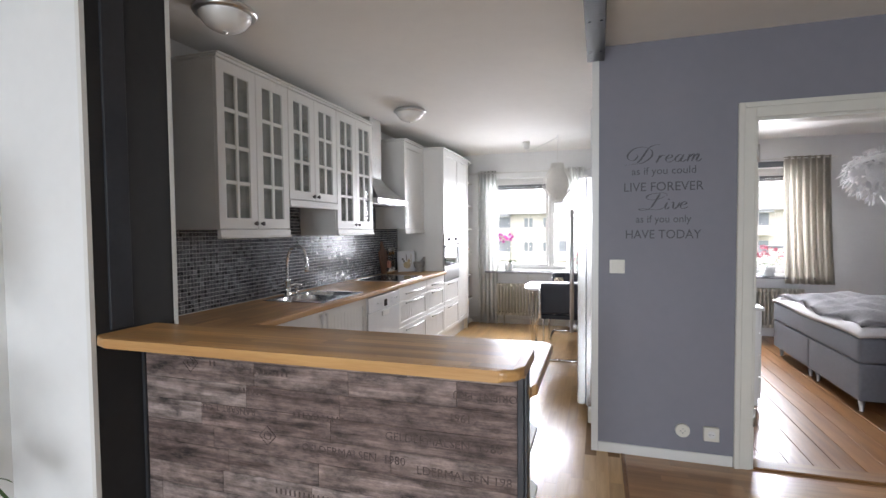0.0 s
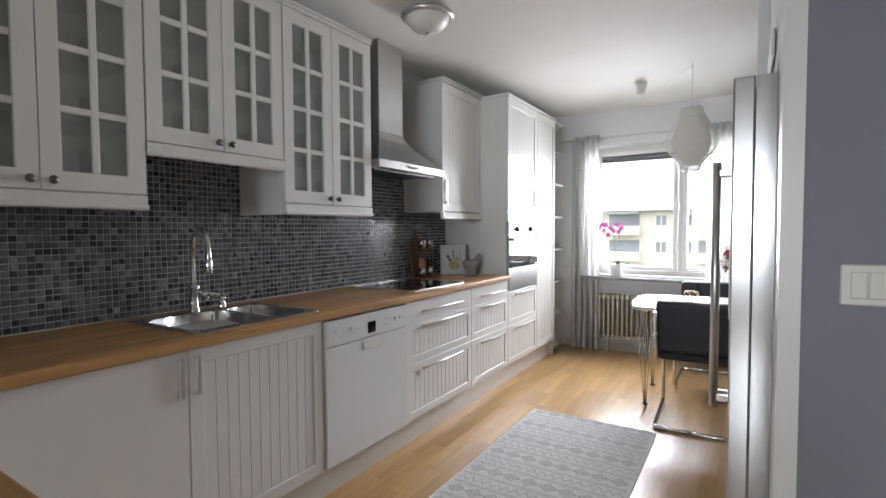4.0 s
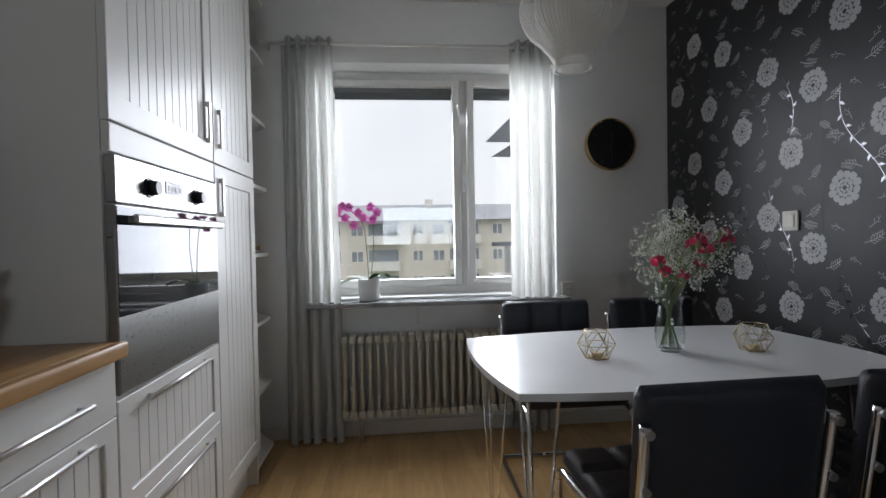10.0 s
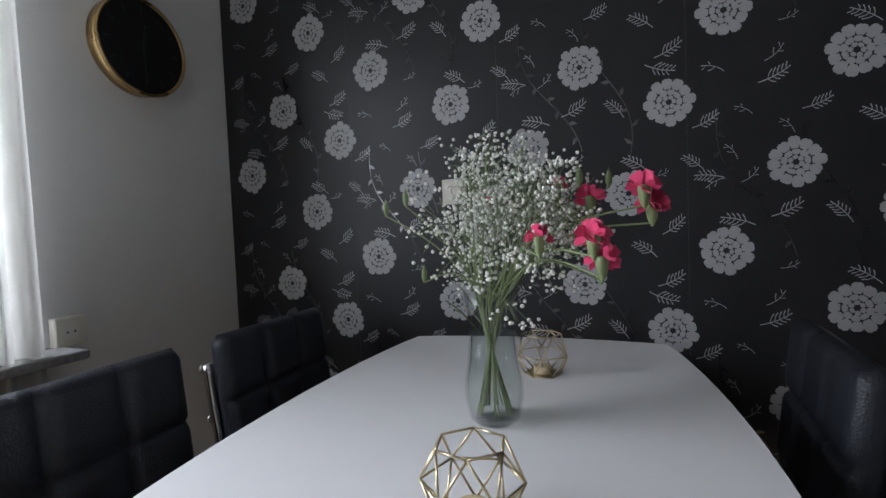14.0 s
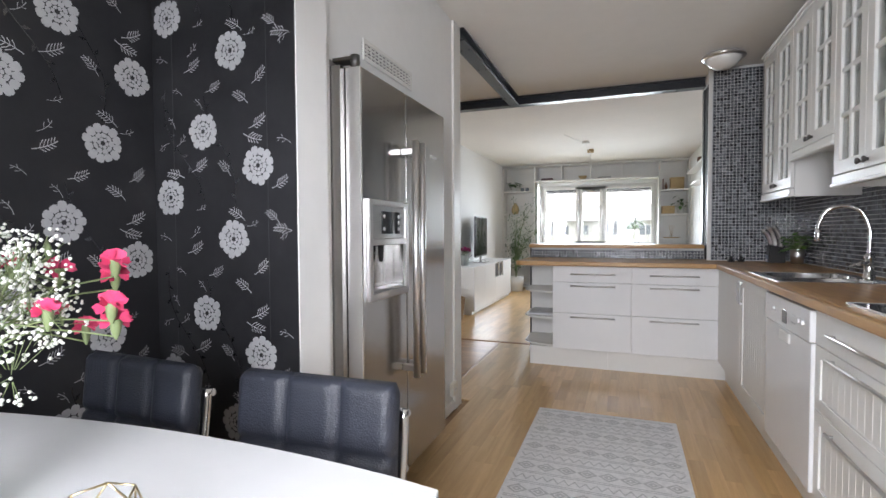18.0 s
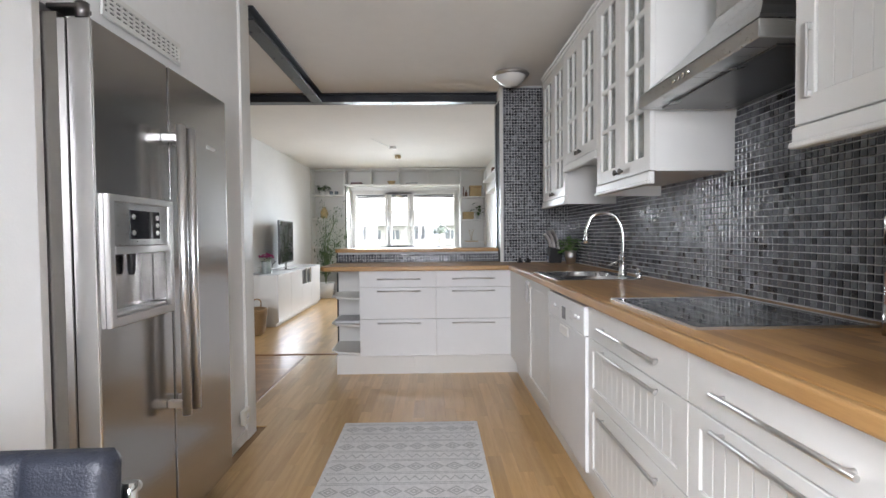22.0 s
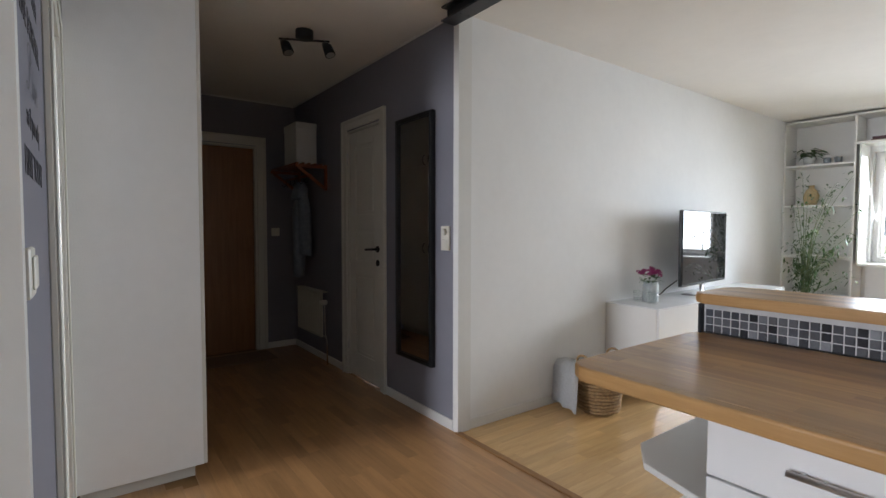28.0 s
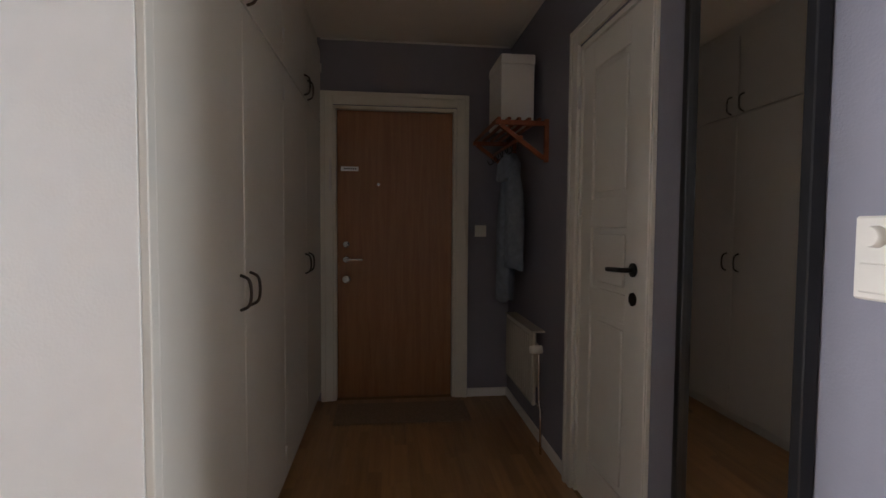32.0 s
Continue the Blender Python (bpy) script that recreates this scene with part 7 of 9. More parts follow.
def leafy(name, x, y, z, pot_r, pot_h, n, size, spread, height, label, leaf=LEAF, pot=None, width=0.45, seed=3, trunk=0.0):
    """A potted plant: pot, stems and many separate leaves."""
    rnd = random.Random(seed)
    c = thing(name, (x, y, z), label, "plant")
    part("pot", lathe(bmesh.new(), [(0, 0), (pot_r * 0.8, 0), (pot_r, pot_h), (pot_r * 0.93, pot_h), (pot_r * 0.88, pot_h * 0.85), (0, pot_h * 0.83)], x, y, z, 24), pot or CERAMIC, c)
    bl, bs = bmesh.new(), bmesh.new()
    zt = z + pot_h * 0.83
    if trunk:
        tube(bs, smooth([(x, y, zt), (x + 0.01, y, zt + trunk * 0.5), (x - 0.005, y, zt + trunk)], 4), 0.006, 8)
    for k in range(n):
        a, r = rnd.uniform(0, 6.283), spread * math.sqrt(rnd.random())
        h = zt + trunk + height * rnd.uniform(0.15, 1.0) * (1 - 0.35 * (r / spread) ** 2)
        p = Vector((x + r * math.cos(a), y + r * math.sin(a), h))
        if k % 3 == 0:
            tube(bs, smooth([(x, y, zt + trunk * 0.9), (x + r * 0.35 * math.cos(a), y + r * 0.35 * math.sin(a), zt + trunk + (h - zt - trunk) * 0.6), tuple(p)], 3), 0.0022, 5, False)
        leaf_blade(bl, p, (math.cos(a) + rnd.gauss(0, 0.5), math.sin(a) + rnd.gauss(0, 0.5), rnd.uniform(-0.3, 0.7)), size * rnd.uniform(0.7, 1.2), size * width, 0.45, 4)
    tagged(part("stalk", bs, STEM, c), kind="stuff")
    tagged(part("foliage", bl, leaf, c), kind="stuff")
    return c


leafy("potted_plant", 1.30, -3.60, 1.962, 0.06, 0.10, 34, 0.10, 0.11, 0.13, "small leafy plant in a white pot on the shelf", seed=4)
for x in (1.12, 1.02):
    solid("shelf_candle", lathe(bmesh.new(), [(0, 0), (0.035, 0), (0.036, 0.07), (0.032, 0.072), (0.030, 0.06), (0, 0.058)], x, -3.57, 1.963, 18), mk("blue_grey_glass", (0.24, 0.27, 0.30), 0.2), "small grey candle jar on the shelf", "candle", "candle jars on the shelf")
solid("stone_vase", lathe(bmesh.new(), [(0, 0), (0.05, 0), (0.075, 0.06), (0.078, 0.11), (0.055, 0.17), (0.028, 0.20), (0.030, 0.23), (0.026, 0.23), (0, 0.19)], 1.27, -3.60, 1.503, 24), STRAW, "beige rounded vase on the shelf", "vase")
for k, (dz, w) in enumerate(((0, 0.24), (0.026, 0.22))):
    solid("shelf_book", box(0.62 - w / 2, -3.70, 2.1605 + dz, 0.62 + w / 2, -3.54, 2.184 + dz, bev=0.002), mk("plum_cover" if k else "brown_cover", (0.12, 0.05, 0.06) if k else (0.20, 0.13, 0.11), 0.5), "book lying flat above the window", "book", "books above the window")
solid("shelf_ornament", box(0.24, -3.62, 2.1605, 0.28, -3.58, 2.19, bev=0.004), TRIM, "tiny pale ornament above the window", "ornament")
solid("wooden_bowl", lathe(bmesh.new(), [(0, 0), (0.045, 0), (0.085, 0.07), (0.08, 0.072), (0.04, 0.01), (0, 0.008)], -0.07, -3.60, 2.1605, 24), STRAW, "small pale wooden bowl above the window", "bowl")
solid("shelf_tray", box(-0.60, -3.68, 2.1605, -0.36, -3.54, 2.20, bev=0.01, seg=2), PRINT, "glass dish above the window", "dish")
c = thing("lidded_basket", (-1.70, -3.62, 1.913), "pale straw basket with a lid on the shelf", "basket")
part("body", box(-1.86, -3.74, 1.9125, -1.63, -3.52, 2.09, bev=0.02, seg=3), STRAW, c)
part("lid", box(-1.865, -3.745, 2.0905, -1.625, -3.515, 2.13, bev=0.012, seg=2), STRAW, c)
solid("small_bottle", lathe(bmesh.new(), [(0, 0), (0.025, 0), (0.027, 0.08), (0.010, 0.10), (0.010, 0.13), (0, 0.131)], -1.56, -3.58, 1.913, 14), WALNUT, "small dark bottle on the shelf", "bottle")
solid("picture_stand", box(-1.515, -3.60, 1.9125, -1.50, -3.52, 2.11, bev=0.002), WALNUT, "narrow dark frame standing on the shelf", "frame")
solid("straw_box", box(-1.71, -3.72, 1.4625, -1.49, -3.54, 1.61, bev=0.015, seg=2), STRAW, "woven straw box on the shelf", "basket")
leafy("rubber_plant", -1.81, -3.60, 1.4625, 0.06, 0.11, 16, 0.13, 0.10, 0.26, "rubber plant in a white pot on the shelf", seed=8)
c = thing("scent_diffuser", (-1.66, -3.6, 1.013), "small reed diffuser on a dish", "diffuser")
part("dish", lathe(bmesh.new(), [(0, 0), (0.12, 0), (0.15, 0.018), (0.14, 0.018), (0, 0.006)], -1.66, -3.60, 1.0125, 24), STRAW, c)
part("bottle", lathe(bmesh.new(), [(0, 0.008), (0.035, 0.008), (0.036, 0.06), (0.012, 0.08), (0.012, 0.10), (0, 0.1)], -1.66, -3.60, 1.0125, 16), VASE_GLASS, c)
bm = bmesh.new()
for a in range(5):
    tube(bm, [(-1.66, -3.60, 1.03), (-1.66 + 0.05 * math.cos(a * 1.4), -3.60 + 0.03 * math.sin(a * 1.4), 1.26)], 0.0018, 5)
part("reed", bm, STRAW, c)
leafy("potted_tree", -1.02, -3.62, 0.8605, 0.065, 0.09, 90, 0.09, 0.14, 0.20, "little round-headed tree in a white pot on the sill", seed=12, trunk=0.24)

# tall leafy plant by the window
c = thing("olive_tree", (1.10, -3.0, 0), "tall airy green plant in a white floor pot", "plant")
part("pot", lathe(bmesh.new(), [(0, 0), (0.13, 0), (0.16, 0.28), (0.148, 0.28), (0.14, 0.24), (0, 0.235)], 1.12, -2.95, 0, 28), CERAMIC, c)
rnd = random.Random(17)
bs, bl, bl2 = bmesh.new(), bmesh.new(), bmesh.new()
for k in range(22):
    a, sp = rnd.uniform(0, 6.283), rnd.uniform(0.05, 0.42)
    h = rnd.uniform(0.9, 1.95) - sp * 0.4
    tip = Vector((1.12 + sp * math.cos(a) * (0.8 if math.cos(a) > 0 else 1.1), -2.95 + sp * math.sin(a) * 0.7, h))
    tip.x = min(tip.x, 1.44)
    ln = smooth([(1.12, -2.95, 0.235), (1.12 + 0.25 * (tip.x - 1.12), -2.95 + 0.25 * (tip.y + 2.95), 0.25 + (h - 0.25) * 0.6), tuple(tip)], 5)
    tube(bs, ln, 0.004, 5, False, [0.006 - 0.0045 * i / (len(ln) - 1) for i in range(len(ln))])
    for i, q in enumerate(ln[3:]):
        for e in range(9 if q.z < 1.15 else 5):
            p = q + Vector((rnd.gauss(0, 0.04), rnd.gauss(0, 0.04), rnd.gauss(0, 0.04)))
            p.x = min(p.x, 1.42)
            leaf_blade(bl if rnd.random() < 0.75 else bl2, p, (rnd.gauss(0, 1), rnd.gauss(0, 1), rnd.gauss(0, 0.6)), rnd.uniform(0.035, 0.065), 0.018, 0.3, 3)
tagged(part("branches", bs, STEM, c), kind="stuff")
tagged(part("foliage", bl, LEAF, c), kind="stuff")
tagged(part("pale_leaves", bl2, mk("grey_green_leaf", (0.19, 0.25, 0.17), 0.5, var=0.2, rand=0.2, island=True), c), kind="stuff")

# TV bench
c = thing("tv_bench", (1.29, -1.0, 0), "long low glossy white media bench along the wall", "tv bench")
BX0, BY0, BY1, BZ = 1.072, -2.30, -0.03, 0.655
part("body", box(BX0 + 0.02, BY0, 0.045, 1.506, BY1, BZ), CABINET, c)
part("plinth", box(BX0 + 0.04, BY0 + 0.01, 0.0, 1.50, BY1 - 0.01, 0.044), CABINET, c)
part("glass_top", box(BX0, BY0, BZ + 0.001, 1.506, BY1, BZ + 0.009, bev=0.001), TABLE_WHITE, c)
for y0, y1 in ((-0.60, -0.032), (-1.17, -0.604)):
    part("door", box(BX0, y0, 0.047, BX0 + 0.019, y1, BZ - 0.001, bev=0.002), CABINET_GLOSS, c)
part("door", box(BX0, -1.70, 0.047, BX0 + 0.019, -1.174, 0.42, bev=0.002), CABINET_GLOSS, c)
part("door", box(BX0, -2.298, 0.047, BX0 + 0.019, -1.704, BZ - 0.001, bev=0.002), CABINET_GLOSS, c)
# no real recess: a flat dark sheet gives the niche its shade
part("open_niche", box(BX0 + 0.0185, -1.695, 0.425, BX0 + 0.0195, -1.18, BZ - 0.02), PRINT_DARK, c, "dark sheet painted as the shade in an open niche")
part("niche_divider", box(BX0, -1.445, 0.424, BX0 + 0.0183, -1.43, BZ - 0.001), CABINET, c)

c = thing("television", (1.3, -1.1, 0.665), "flat television on a steel foot", "television")
M = Matrix.Translation((1.29, -1.12, 0.665)) @ pose(0, 0, 0, 0, 0, 6)
for nm, b, m in (("housing", box(-0.012, -0.50, 0.10, 0.018, 0.50, 0.715, bev=0.006), BLACK_PLASTIC), ("screen", box(-0.0145, -0.488, 0.115, -0.0125, 0.488, 0.703), OVEN_GLASS), ("foot", box(-0.11, -0.22, 0.0, 0.10, 0.22, 0.012, bev=0.004), STEEL), ("neck", box(0.0, -0.04, 0.012, 0.02, 0.04, 0.12, bev=0.003), STEEL), ("bezel_edge", box(-0.014, -0.503, 0.094, 0.016, 0.503, 0.0995), STEEL)):
    bmesh.ops.transform(b, matrix=M, verts=b.verts)
    part(nm, b, m, c)
part("cable", tube(bmesh.new(), smooth([(1.33, -0.75, 0.80), (1.36, -0.64, 0.74), (1.40, -0.62, 0.69), (1.46, -0.64, 0.67)], 5), 0.005, 6), BLACK_PLASTIC, c)

c = thing("flower_pot", (1.31, -0.32, 0.664), "magenta flowers in a glass pot on the media bench", "plant")
part("pot", lathe(bmesh.new(), [(0, 0), (0.058, 0), (0.06, 0.01), (0.06, 0.125), (0.052, 0.14), (0.055, 0.155), (0.048, 0.155), (0.052, 0.12), (0.05, 0.02), (0, 0.018)], 1.31, -0.32, 0.6645, 24), mk("ribbed_pale_glass", (0.62, 0.66, 0.65), 0.15, trans=0.3), c)
part("soil", lathe(bmesh.new(), [(0, 0.10), (0.047, 0.10), (0.047, 0.13), (0, 0.135)], 1.31, -0.32, 0.6645, 16), STEM, c)
rnd = random.Random(23)
bl, bf2 = bmesh.new(), bmesh.new()
for k in range(60):
    a, r = rnd.uniform(0, 6.283), 0.10 * math.sqrt(rnd.random())
    leaf_blade(bl, (1.31 + r * 0.6 * math.cos(a), -0.32 + r * 0.6 * math.sin(a), 0.665 + rnd.uniform(0.14, 0.22)), (math.cos(a), math.sin(a), rnd.uniform(0.1, 1)), 0.05, 0.02, 0.3, 3)
for k in range(26):
    a, r = rnd.uniform(0, 6.283), 0.105 * math.sqrt(rnd.random())
    p = Vector((1.31 + r * math.cos(a), -0.32 + r * math.sin(a), 0.665 + 0.255 - r * 0.35 + rnd.uniform(-0.012, 0.012)))
    for e in range(3):
        star(bf2, p + Vector((0, 0, 0.004 * e)), 0.018 - 0.004 * e, 8)
tagged(part("foliage", bl, LEAF, c), kind="stuff")
tagged(part("blossom", bf2, mk("magenta_petal", (0.36, 0.03, 0.16), 0.6, var=0.2, rand=0.2, island=True), c), kind="stuff")
for dx, dy in ((-0.03, 0.08), (0.05, 0.10)):
    c = thing("candle_glass", (1.29 + dx, -0.25, 0.664), "clear glass candle holder on the media bench", "candle holder", "glass candle holders")
    g = part("body", lathe(bmesh.new(), [(0, 0), (0.04, 0), (0.042, 0.09), (0.038, 0.09), (0.036, 0.012), (0, 0.010)], 1.29 + dx * 1.4, -0.25 + dy * 0.1, 0.6645, 20), VASE_GLASS, c)

# basket with a towel
c = thing("wicker_basket", (1.24, 0.42, 0), "woven seagrass basket with two handles", "basket")
bx_, by_ = 1.24, 0.42
part("body", lathe(bmesh.new(), [(0, 0.002), (0.115, 0.002), (0.13, 0.02), (0.165, 0.30), (0.158, 0.305), (0.15, 0.28), (0.12, 0.03), (0, 0.02)], bx_, by_, 0, 36), BASKETRY, c)
for j in range(13):
    r, z = 0.128 + 0.0028 * j, 0.022 + 0.0225 * j
    bm = bmesh.new()
    n = 44
    tube(bm, [((bx_ + (r + 0.004 + 0.004 * ((k + j) % 2)) * math.cos(2 * math.pi * k / n)), by_ + (r + 0.004 + 0.004 * ((k + j) % 2)) * math.sin(2 * math.pi * k / n), z + 0.003 * math.sin(k * 2.1)) for k in range(n + 1)], 0.0095, 6)
    part("weave_row", bm, BASKETRY, c)
for s in (-1, 1):
    part("handle", tube(bmesh.new(), smooth([(bx_ - 0.05, by_ + s * 0.150, 0.29), (bx_ - 0.045, by_ + s * 0.165, 0.37), (bx_, by_ + s * 0.168, 0.395), (bx_ + 0.045, by_ + s * 0.165, 0.37), (bx_ + 0.05, by_ + s * 0.150, 0.29)], 5), 0.008, 8), BASKETRY, c)
bm = bmesh.new()
rows = []
prof = [(-0.03, 0.22), (-0.06, 0.30), (-0.105, 0.335), (-0.165, 0.335), (-0.198, 0.29), (-0.20, 0.20), (-0.205, 0.11), (-0.21, 0.03)]
for i, (d, z) in enumerate(prof):
    row = []
    for k in range(15):
        u = -1 + 2 * k / 14
        fold = 0.012 * math.sin(u * 7 + i * 0.2) * min(1, i / 3)
        w = 0.150 + 0.012 * i / 7
        row.append(bm.verts.new((bx_ + 0.055 - (d - fold) * 0.28 + u * w * 0.88, by_ + 0.012 - (d - fold) * 0.95 - u * w * 0.30, z - 0.012 * abs(u) * (1 if i < 5 else -0.3))))
    rows.append(row)
for p, q in zip(rows, rows[1:]):
    for k in range(14):
        f = bm.faces.new((p[k], p[k + 1], q[k + 1], q[k]))
        f.smooth = True
bmesh.ops.solidify(bm, geom=bm.faces[:], thickness=0.012)
for f in bm.faces:
    f.smooth = True
solid("towel", bm, LINEN, "pale grey towel hanging over the basket", "towel")

# ceiling lamp on a rail, wire pendant, wall shelves, lamp and palm
c = thing("ceiling_spot", (-0.30, -1.23, CZ), "white ceiling cup with a slanting cable", "lamp")
part("cup", lathe(bmesh.new(), [(0.05, 0), (0.052, -0.03), (0.045, -0.035), (0, -0.036)], -0.30, -1.23, CZ - 0.001, 20), TRIM, c)
part("cable", tube(bmesh.new(), smooth([(-0.30, -1.23, CZ - 0.034), (-0.18, -0.9, CZ - 0.02), (-0.06, -0.58, CZ - 0.004)], 4), 0.004, 6), TRIM, c)
part("cable", tube(bmesh.new(), smooth([(-0.30, -1.23, CZ - 0.034), (-0.31, -1.6, CZ - 0.06), (-0.318, -1.98, CZ - 0.045)], 4), 0.004, 6), TRIM, c)
c = thing("wire_pendant", (-0.318, -2.0, 1.45), "open wire pendant lamp with a bare bulb", "lamp")
part("cup", lathe(bmesh.new(), [(0.05, 0), (0.05, -0.05), (0, -0.052)], -0.318, -2.0, CZ - 0.001, 18), STRAW, c)
part("cord", tube(bmesh.new(), [(-0.318, -2.0, CZ - 0.05), (-0.318, -2.0, 1.86)], 0.003, 6), TRIM, c)
bm = bmesh.new()
for k in range(10):
    a = math.pi * 2 * k / 10
    tube(bm, smooth([(-0.318 + 0.03 * math.cos(a), -2.0 + 0.03 * math.sin(a), 1.82), (-0.318 + 0.19 * math.cos(a + 0.2), -2.0 + 0.19 * math.sin(a + 0.2), 1.64), (-0.318 + 0.10 * math.cos(a + 0.4), -2.0 + 0.10 * math.sin(a + 0.4), 1.49)], 5), 0.0018, 5)
for r, z in ((0.03, 1.82), (0.10, 1.49)):
    tube(bm, [(-0.318 + r * math.cos(2 * math.pi * k / 24), -2.0 + r * math.sin(2 * math.pi * k / 24), z) for k in range(25)], 0.002, 5)
tagged(part("wire_cage", bm, WIRE, c), kind="stuff")
part("bulb", lathe(bmesh.new(), [(0, -0.10), (0.03, -0.075), (0.032, -0.05), (0.015, -0.01), (0.015, 0.03), (0, 0.04)], -0.318, -2.0, 1.82, 16), VASE_GLASS, c)
for (y0, y1, z) in ((-2.8, -0.3, 2.10), (-2.3, -0.9, 1.86)):
    solid("wall_shelf", box(-1.948, y0, z, -1.81, y1, z + 0.025, bev=0.003), TRIM, "white floating wall shelf", "shelf", "floating shelves")
solid("shelf_ornament", box(-1.93, -1.65, 2.1255, -1.83, -1.56, 2.22, bev=0.02, seg=2), WALNUT, "dark ornament on the wall shelf", "ornament")
c = thing("floor_lamp", (-1.77, 0.42, 0), "floor lamp with a pale conical shade", "lamp")
part("base", lathe(bmesh.new(), [(0, 0), (0.13, 0), (0.13, 0.015), (0.01, 0.03), (0, 0.03)], -1.77, 0.42, 0, 24), STEEL, c)
part("pole", tube(bmesh.new(), [(-1.77, 0.42, 0.03), (-1.77, 0.42, 1.36)], 0.009, 10), STEEL, c)
part("shade", lathe(bmesh.new(), [(0.16, 1.26), (0.10, 1.64), (0.097, 1.64), (0.157, 1.26)], -1.77, 0.42, 0, 32), LINEN, c)

c = thing("palm", (-1.76, 0.88, 0), "green palm in a dark floor pot", "plant")
part("pot", lathe(bmesh.new(), [(0, 0), (0.12, 0), (0.15, 0.25), (0.138, 0.25), (0.13, 0.2), (0, 0.2)], -1.76, 0.88, 0, 24), mk("dark_pot", (0.05, 0.05, 0.05), 0.5), c)
rnd = random.Random(31)
bs, bl = bmesh.new(), bmesh.new()
for k in range(11):
    a = 2 * math.pi * k / 11 + rnd.uniform(-0.2, 0.2)
    ln, h = rnd.uniform(0.18, 0.34), rnd.uniform(0.55, 0.98)
    tip = Vector((min(-1.0, max(-1.9, -1.76 + ln * math.cos(a))), min(1.25, 0.88 + ln * math.sin(a)), h))
    mid = Vector((-1.76 + 0.25 * (tip.x + 1.76), 0.88 + 0.25 * (tip.y - 0.88), h + 0.03))
    pts = smooth([(-1.76, 0.88, 0.2), tuple(mid), tuple(tip)], 7)
    tube(bs, pts, 0.003, 5, False)
    for i in range(5, len(pts) - 1):
        d = (pts[i + 1] - pts[i]).normalized()
        sd = d.cross(Vector((0, 0, 1))).normalized()
        for s in (-1, 1):
            v = d * 0.7 + sd * s
            q = pts[i] + v * 0.12
            if q.x > -1.93 and q.y < 1.36:
                leaf_blade(bl, pts[i], v, 0.12, 0.011, 0.4, 4)
tagged(part("stalk", bs, STEM, c), kind="stuff")
tagged(part("foliage", bl, LEAF, c), kind="stuff")
SOFA = mk("light_grey_sofa_cloth", (0.42, 0.42, 0.43), 0.95, var=0.08, scale=50, bump=0.4, bscale=400)

c = thing("sofa", (-1.5, -1.9, 0), "pale grey cloth sofa behind the bar", "sofa")
part("base", box(-1.94, -2.85, 0.06, -1.02, -0.95, 0.40, bev=0.03, seg=2), SOFA, c)
part("backrest", box(-1.94, -2.85, 0.401, -1.70, -0.95, 0.86, bev=0.06, seg=3), SOFA, c)
for y0, y1 in ((-2.62, -1.92), (-1.90, -1.18)):
    part("seat_cushion", box(-1.695, y0, 0.401, -1.01, y1, 0.52, bev=0.04, seg=3), SOFA, c)
for y0, y1 in ((-2.85, -2.64), (-1.16, -0.95)):
    part("armrest", box(-1.695, y0, 0.401, -1.02, y1, 0.64, bev=0.05, seg=3), SOFA, c)


# ---- hall ----
def architrave(name, face, plane, u0, u1, z1, w, label, thick=0.018, depth=0.125, inner=None):
    """A door casing with a stepped moulding and a lining through the wall."""
    c = thing(name, fp(face, plane, (u0 + u1) / 2, 0, 0), label, "door frame", kind="structure")
    bm = bmesh.new()
    for a, b in ((u0, u0 + w), (u1 - w, u1)):
        fb(bm, face, plane, a, b, 0.0, z1, 0.0005, thick, 0.003)
    fb(bm, face, plane, u0 + w, u1 - w, z1 - w, z1, 0.0005, thick - 0.0003, 0.003)
    part("casing", bm, CREAM, c)
    bm = bmesh.new()
    for a, b in ((u0, u0 + w * 0.35), (u1 - w * 0.35, u1)):
        fb(bm, face, plane, a, b, 0.0, z1, thick + 0.0002, thick + 0.008, 0.003)
    fb(bm, face, plane, u0 + w * 0.35, u1 - w * 0.35, z1 - w * 0.35, z1, thick + 0.0002, thick + 0.0078, 0.003)
    part("moulding", bm, CREAM, c)
    i0, i1, iz = inner
    bm = bmesh.new()
    fb(bm, face, plane, i0, i0 + 0.02, 0.0, iz, -depth, 0.0004)
    fb(bm, face, plane, i1 - 0.02, i1, 0.0, iz, -depth, 0.0004)
    fb(bm, face, plane, i0 + 0.02, i1 - 0.02, iz - 0.02, iz, -depth, 0.0004)
    part("lining", bm, CREAM, c)
    bm = bmesh.new()
    for a, b in ((i0 + 0.02, i0 + 0.026), (i1 - 0.026, i1 - 0.02)):
        fb(bm, face, plane, a, b, 0.0, iz - 0.02, -0.11, -0.07, 0.002)
    part("stop", bm, CREAM, c)
    return c


c = architrave("door_frame_bedroom", "-y", GY, 0.946, 1.853, 2.081, 0.085, "cream painted casing of the open bedroom doorway", inner=(BD[0], BD[1], BD[3]))
part("strike_plate", box(1.8015, 3.318, 0.965, 1.8029, 3.334, 1.005), DARK_NICKEL, c)
bm = bmesh.new()
for z in (0.25, 1.75):
    tube(bm, [(1.050, GY + 0.002, z), (1.050, GY + 0.002, z + 0.10)], 0.008, 8)
part("hinge", bm, SATIN, c)
architrave("door_frame_hall", "+y", 1.425, 2.352, 3.080, 2.115, 0.078, "cream painted casing of the hall door", inner=(HD[0], HD[1], HD[3]))
architrave("door_frame_entrance", "-x", 4.27, 1.725, 2.742, 2.13, 0.085, "cream painted casing of the entrance door", inner=(ED[0], ED[1], ED[3]))

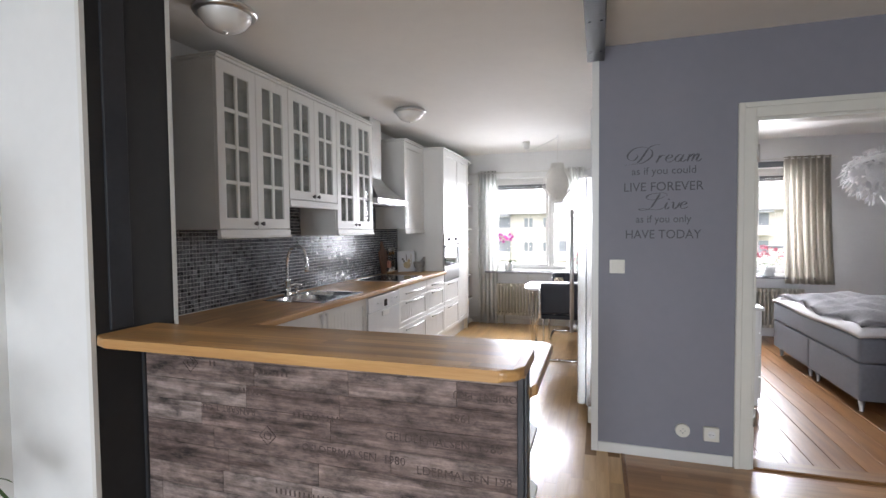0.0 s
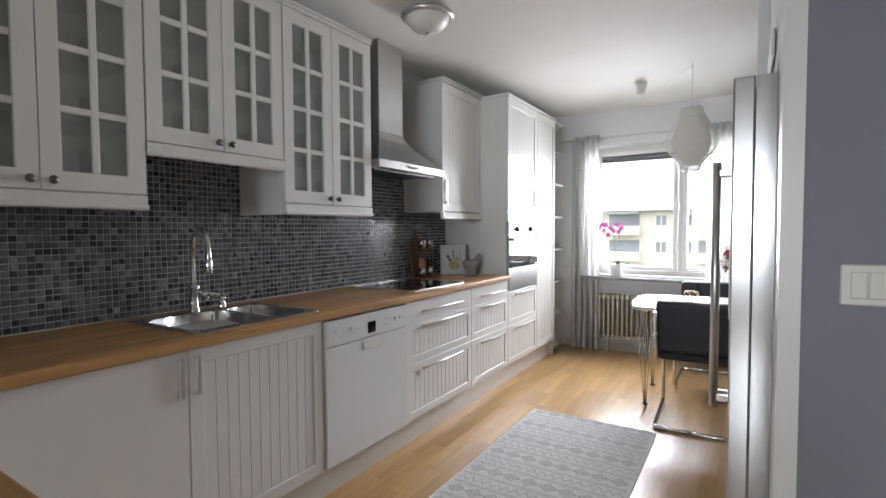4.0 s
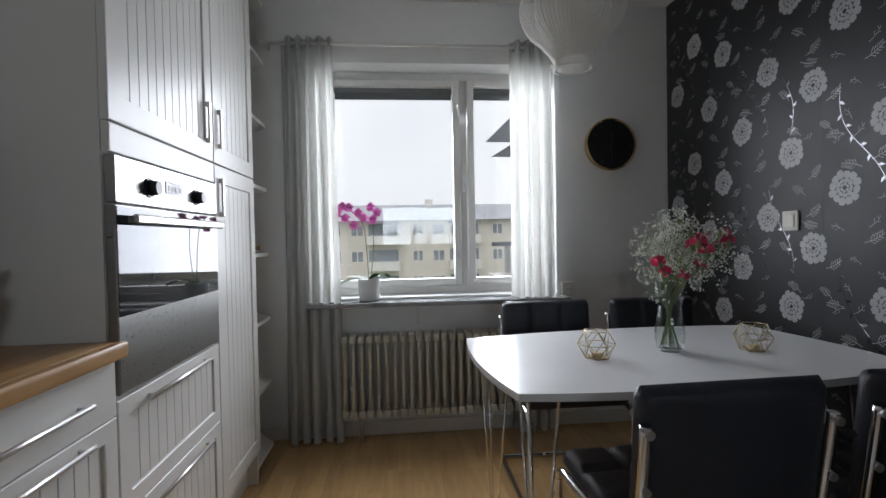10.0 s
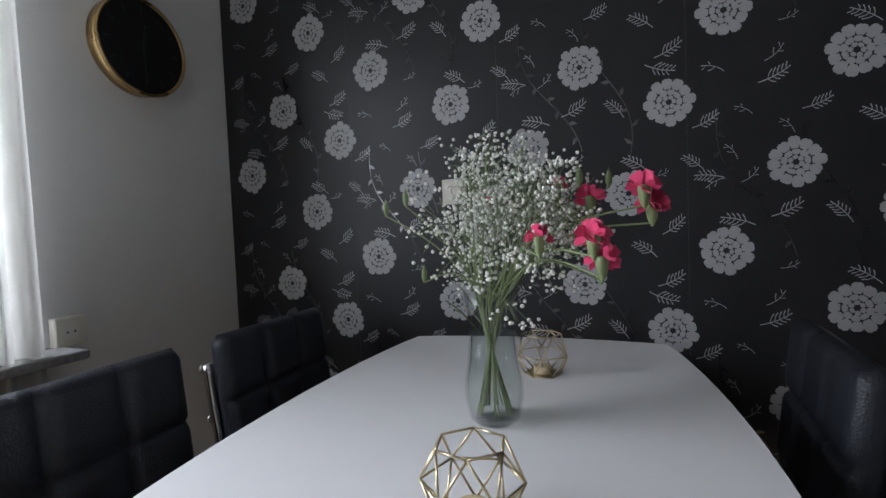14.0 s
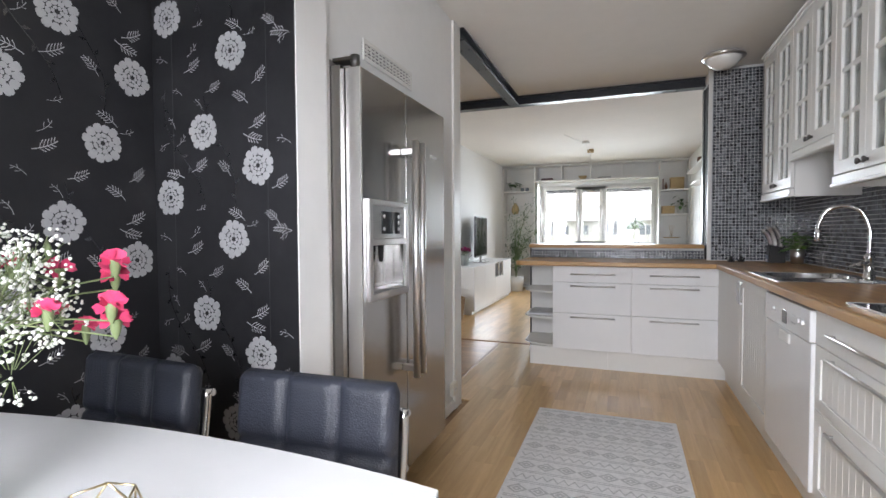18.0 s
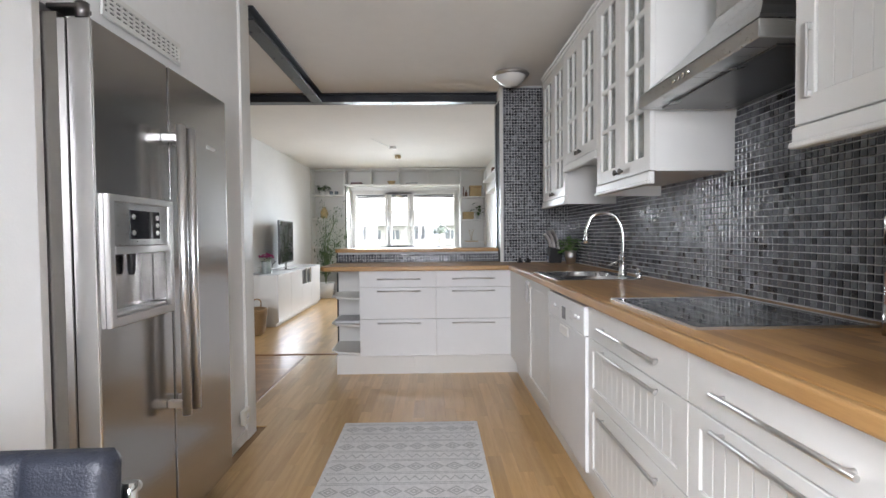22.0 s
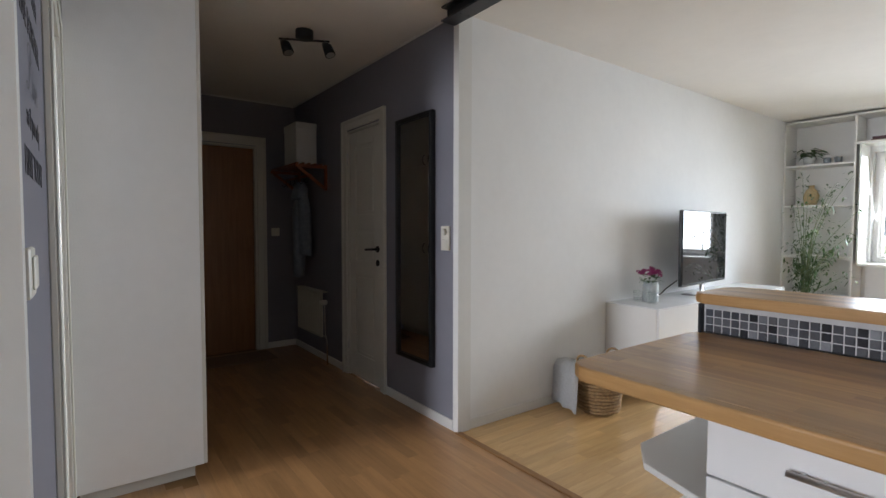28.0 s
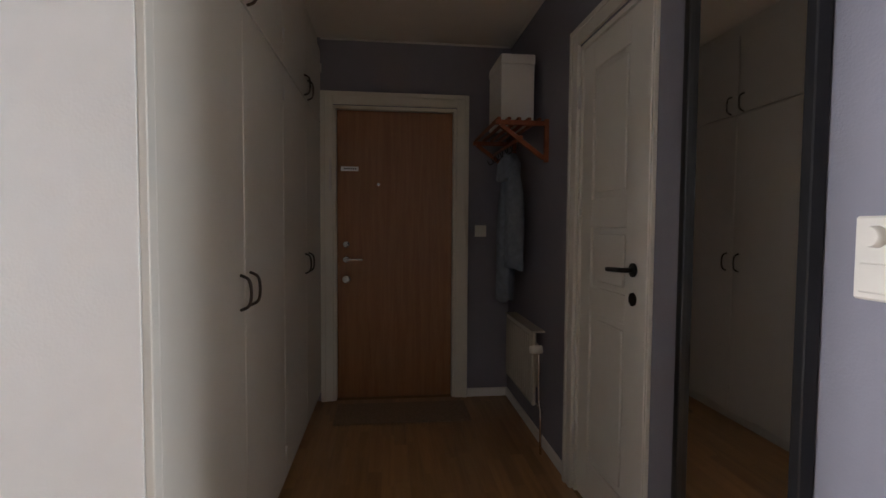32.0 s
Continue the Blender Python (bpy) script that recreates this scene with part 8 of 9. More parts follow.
# panelled hall door
c = thing("door_1", (2.72, 1.40, 0), "cream three-panel interior door, closed", "door", kind="structure")
bm = bmesh.new()
P = 1.375
u0, u1 = 2.452, 2.983
fb(bm, "+y", P, u0, u1, 0.008, 2.008, 0, 0.030)
for a, b, z0, z1 in ((u0, u0 + 0.11, 0.008, 2.008), (u1 - 0.11, u1, 0.008, 2.008), (u0 + 0.11, u1 - 0.11, 0.008, 0.20), (u0 + 0.11, u1 - 0.11, 0.86, 0.97), (u0 + 0.11, u1 - 0.11, 1.22, 1.34), (u0 + 0.11, u1 - 0.11, 1.89, 2.008)):
    fb(bm, "+y", P, a, b, z0, z1, 0.0302, 0.042, 0.003)
part("leaf", bm, CREAM, c)
for z0, z1 in ((0.20, 0.86), (0.97, 1.22), (1.34, 1.89)):
    bm = bmesh.new()
    fb(bm, "+y", P, u0 + 0.135, u1 - 0.135, z0 + 0.025, z1 - 0.025, 0.0302, 0.038, 0.006)
    part("panel", bm, CREAM, c)
IRON = mk("black_iron", (0.02, 0.018, 0.016), 0.4, 0.7, var=0.1)
bm = bmesh.new()
tube(bm, [(2.500, P + 0.042, 1.07), (2.500, P + 0.050, 1.07)], 0.025, 18)
tube(bm, smooth([(2.500, P + 0.05, 1.07), (2.500, P + 0.085, 1.07), (2.545, P + 0.09, 1.068), (2.615, P + 0.088, 1.064)], 4), 0.009, 10)
part("door_handle", bm, IRON, c, "black lever handle")
bm = bmesh.new()
tube(bm, [(2.500, P + 0.042, 0.965), (2.500, P + 0.048, 0.965)], 0.024, 18)
part("escutcheon", bm, IRON, c)
bm = bmesh.new()
for z in (0.22, 1.75):
    tube(bm, [(2.988, 1.432, z), (2.988, 1.432, z + 0.10)], 0.008, 8)
part("hinge", bm, SATIN, c)

# entrance door
VENEER = wood("teak_veneer", (0.36, 0.165, 0.066), (0.26, 0.108, 0.040), 0.42, "z", 1.3, 0.0, coat=0.1, rings=22)
c = thing("door_2", (4.32, 2.22, 0), "brown wood-veneered entrance door, closed", "door", kind="structure")
part("leaf", box(4.315, 1.832, 0.002, 4.36, 2.638, 2.018, bev=0.002), VENEER, c)
for z, r in ((1.09, 0.024), (0.985, 0.024), (0.845, 0.03)):
    bm = bmesh.new()
    tube(bm, [(4.315, 2.575, z), (4.303, 2.575, z), (4.297, 2.575, z)], r, 20, True, [r, r, r * 0.6])
    if z == 0.985:
        tube(bm, smooth([(4.30, 2.575, z), (4.262, 2.57, z), (4.258, 2.52, z), (4.26, 2.46, z)], 4), 0.009, 10)
    part("lock" if z != 0.985 else "door_handle", bm, CHROME, c)
bm = bmesh.new()
tube(bm, [(4.315, 2.352, 1.51), (4.309, 2.352, 1.51)], 0.011, 14)
part("peephole", bm, CHROME, c)
bm = box(4.309, 2.49, 1.60, 4.3145, 2.612, 1.632, bev=0.002)
np_ = part("name_plate", bm, SATIN, c)
bm = bmesh.new()
for i in range(6):
    bx(bm, 4.308, 2.505 + i * 0.015, 1.611, 4.3089, 2.514 + i * 0.015, 1.621)
part("plate_text", bm, IRON, np_)
part("letter_edge", box(4.235, 2.668, 1.46, 4.2505, 2.682, 1.68, bev=0.003), SATIN, c, "slim steel bar on the casing")
MAT_CLOTH = mk("brown_doormat", (0.30, 0.215, 0.15), 0.98, var=0.3, scale=80, bump=0.6, bscale=350)
c = thing("doormat", (4.0, 2.2, 0), "thin brown woven doormat before the entrance", "doormat")
part("weave", box(3.83, 1.76, 0.0005, 4.17, 2.62, 0.010, bev=0.003), MAT_CLOTH, c)
bm = bmesh.new()
for i in range(40):
    y = 1.77 + i * 0.0213
    tube(bm, [(3.83, y, 0.004), (3.805 + 0.004 * (i % 3), y + 0.003, 0.003)], 0.0025, 5)
part("fringe", bm, MAT_CLOTH, c)

# wardrobes
WARD = mk("wardrobe_paint", (0.66, 0.64, 0.585), 0.42, var=0.035, scale=2.0, bump=0.03)
BOW = mk("dark_bronze", (0.055, 0.045, 0.038), 0.35, 0.9, var=0.1)
c = thing("wardrobe_gable", (1.8, 3.0, 0), "tall white gable closing the hall wardrobes", "panel", kind="structure")
part("panel", box(1.845, 2.756, 0.062, 1.864, GY - 0.024, CZ - 0.002, bev=0.001), WHITE_WALL, c)
part("plinth", box(1.88, 2.79, 0.0, 1.90, 3.25, 0.0615), WARD, c)
part("front_strip", box(1.848, 2.738, 0.062, 1.882, 2.7555, CZ - 0.002, bev=0.002), WARD, c)
for k in range(2):
    a = 1.884 + k * 1.19
    c = thing("wardrobe", (a + 0.6, 3.0, 0), "built-in cream wardrobe with tall double doors and top cupboards", "wardrobe", "hall wardrobes")
    part("body", box(a, 2.762, 0.062, a + 1.188, 3.256, CZ - 0.002), WARD, c)
    part("plinth", box(a + 0.02, 2.79, 0.0, a + 1.18, 3.2, 0.0615), WARD, c)
    for i in range(2):
        x0, x1 = a + 0.004 + i * 0.594, a + 0.592 + i * 0.594
        hx = x1 - 0.05 if i == 0 else x0 + 0.05
        for z0, z1, hz in ((0.075, 1.915, 1.01), (1.925, 2.40, 1.985)):
            d = part("door", box(x0, 2.742, z0, x1, 2.7615, z1, bev=0.003), WARD, c)
            bm = bmesh.new()
            tube(bm, smooth([(hx, 2.741, hz - 0.055), (hx, 2.715, hz - 0.04), (hx, 2.708, hz), (hx, 2.715, hz + 0.04), (hx, 2.741, hz + 0.055)], 5), 0.005, 8)
            part("handle", bm, BOW, d, "dark bow handle")
            xx = x0 if i == 0 else x1
            for zz in (z0 + 0.12, z1 - 0.12):
                part("hinge", tube(bmesh.new(), [(xx, 2.738, zz - 0.03), (xx, 2.738, zz + 0.03)], 0.005, 6), SATIN, d)

# mirror
c = thing("wall_mirror", (1.95, 1.43, 0.33), "tall mirror in a black frame on the grey wall", "mirror")
bm = bmesh.new()
mx0, mx1, mz0, mz1, mf = 1.735, 2.17, 0.345, 1.968, 0.028
for a in ((mx0, mz0, mx0 + mf, mz1), (mx1 - mf, mz0, mx1, mz1), (mx0 + mf, mz0, mx1 - mf, mz0 + mf), (mx0 + mf, mz1 - mf, mx1 - mf, mz1)):
    bx(bm, a[0], 1.427, a[1], a[2], 1.462, a[3], 0.003)
part("frame", bm, BLACK_PLASTIC, c)
part("mirror_glass", box(mx0 + mf, 1.430, mz0 + mf, mx1 - mf, 1.446, mz1 - mf), MIRROR, c)

# dimmer
c = thing("dimmer_switch", (1.62, 1.43, 1.17), "cream double dimmer switch with a round knob", "light switch")
part("plate", box(1.578, 1.4255, 1.095, 1.662, 1.440, 1.245, bev=0.004), SWITCH, c)
bm = bmesh.new()
tube(bm, [(1.62, 1.440, 1.208), (1.62, 1.458, 1.208)], 0.020, 20, True, [0.020, 0.017])
part("knob", bm, SWITCH, c)
part("rocker", box(1.592, 1.440, 1.108, 1.648, 1.446, 1.162, bev=0.003), SWITCH, c)
switch("-x", 4.27, 1.634, 1.19, "white light switch beside the entrance door")

# hat rack with box and jacket
RACK = wood("red_stained_pine", (0.30, 0.085, 0.030), (0.19, 0.05, 0.018), 0.45, "x", 1.0, 0.1)
c = thing("hat_rack", (3.7, 1.43, 1.7), "red-brown wooden hat rack on the hall wall", "hat rack")
hx0, hx1 = 3.42, 4.12
for x in (hx0, hx1 - 0.025):
    bm = bmesh.new()
    bx(bm, x, 1.426, 1.57, x + 0.025, 1.45, 1.80, 0.002)
    bx(bm, x, 1.451, 1.765, x + 0.025, 1.72, 1.79, 0.002)
    part("bracket", bm, RACK, c)
    bm = bmesh.new()
    bx(bm, -0.0125, 0, -0.011, 0.0125, 0.30, 0.011)
    bmesh.ops.transform(bm, matrix=Matrix.Translation((x + 0.0125, 1.451, 1.59)) @ pose(0, 0, 0, 36, 0, 0), verts=bm.verts)
    part("brace", bm, RACK, c)
for i in range(5):
    part("rail", box(hx0, 1.47 + i * 0.055, 1.791, hx1, 1.49 + i * 0.055, 1.806, bev=0.003), RACK, c)
part("hanging_rail", tube(bmesh.new(), [(hx0, 1.58, 1.70), (hx1, 1.58, 1.70)], 0.010, 10), RACK, c)
for i in range(6):
    part("hook", tube(bmesh.new(), smooth([(3.48 + i * 0.12, 1.58, 1.69), (3.48 + i * 0.12, 1.585, 1.65), (3.48 + i * 0.12, 1.61, 1.635), (3.48 + i * 0.12, 1.625, 1.66)], 3), 0.003, 6), IRON, c)
c = thing("storage_box", (3.75, 1.57, 1.807), "tall white box standing on the hat rack", "box")
part("body", box(3.56, 1.47, 1.8065, 3.88, 1.66, 2.13, bev=0.004), TRIM, c)
part("lid", box(3.557, 1.467, 2.1305, 3.883, 1.663, 2.185, bev=0.004), TRIM, c)
DENIM = mk("faded_denim", (0.20, 0.24, 0.29), 0.9, var=0.2, scale=30, bump=0.4, bscale=300)
c = thing("jacket", (3.74, 1.55, 0.8), "faded grey-blue jacket hanging from the rack", "jacket")


def hanging(x0, x1, y, z0, z1, seed, depth, taper):
    rnd = random.Random(seed)
    bm = bmesh.new()
    rings = []
    n = 18
    for j in range(13):
        t = j / 12
        z = z1 + (z0 - z1) * t
        hw = (x1 - x0) / 2 * (0.35 + 0.65 * min(1, t * 3.2)) * (1 + taper * t)
        dp = depth * (0.55 + 0.6 * min(1, t * 2.5))
        ring = []
        for k in range(n):
            a = 2 * math.pi * k / n
            f = 1 + 0.10 * math.sin(5 * a + 2 * t + seed) + 0.06 * math.sin(9 * a - 3 * t)
            ring.append(bm.verts.new(((x0 + x1) / 2 + hw * math.cos(a) * f + 0.02 * math.sin(3 * t + seed), y + dp * math.sin(a) * f, z + 0.012 * math.sin(a * 3 + seed) * t)))
        rings.append(ring)
    for p, q in zip(rings, rings[1:]):
        for k in range(n):
            f = bm.faces.new((p[k], p[(k + 1) % n], q[(k + 1) % n], q[k]))
            f.smooth = True
    bm.faces.new(rings[0])
    bm.faces.new(rings[-1][::-1])
    return bm


part("body", hanging(3.60, 3.88, 1.545, 0.98, 1.64, 1, 0.055, 0.15), DENIM, c)
part("sleeve", hanging(3.69, 3.80, 1.585, 0.78, 1.50, 3, 0.045, 0.1), DENIM, c)
part("sleeve", hanging(3.84, 3.93, 1.53, 0.82, 1.50, 4, 0.04, 0.1), DENIM, c)
bm = hanging(3.68, 3.82, 1.56, 1.50, 1.66, 5, 0.06, 0.3)
part("hood", bm, DENIM, c)

# panel radiator
c = thing("panel_radiator", (3.72, 1.46, 0.22), "cream panel radiator on the hall wall", "radiator")
part("panel", box(3.43, 1.475, 0.235, 4.03, 1.495, 0.64, bev=0.004), RADIATOR, c)
for i in range(13):
    part("rib", box(3.45 + i * 0.0445, 1.4955, 0.255, 3.472 + i * 0.0445, 1.503, 0.62, bev=0.006), RADIATOR, c)
part("top_grille", box(3.425, 1.428, 0.641, 4.035, 1.503, 0.65, bev=0.002), RADIATOR, c)
bm = bmesh.new()
for x in (3.55, 3.90):
    bx(bm, x, 1.4255, 0.3, x + 0.03, 1.4745, 0.55)
part("bracket", bm, RADIATOR, c)
bm = bmesh.new()
tube(bm, [(3.43, 1.47, 0.56), (3.395, 1.47, 0.56)], 0.010, 10)
tube(bm, smooth([(3.40, 1.47, 0.56), (3.395, 1.47, 0.5), (3.395, 1.468, 0.30), (3.38, 1.465, 0.24), (3.36, 1.46, 0.22)], 4), 0.007, 8)
tube(bm, [(3.43, 1.47, 0.25), (3.36, 1.47, 0.24), (3.35, 1.47, 0.20), (3.35, 1.47, 0.0)], 0.007, 8)
part("pipe", bm, CHROME, c)
bm = lathe(bmesh.new(), [(0, -0.03), (0.022, -0.03), (0.024, 0), (0.02, 0.035), (0, 0.036)], 0, 0, 0, 16)
bmesh.ops.transform(bm, matrix=Matrix.Translation((3.385, 1.49, 0.56)) @ pose(0, 0, 0, -90, 0, 0), verts=bm.verts)
part("valve", bm, SWITCH, c)

# spot lamp on the hall ceiling
c = thing("spot_lamp", (2.30, 2.05, CZ), "black ceiling lamp with two swivel spots", "lamp")
part("rose", lathe(bmesh.new(), [(0.055, 0), (0.055, -0.05), (0.03, -0.06), (0, -0.06)], 2.30, 2.05, CZ - 0.001, 20), BLACK_PLASTIC, c)
part("bar", tube(bmesh.new(), [(2.37, 2.19, CZ - 0.06), (2.23, 1.91, CZ - 0.06)], 0.007, 8), BLACK_PLASTIC, c)
for s, (x, y) in enumerate(((2.357, 2.165), (2.243, 1.935))):
    bm = bmesh.new()
    tube(bm, [(x, y, CZ - 0.06), (x - 0.01, y, CZ - 0.085)], 0.006, 8)
    tube(bm, [(x - 0.005, y + 0.01, CZ - 0.075), (x - 0.02, y - 0.005, CZ - 0.10), (x - 0.045, y - 0.015, CZ - 0.155)], 0.03, 16, True, [0.016, 0.030, 0.034])
    h = part("spot_head", bm, BLACK_PLASTIC, c)
    bm = bmesh.new()
    tube(bm, [(x - 0.0455, y - 0.0152, CZ - 0.1562), (x - 0.046, y - 0.0154, CZ - 0.1575)], 0.028, 16)
    part("bulb_face", bm, SATIN, h)


# ---- bedroom, seen through the door ----
BED_FLOOR = wood("bedroom_boards", (0.36, 0.175, 0.062), (0.20, 0.085, 0.028), 0.30, "y", 0.8, 0.2, coat=0.4)
bfl = thing("bedroom_floor", (2.6, 5.3, 0), "varnished bedroom floorboards with dark joints", "floor", kind="structure")
i = 0
x = 0.88
while x < 4.44:
    w = min(0.128, 4.45 - x)
    part("floorboard", box(x + 0.001, 3.406, -0.005, x + w - 0.001, YW, 0.003, bev=0.0012), BED_FLOOR, bfl)
    x += 0.128
BED_WALL = mk("warm_grey_bedroom_paint", (0.50, 0.48, 0.46), 0.75, var=0.04, scale=2, bump=0.06, bscale=160)
window("window_3", BW[0], BW[1], BW[2], BW[3], 7.41, (2.1,), "white painted bedroom window")
solid("bedroom_window_sill", box(BW[0] - 0.05, 7.08, 0.745, BW[1] + 0.05, 7.37, 0.77, bev=0.004), MARBLE, "grey marble bedroom window sill", "window sill", kind="structure")
column_radiator(1.70, 2.60, 7.085, 7.185, 0.13, 0.62, 20, "old cream column radiator in the bedroom")
BEIGE = mk("beige_linen_curtain", (0.50, 0.465, 0.40), 0.95, var=0.1, scale=30, bump=0.3, bscale=400)
make_translucent(BEIGE, 0.4, (0.56, 0.53, 0.47))
curtain("linen_curtain", 2.34, 2.82, 7.055, 0.69, 2.235, 7, 0.03, BEIGE, "beige linen curtain beside the bedroom window", 0.0, 0.05)
solid("bedroom_curtain_rod", tube(bmesh.new(), [(1.35, 7.055, 2.212), (2.88, 7.055, 2.212)], 0.008, 10), TRIM, "thin white curtain rod", "curtain rod")
# thin dark sheet on the wall that paints the shadow above the window
solid("bedroom_valance_shadow", box(1.45, 7.20, 2.13, 2.75, 7.209, 2.20), BLIND, "dark strip standing in for the shadow over the bedroom window", "blind")

c = thing("geranium", (2.24, 7.2, 0.77), "pink flowering plant in a white pot on the sill", "plant")
part("pot", lathe(bmesh.new(), [(0, 0), (0.055, 0), (0.068, 0.12), (0.06, 0.12), (0.055, 0.1), (0, 0.1)], 2.24, 7.19, 0.7705, 20), CERAMIC, c)
rnd = random.Random(44)
bl, bf3, bs = bmesh.new(), bmesh.new(), bmesh.new()
for k in range(40):
    a, r = rnd.uniform(0, 6.283), 0.12 * math.sqrt(rnd.random())
    leaf_blade(bl, (2.24 + r * math.cos(a), 7.17 + r * 0.5 * math.sin(a), 0.90 + rnd.uniform(0, 0.10)), (math.cos(a), math.sin(a), 0.3), 0.06, 0.04, 0.4, 3)
for k in range(9):
    q = Vector((2.24 + rnd.uniform(-0.16, 0.17), 7.17 + rnd.uniform(-0.05, 0.03), 1.05 + rnd.uniform(-0.05, 0.09)))
    tube(bs, [(2.24, 7.19, 0.87), tuple(q)], 0.002, 5, False)
    for e in range(7):
        star(bf3, q + Vector((rnd.gauss(0, 0.018), rnd.gauss(0, 0.012), rnd.gauss(0, 0.014))), 0.018, 5)
tagged(part("stalk", bs, STEM, c), kind="stuff")
tagged(part("foliage", bl, LEAF, c), kind="stuff")
tagged(part("blossom", bf3, mk("pale_pink_petal", (0.62, 0.19, 0.27), 0.6, var=0.15, rand=0.15, island=True), c), kind="stuff")

# bed
BEDCLOTH = mk("grey_bed_upholstery", (0.20, 0.21, 0.235), 0.95, var=0.08, scale=40, bump=0.4, bscale=400)
SHEET = mk("white_sheet", (0.70, 0.68, 0.67), 0.9, var=0.05, scale=10, bump=0.2, bscale=60)
DUVET = mk("grey_leaf_duvet", (0.44, 0.43, 0.43), 0.9, var=0.30, scale=7, bump=0.25, bscale=40)
c = thing("bed", (3.2, 5.36, 0), "grey upholstered continental bed with tufted headboard", "bed")
for y0, y1 in ((4.44, 5.352), (5.356, 6.27)):
    b = part("box_base", box(2.03, y0, 0.095, 4.30, y1, 0.375, bev=0.02, seg=2), BEDCLOTH, c)
    for x in (2.085, 4.2):
        for y in (y0 + 0.08, y1 - 0.08):
            part("leg", lathe(bmesh.new(), [(0.016, 0), (0.016, 0.006), (0.012, 0.01), (0.026, 0.094), (0, 0.0945)], x, y, 0, 12), SATIN, b)
part("mattress", box(2.025, 4.435, 0.376, 4.30, 6.275, 0.565, bev=0.03, seg=3), BEDCLOTH, c)
bm = bmesh.new()
nx, ny = 40, 36
g = []
for i in range(nx + 1):
    row = []
    for j in range(ny + 1):
        u, v = i / nx, j / ny
        e = min(u, 1 - u, v, 1 - v) * 12
        row.append(bm.verts.new((2.02 + 2.27 * u, 4.43 + 1.85 * v, 0.566 + 0.05 * min(1, e) ** 0.5 + 0.008 * math.sin(u * 23 + v * 9))))
    g.append(row)
for i in range(nx):
    for j in range(ny):
        f = bm.faces.new((g[i][j], g[i + 1][j], g[i + 1][j + 1], g[i][j + 1]))
        f.smooth = True
r = bmesh.ops.extrude_face_region(bm, geom=bm.faces[:])
bmesh.ops.translate(bm, verts=[v for v in r["geom"] if isinstance(v, bmesh.types.BMVert)], vec=(0, 0, 0.03))
part("topper", bm, SHEET, c)
bm = bmesh.new()
g = []
for i in range(nx + 1):
    row = []
    for j in range(ny + 1):
        u, v = i / nx, j / ny
        e = min(u * 1.2, 1 - u, v, 1 - v) * 9
        z = 0.632 + 0.075 * min(1, e) ** 0.6 + 0.022 * math.sin(u * 17 + 4 * math.sin(v * 5)) * math.sin(v * 13 + 2) + 0.012 * math.sin(u * 41 + v * 29)
        row.append(bm.verts.new((2.06 + 1.66 * u + 0.03 * math.sin(v * 11), 4.49 + 1.73 * v + 0.02 * math.sin(u * 13), z)))
    g.append(row)
for i in range(nx):
    for j in range(ny):
        f = bm.faces.new((g[i][j], g[i + 1][j], g[i + 1][j + 1], g[i][j + 1]))
        f.smooth = True
bmesh.ops.solidify(bm, geom=bm.faces[:], thickness=0.03)
for f in bm.faces:
    f.smooth = True
part("duvet", bm, DUVET, c)
hb = bmesh.new()
g = []
btn = [(4.52 + 0.24 * a + (0.12 if b % 2 else 0), 0.72 + 0.16 * b) for a in range(8) for b in range(5)]
n1, n2 = 130, 90
for i in range(n1 + 1):
    row = []
    for j in range(n2 + 1):
        y, z = 4.38 + 1.95 * i / n1, 0.10 + 1.36 * j / n2
        d = min(math.hypot(y - p[0], z - p[1]) for p in btn)
        e = min(y - 4.38, 6.33 - y, 1.46 - z, 1)
        row.append(hb.verts.new((4.34 + 0.06 * math.exp(-(d / 0.034) ** 2) + 0.03 * math.exp(-e / 0.015), y, z)))
    g.append(row)
for i in range(n1):
    for j in range(n2):
        f = hb.faces.new((g[i][j], g[i][j + 1], g[i + 1][j + 1], g[i + 1][j]))
        f.smooth = True
bx(hb, 4.405, 4.38, 0.10, 4.43, 6.33, 1.46)
h = part("headboard", hb, BEDCLOTH, c)
for (y, z) in btn:
    if 4.45 < y < 6.28 and z < 1.42:
        part("button", lathe(bmesh.new(), [(0, -0.009), (0.012, -0.006), (0.012, 0.006), (0, 0.009)], 4.392, y, z, 10), BEDCLOTH, h)
for k, y in enumerate((4.98, 5.78)):
    bm = pad(bmesh.new(), 0.62, 0.17, 0.45, 1, 1, 0.0)
    bmesh.ops.transform(bm, matrix=Matrix.Translation((4.05, y, 0.74)) @ pose(0, 0, 0, 0, -28, 0) @ pose(0, 0, 0, 0, 0, 90), verts=bm.verts)
    solid("pillow", bm, DUVET, "soft grey patterned pillow on the bed", "pillow", "pillows on the bed")

# dresser, feather lamp, sliding wardrobe
c = thing("dresser", (1.15, 4.75, 0), "white chest of drawers by the bedroom wall", "dresser")
part("body", box(0.885, 4.42, 0.003, 1.38, 5.22, 0.745), CABINET, c)
part("top", box(0.88, 4.405, 0.746, 1.415, 5.235, 0.77, bev=0.003), CABINET, c)
for k in range(4):
    d = part("drawer", box(1.381, 4.425, 0.06 + k * 0.172, 1.40, 5.215, 0.225 + k * 0.172, bev=0.002), CABINET, c)
    bm = bmesh.new()
    tube(bm, [(1.40, 4.65, 0.15 + k * 0.172), (1.42, 4.65, 0.15 + k * 0.172)], 0.012, 12)
    tube(bm, [(1.40, 4.99, 0.15 + k * 0.172), (1.42, 4.99, 0.15 + k * 0.172)], 0.012, 12)
    part("knob", bm, SATIN, d)
FEATHER = mk("white_feather", (0.74, 0.73, 0.72), 0.9, var=0.06, rand=0.08, island=True)
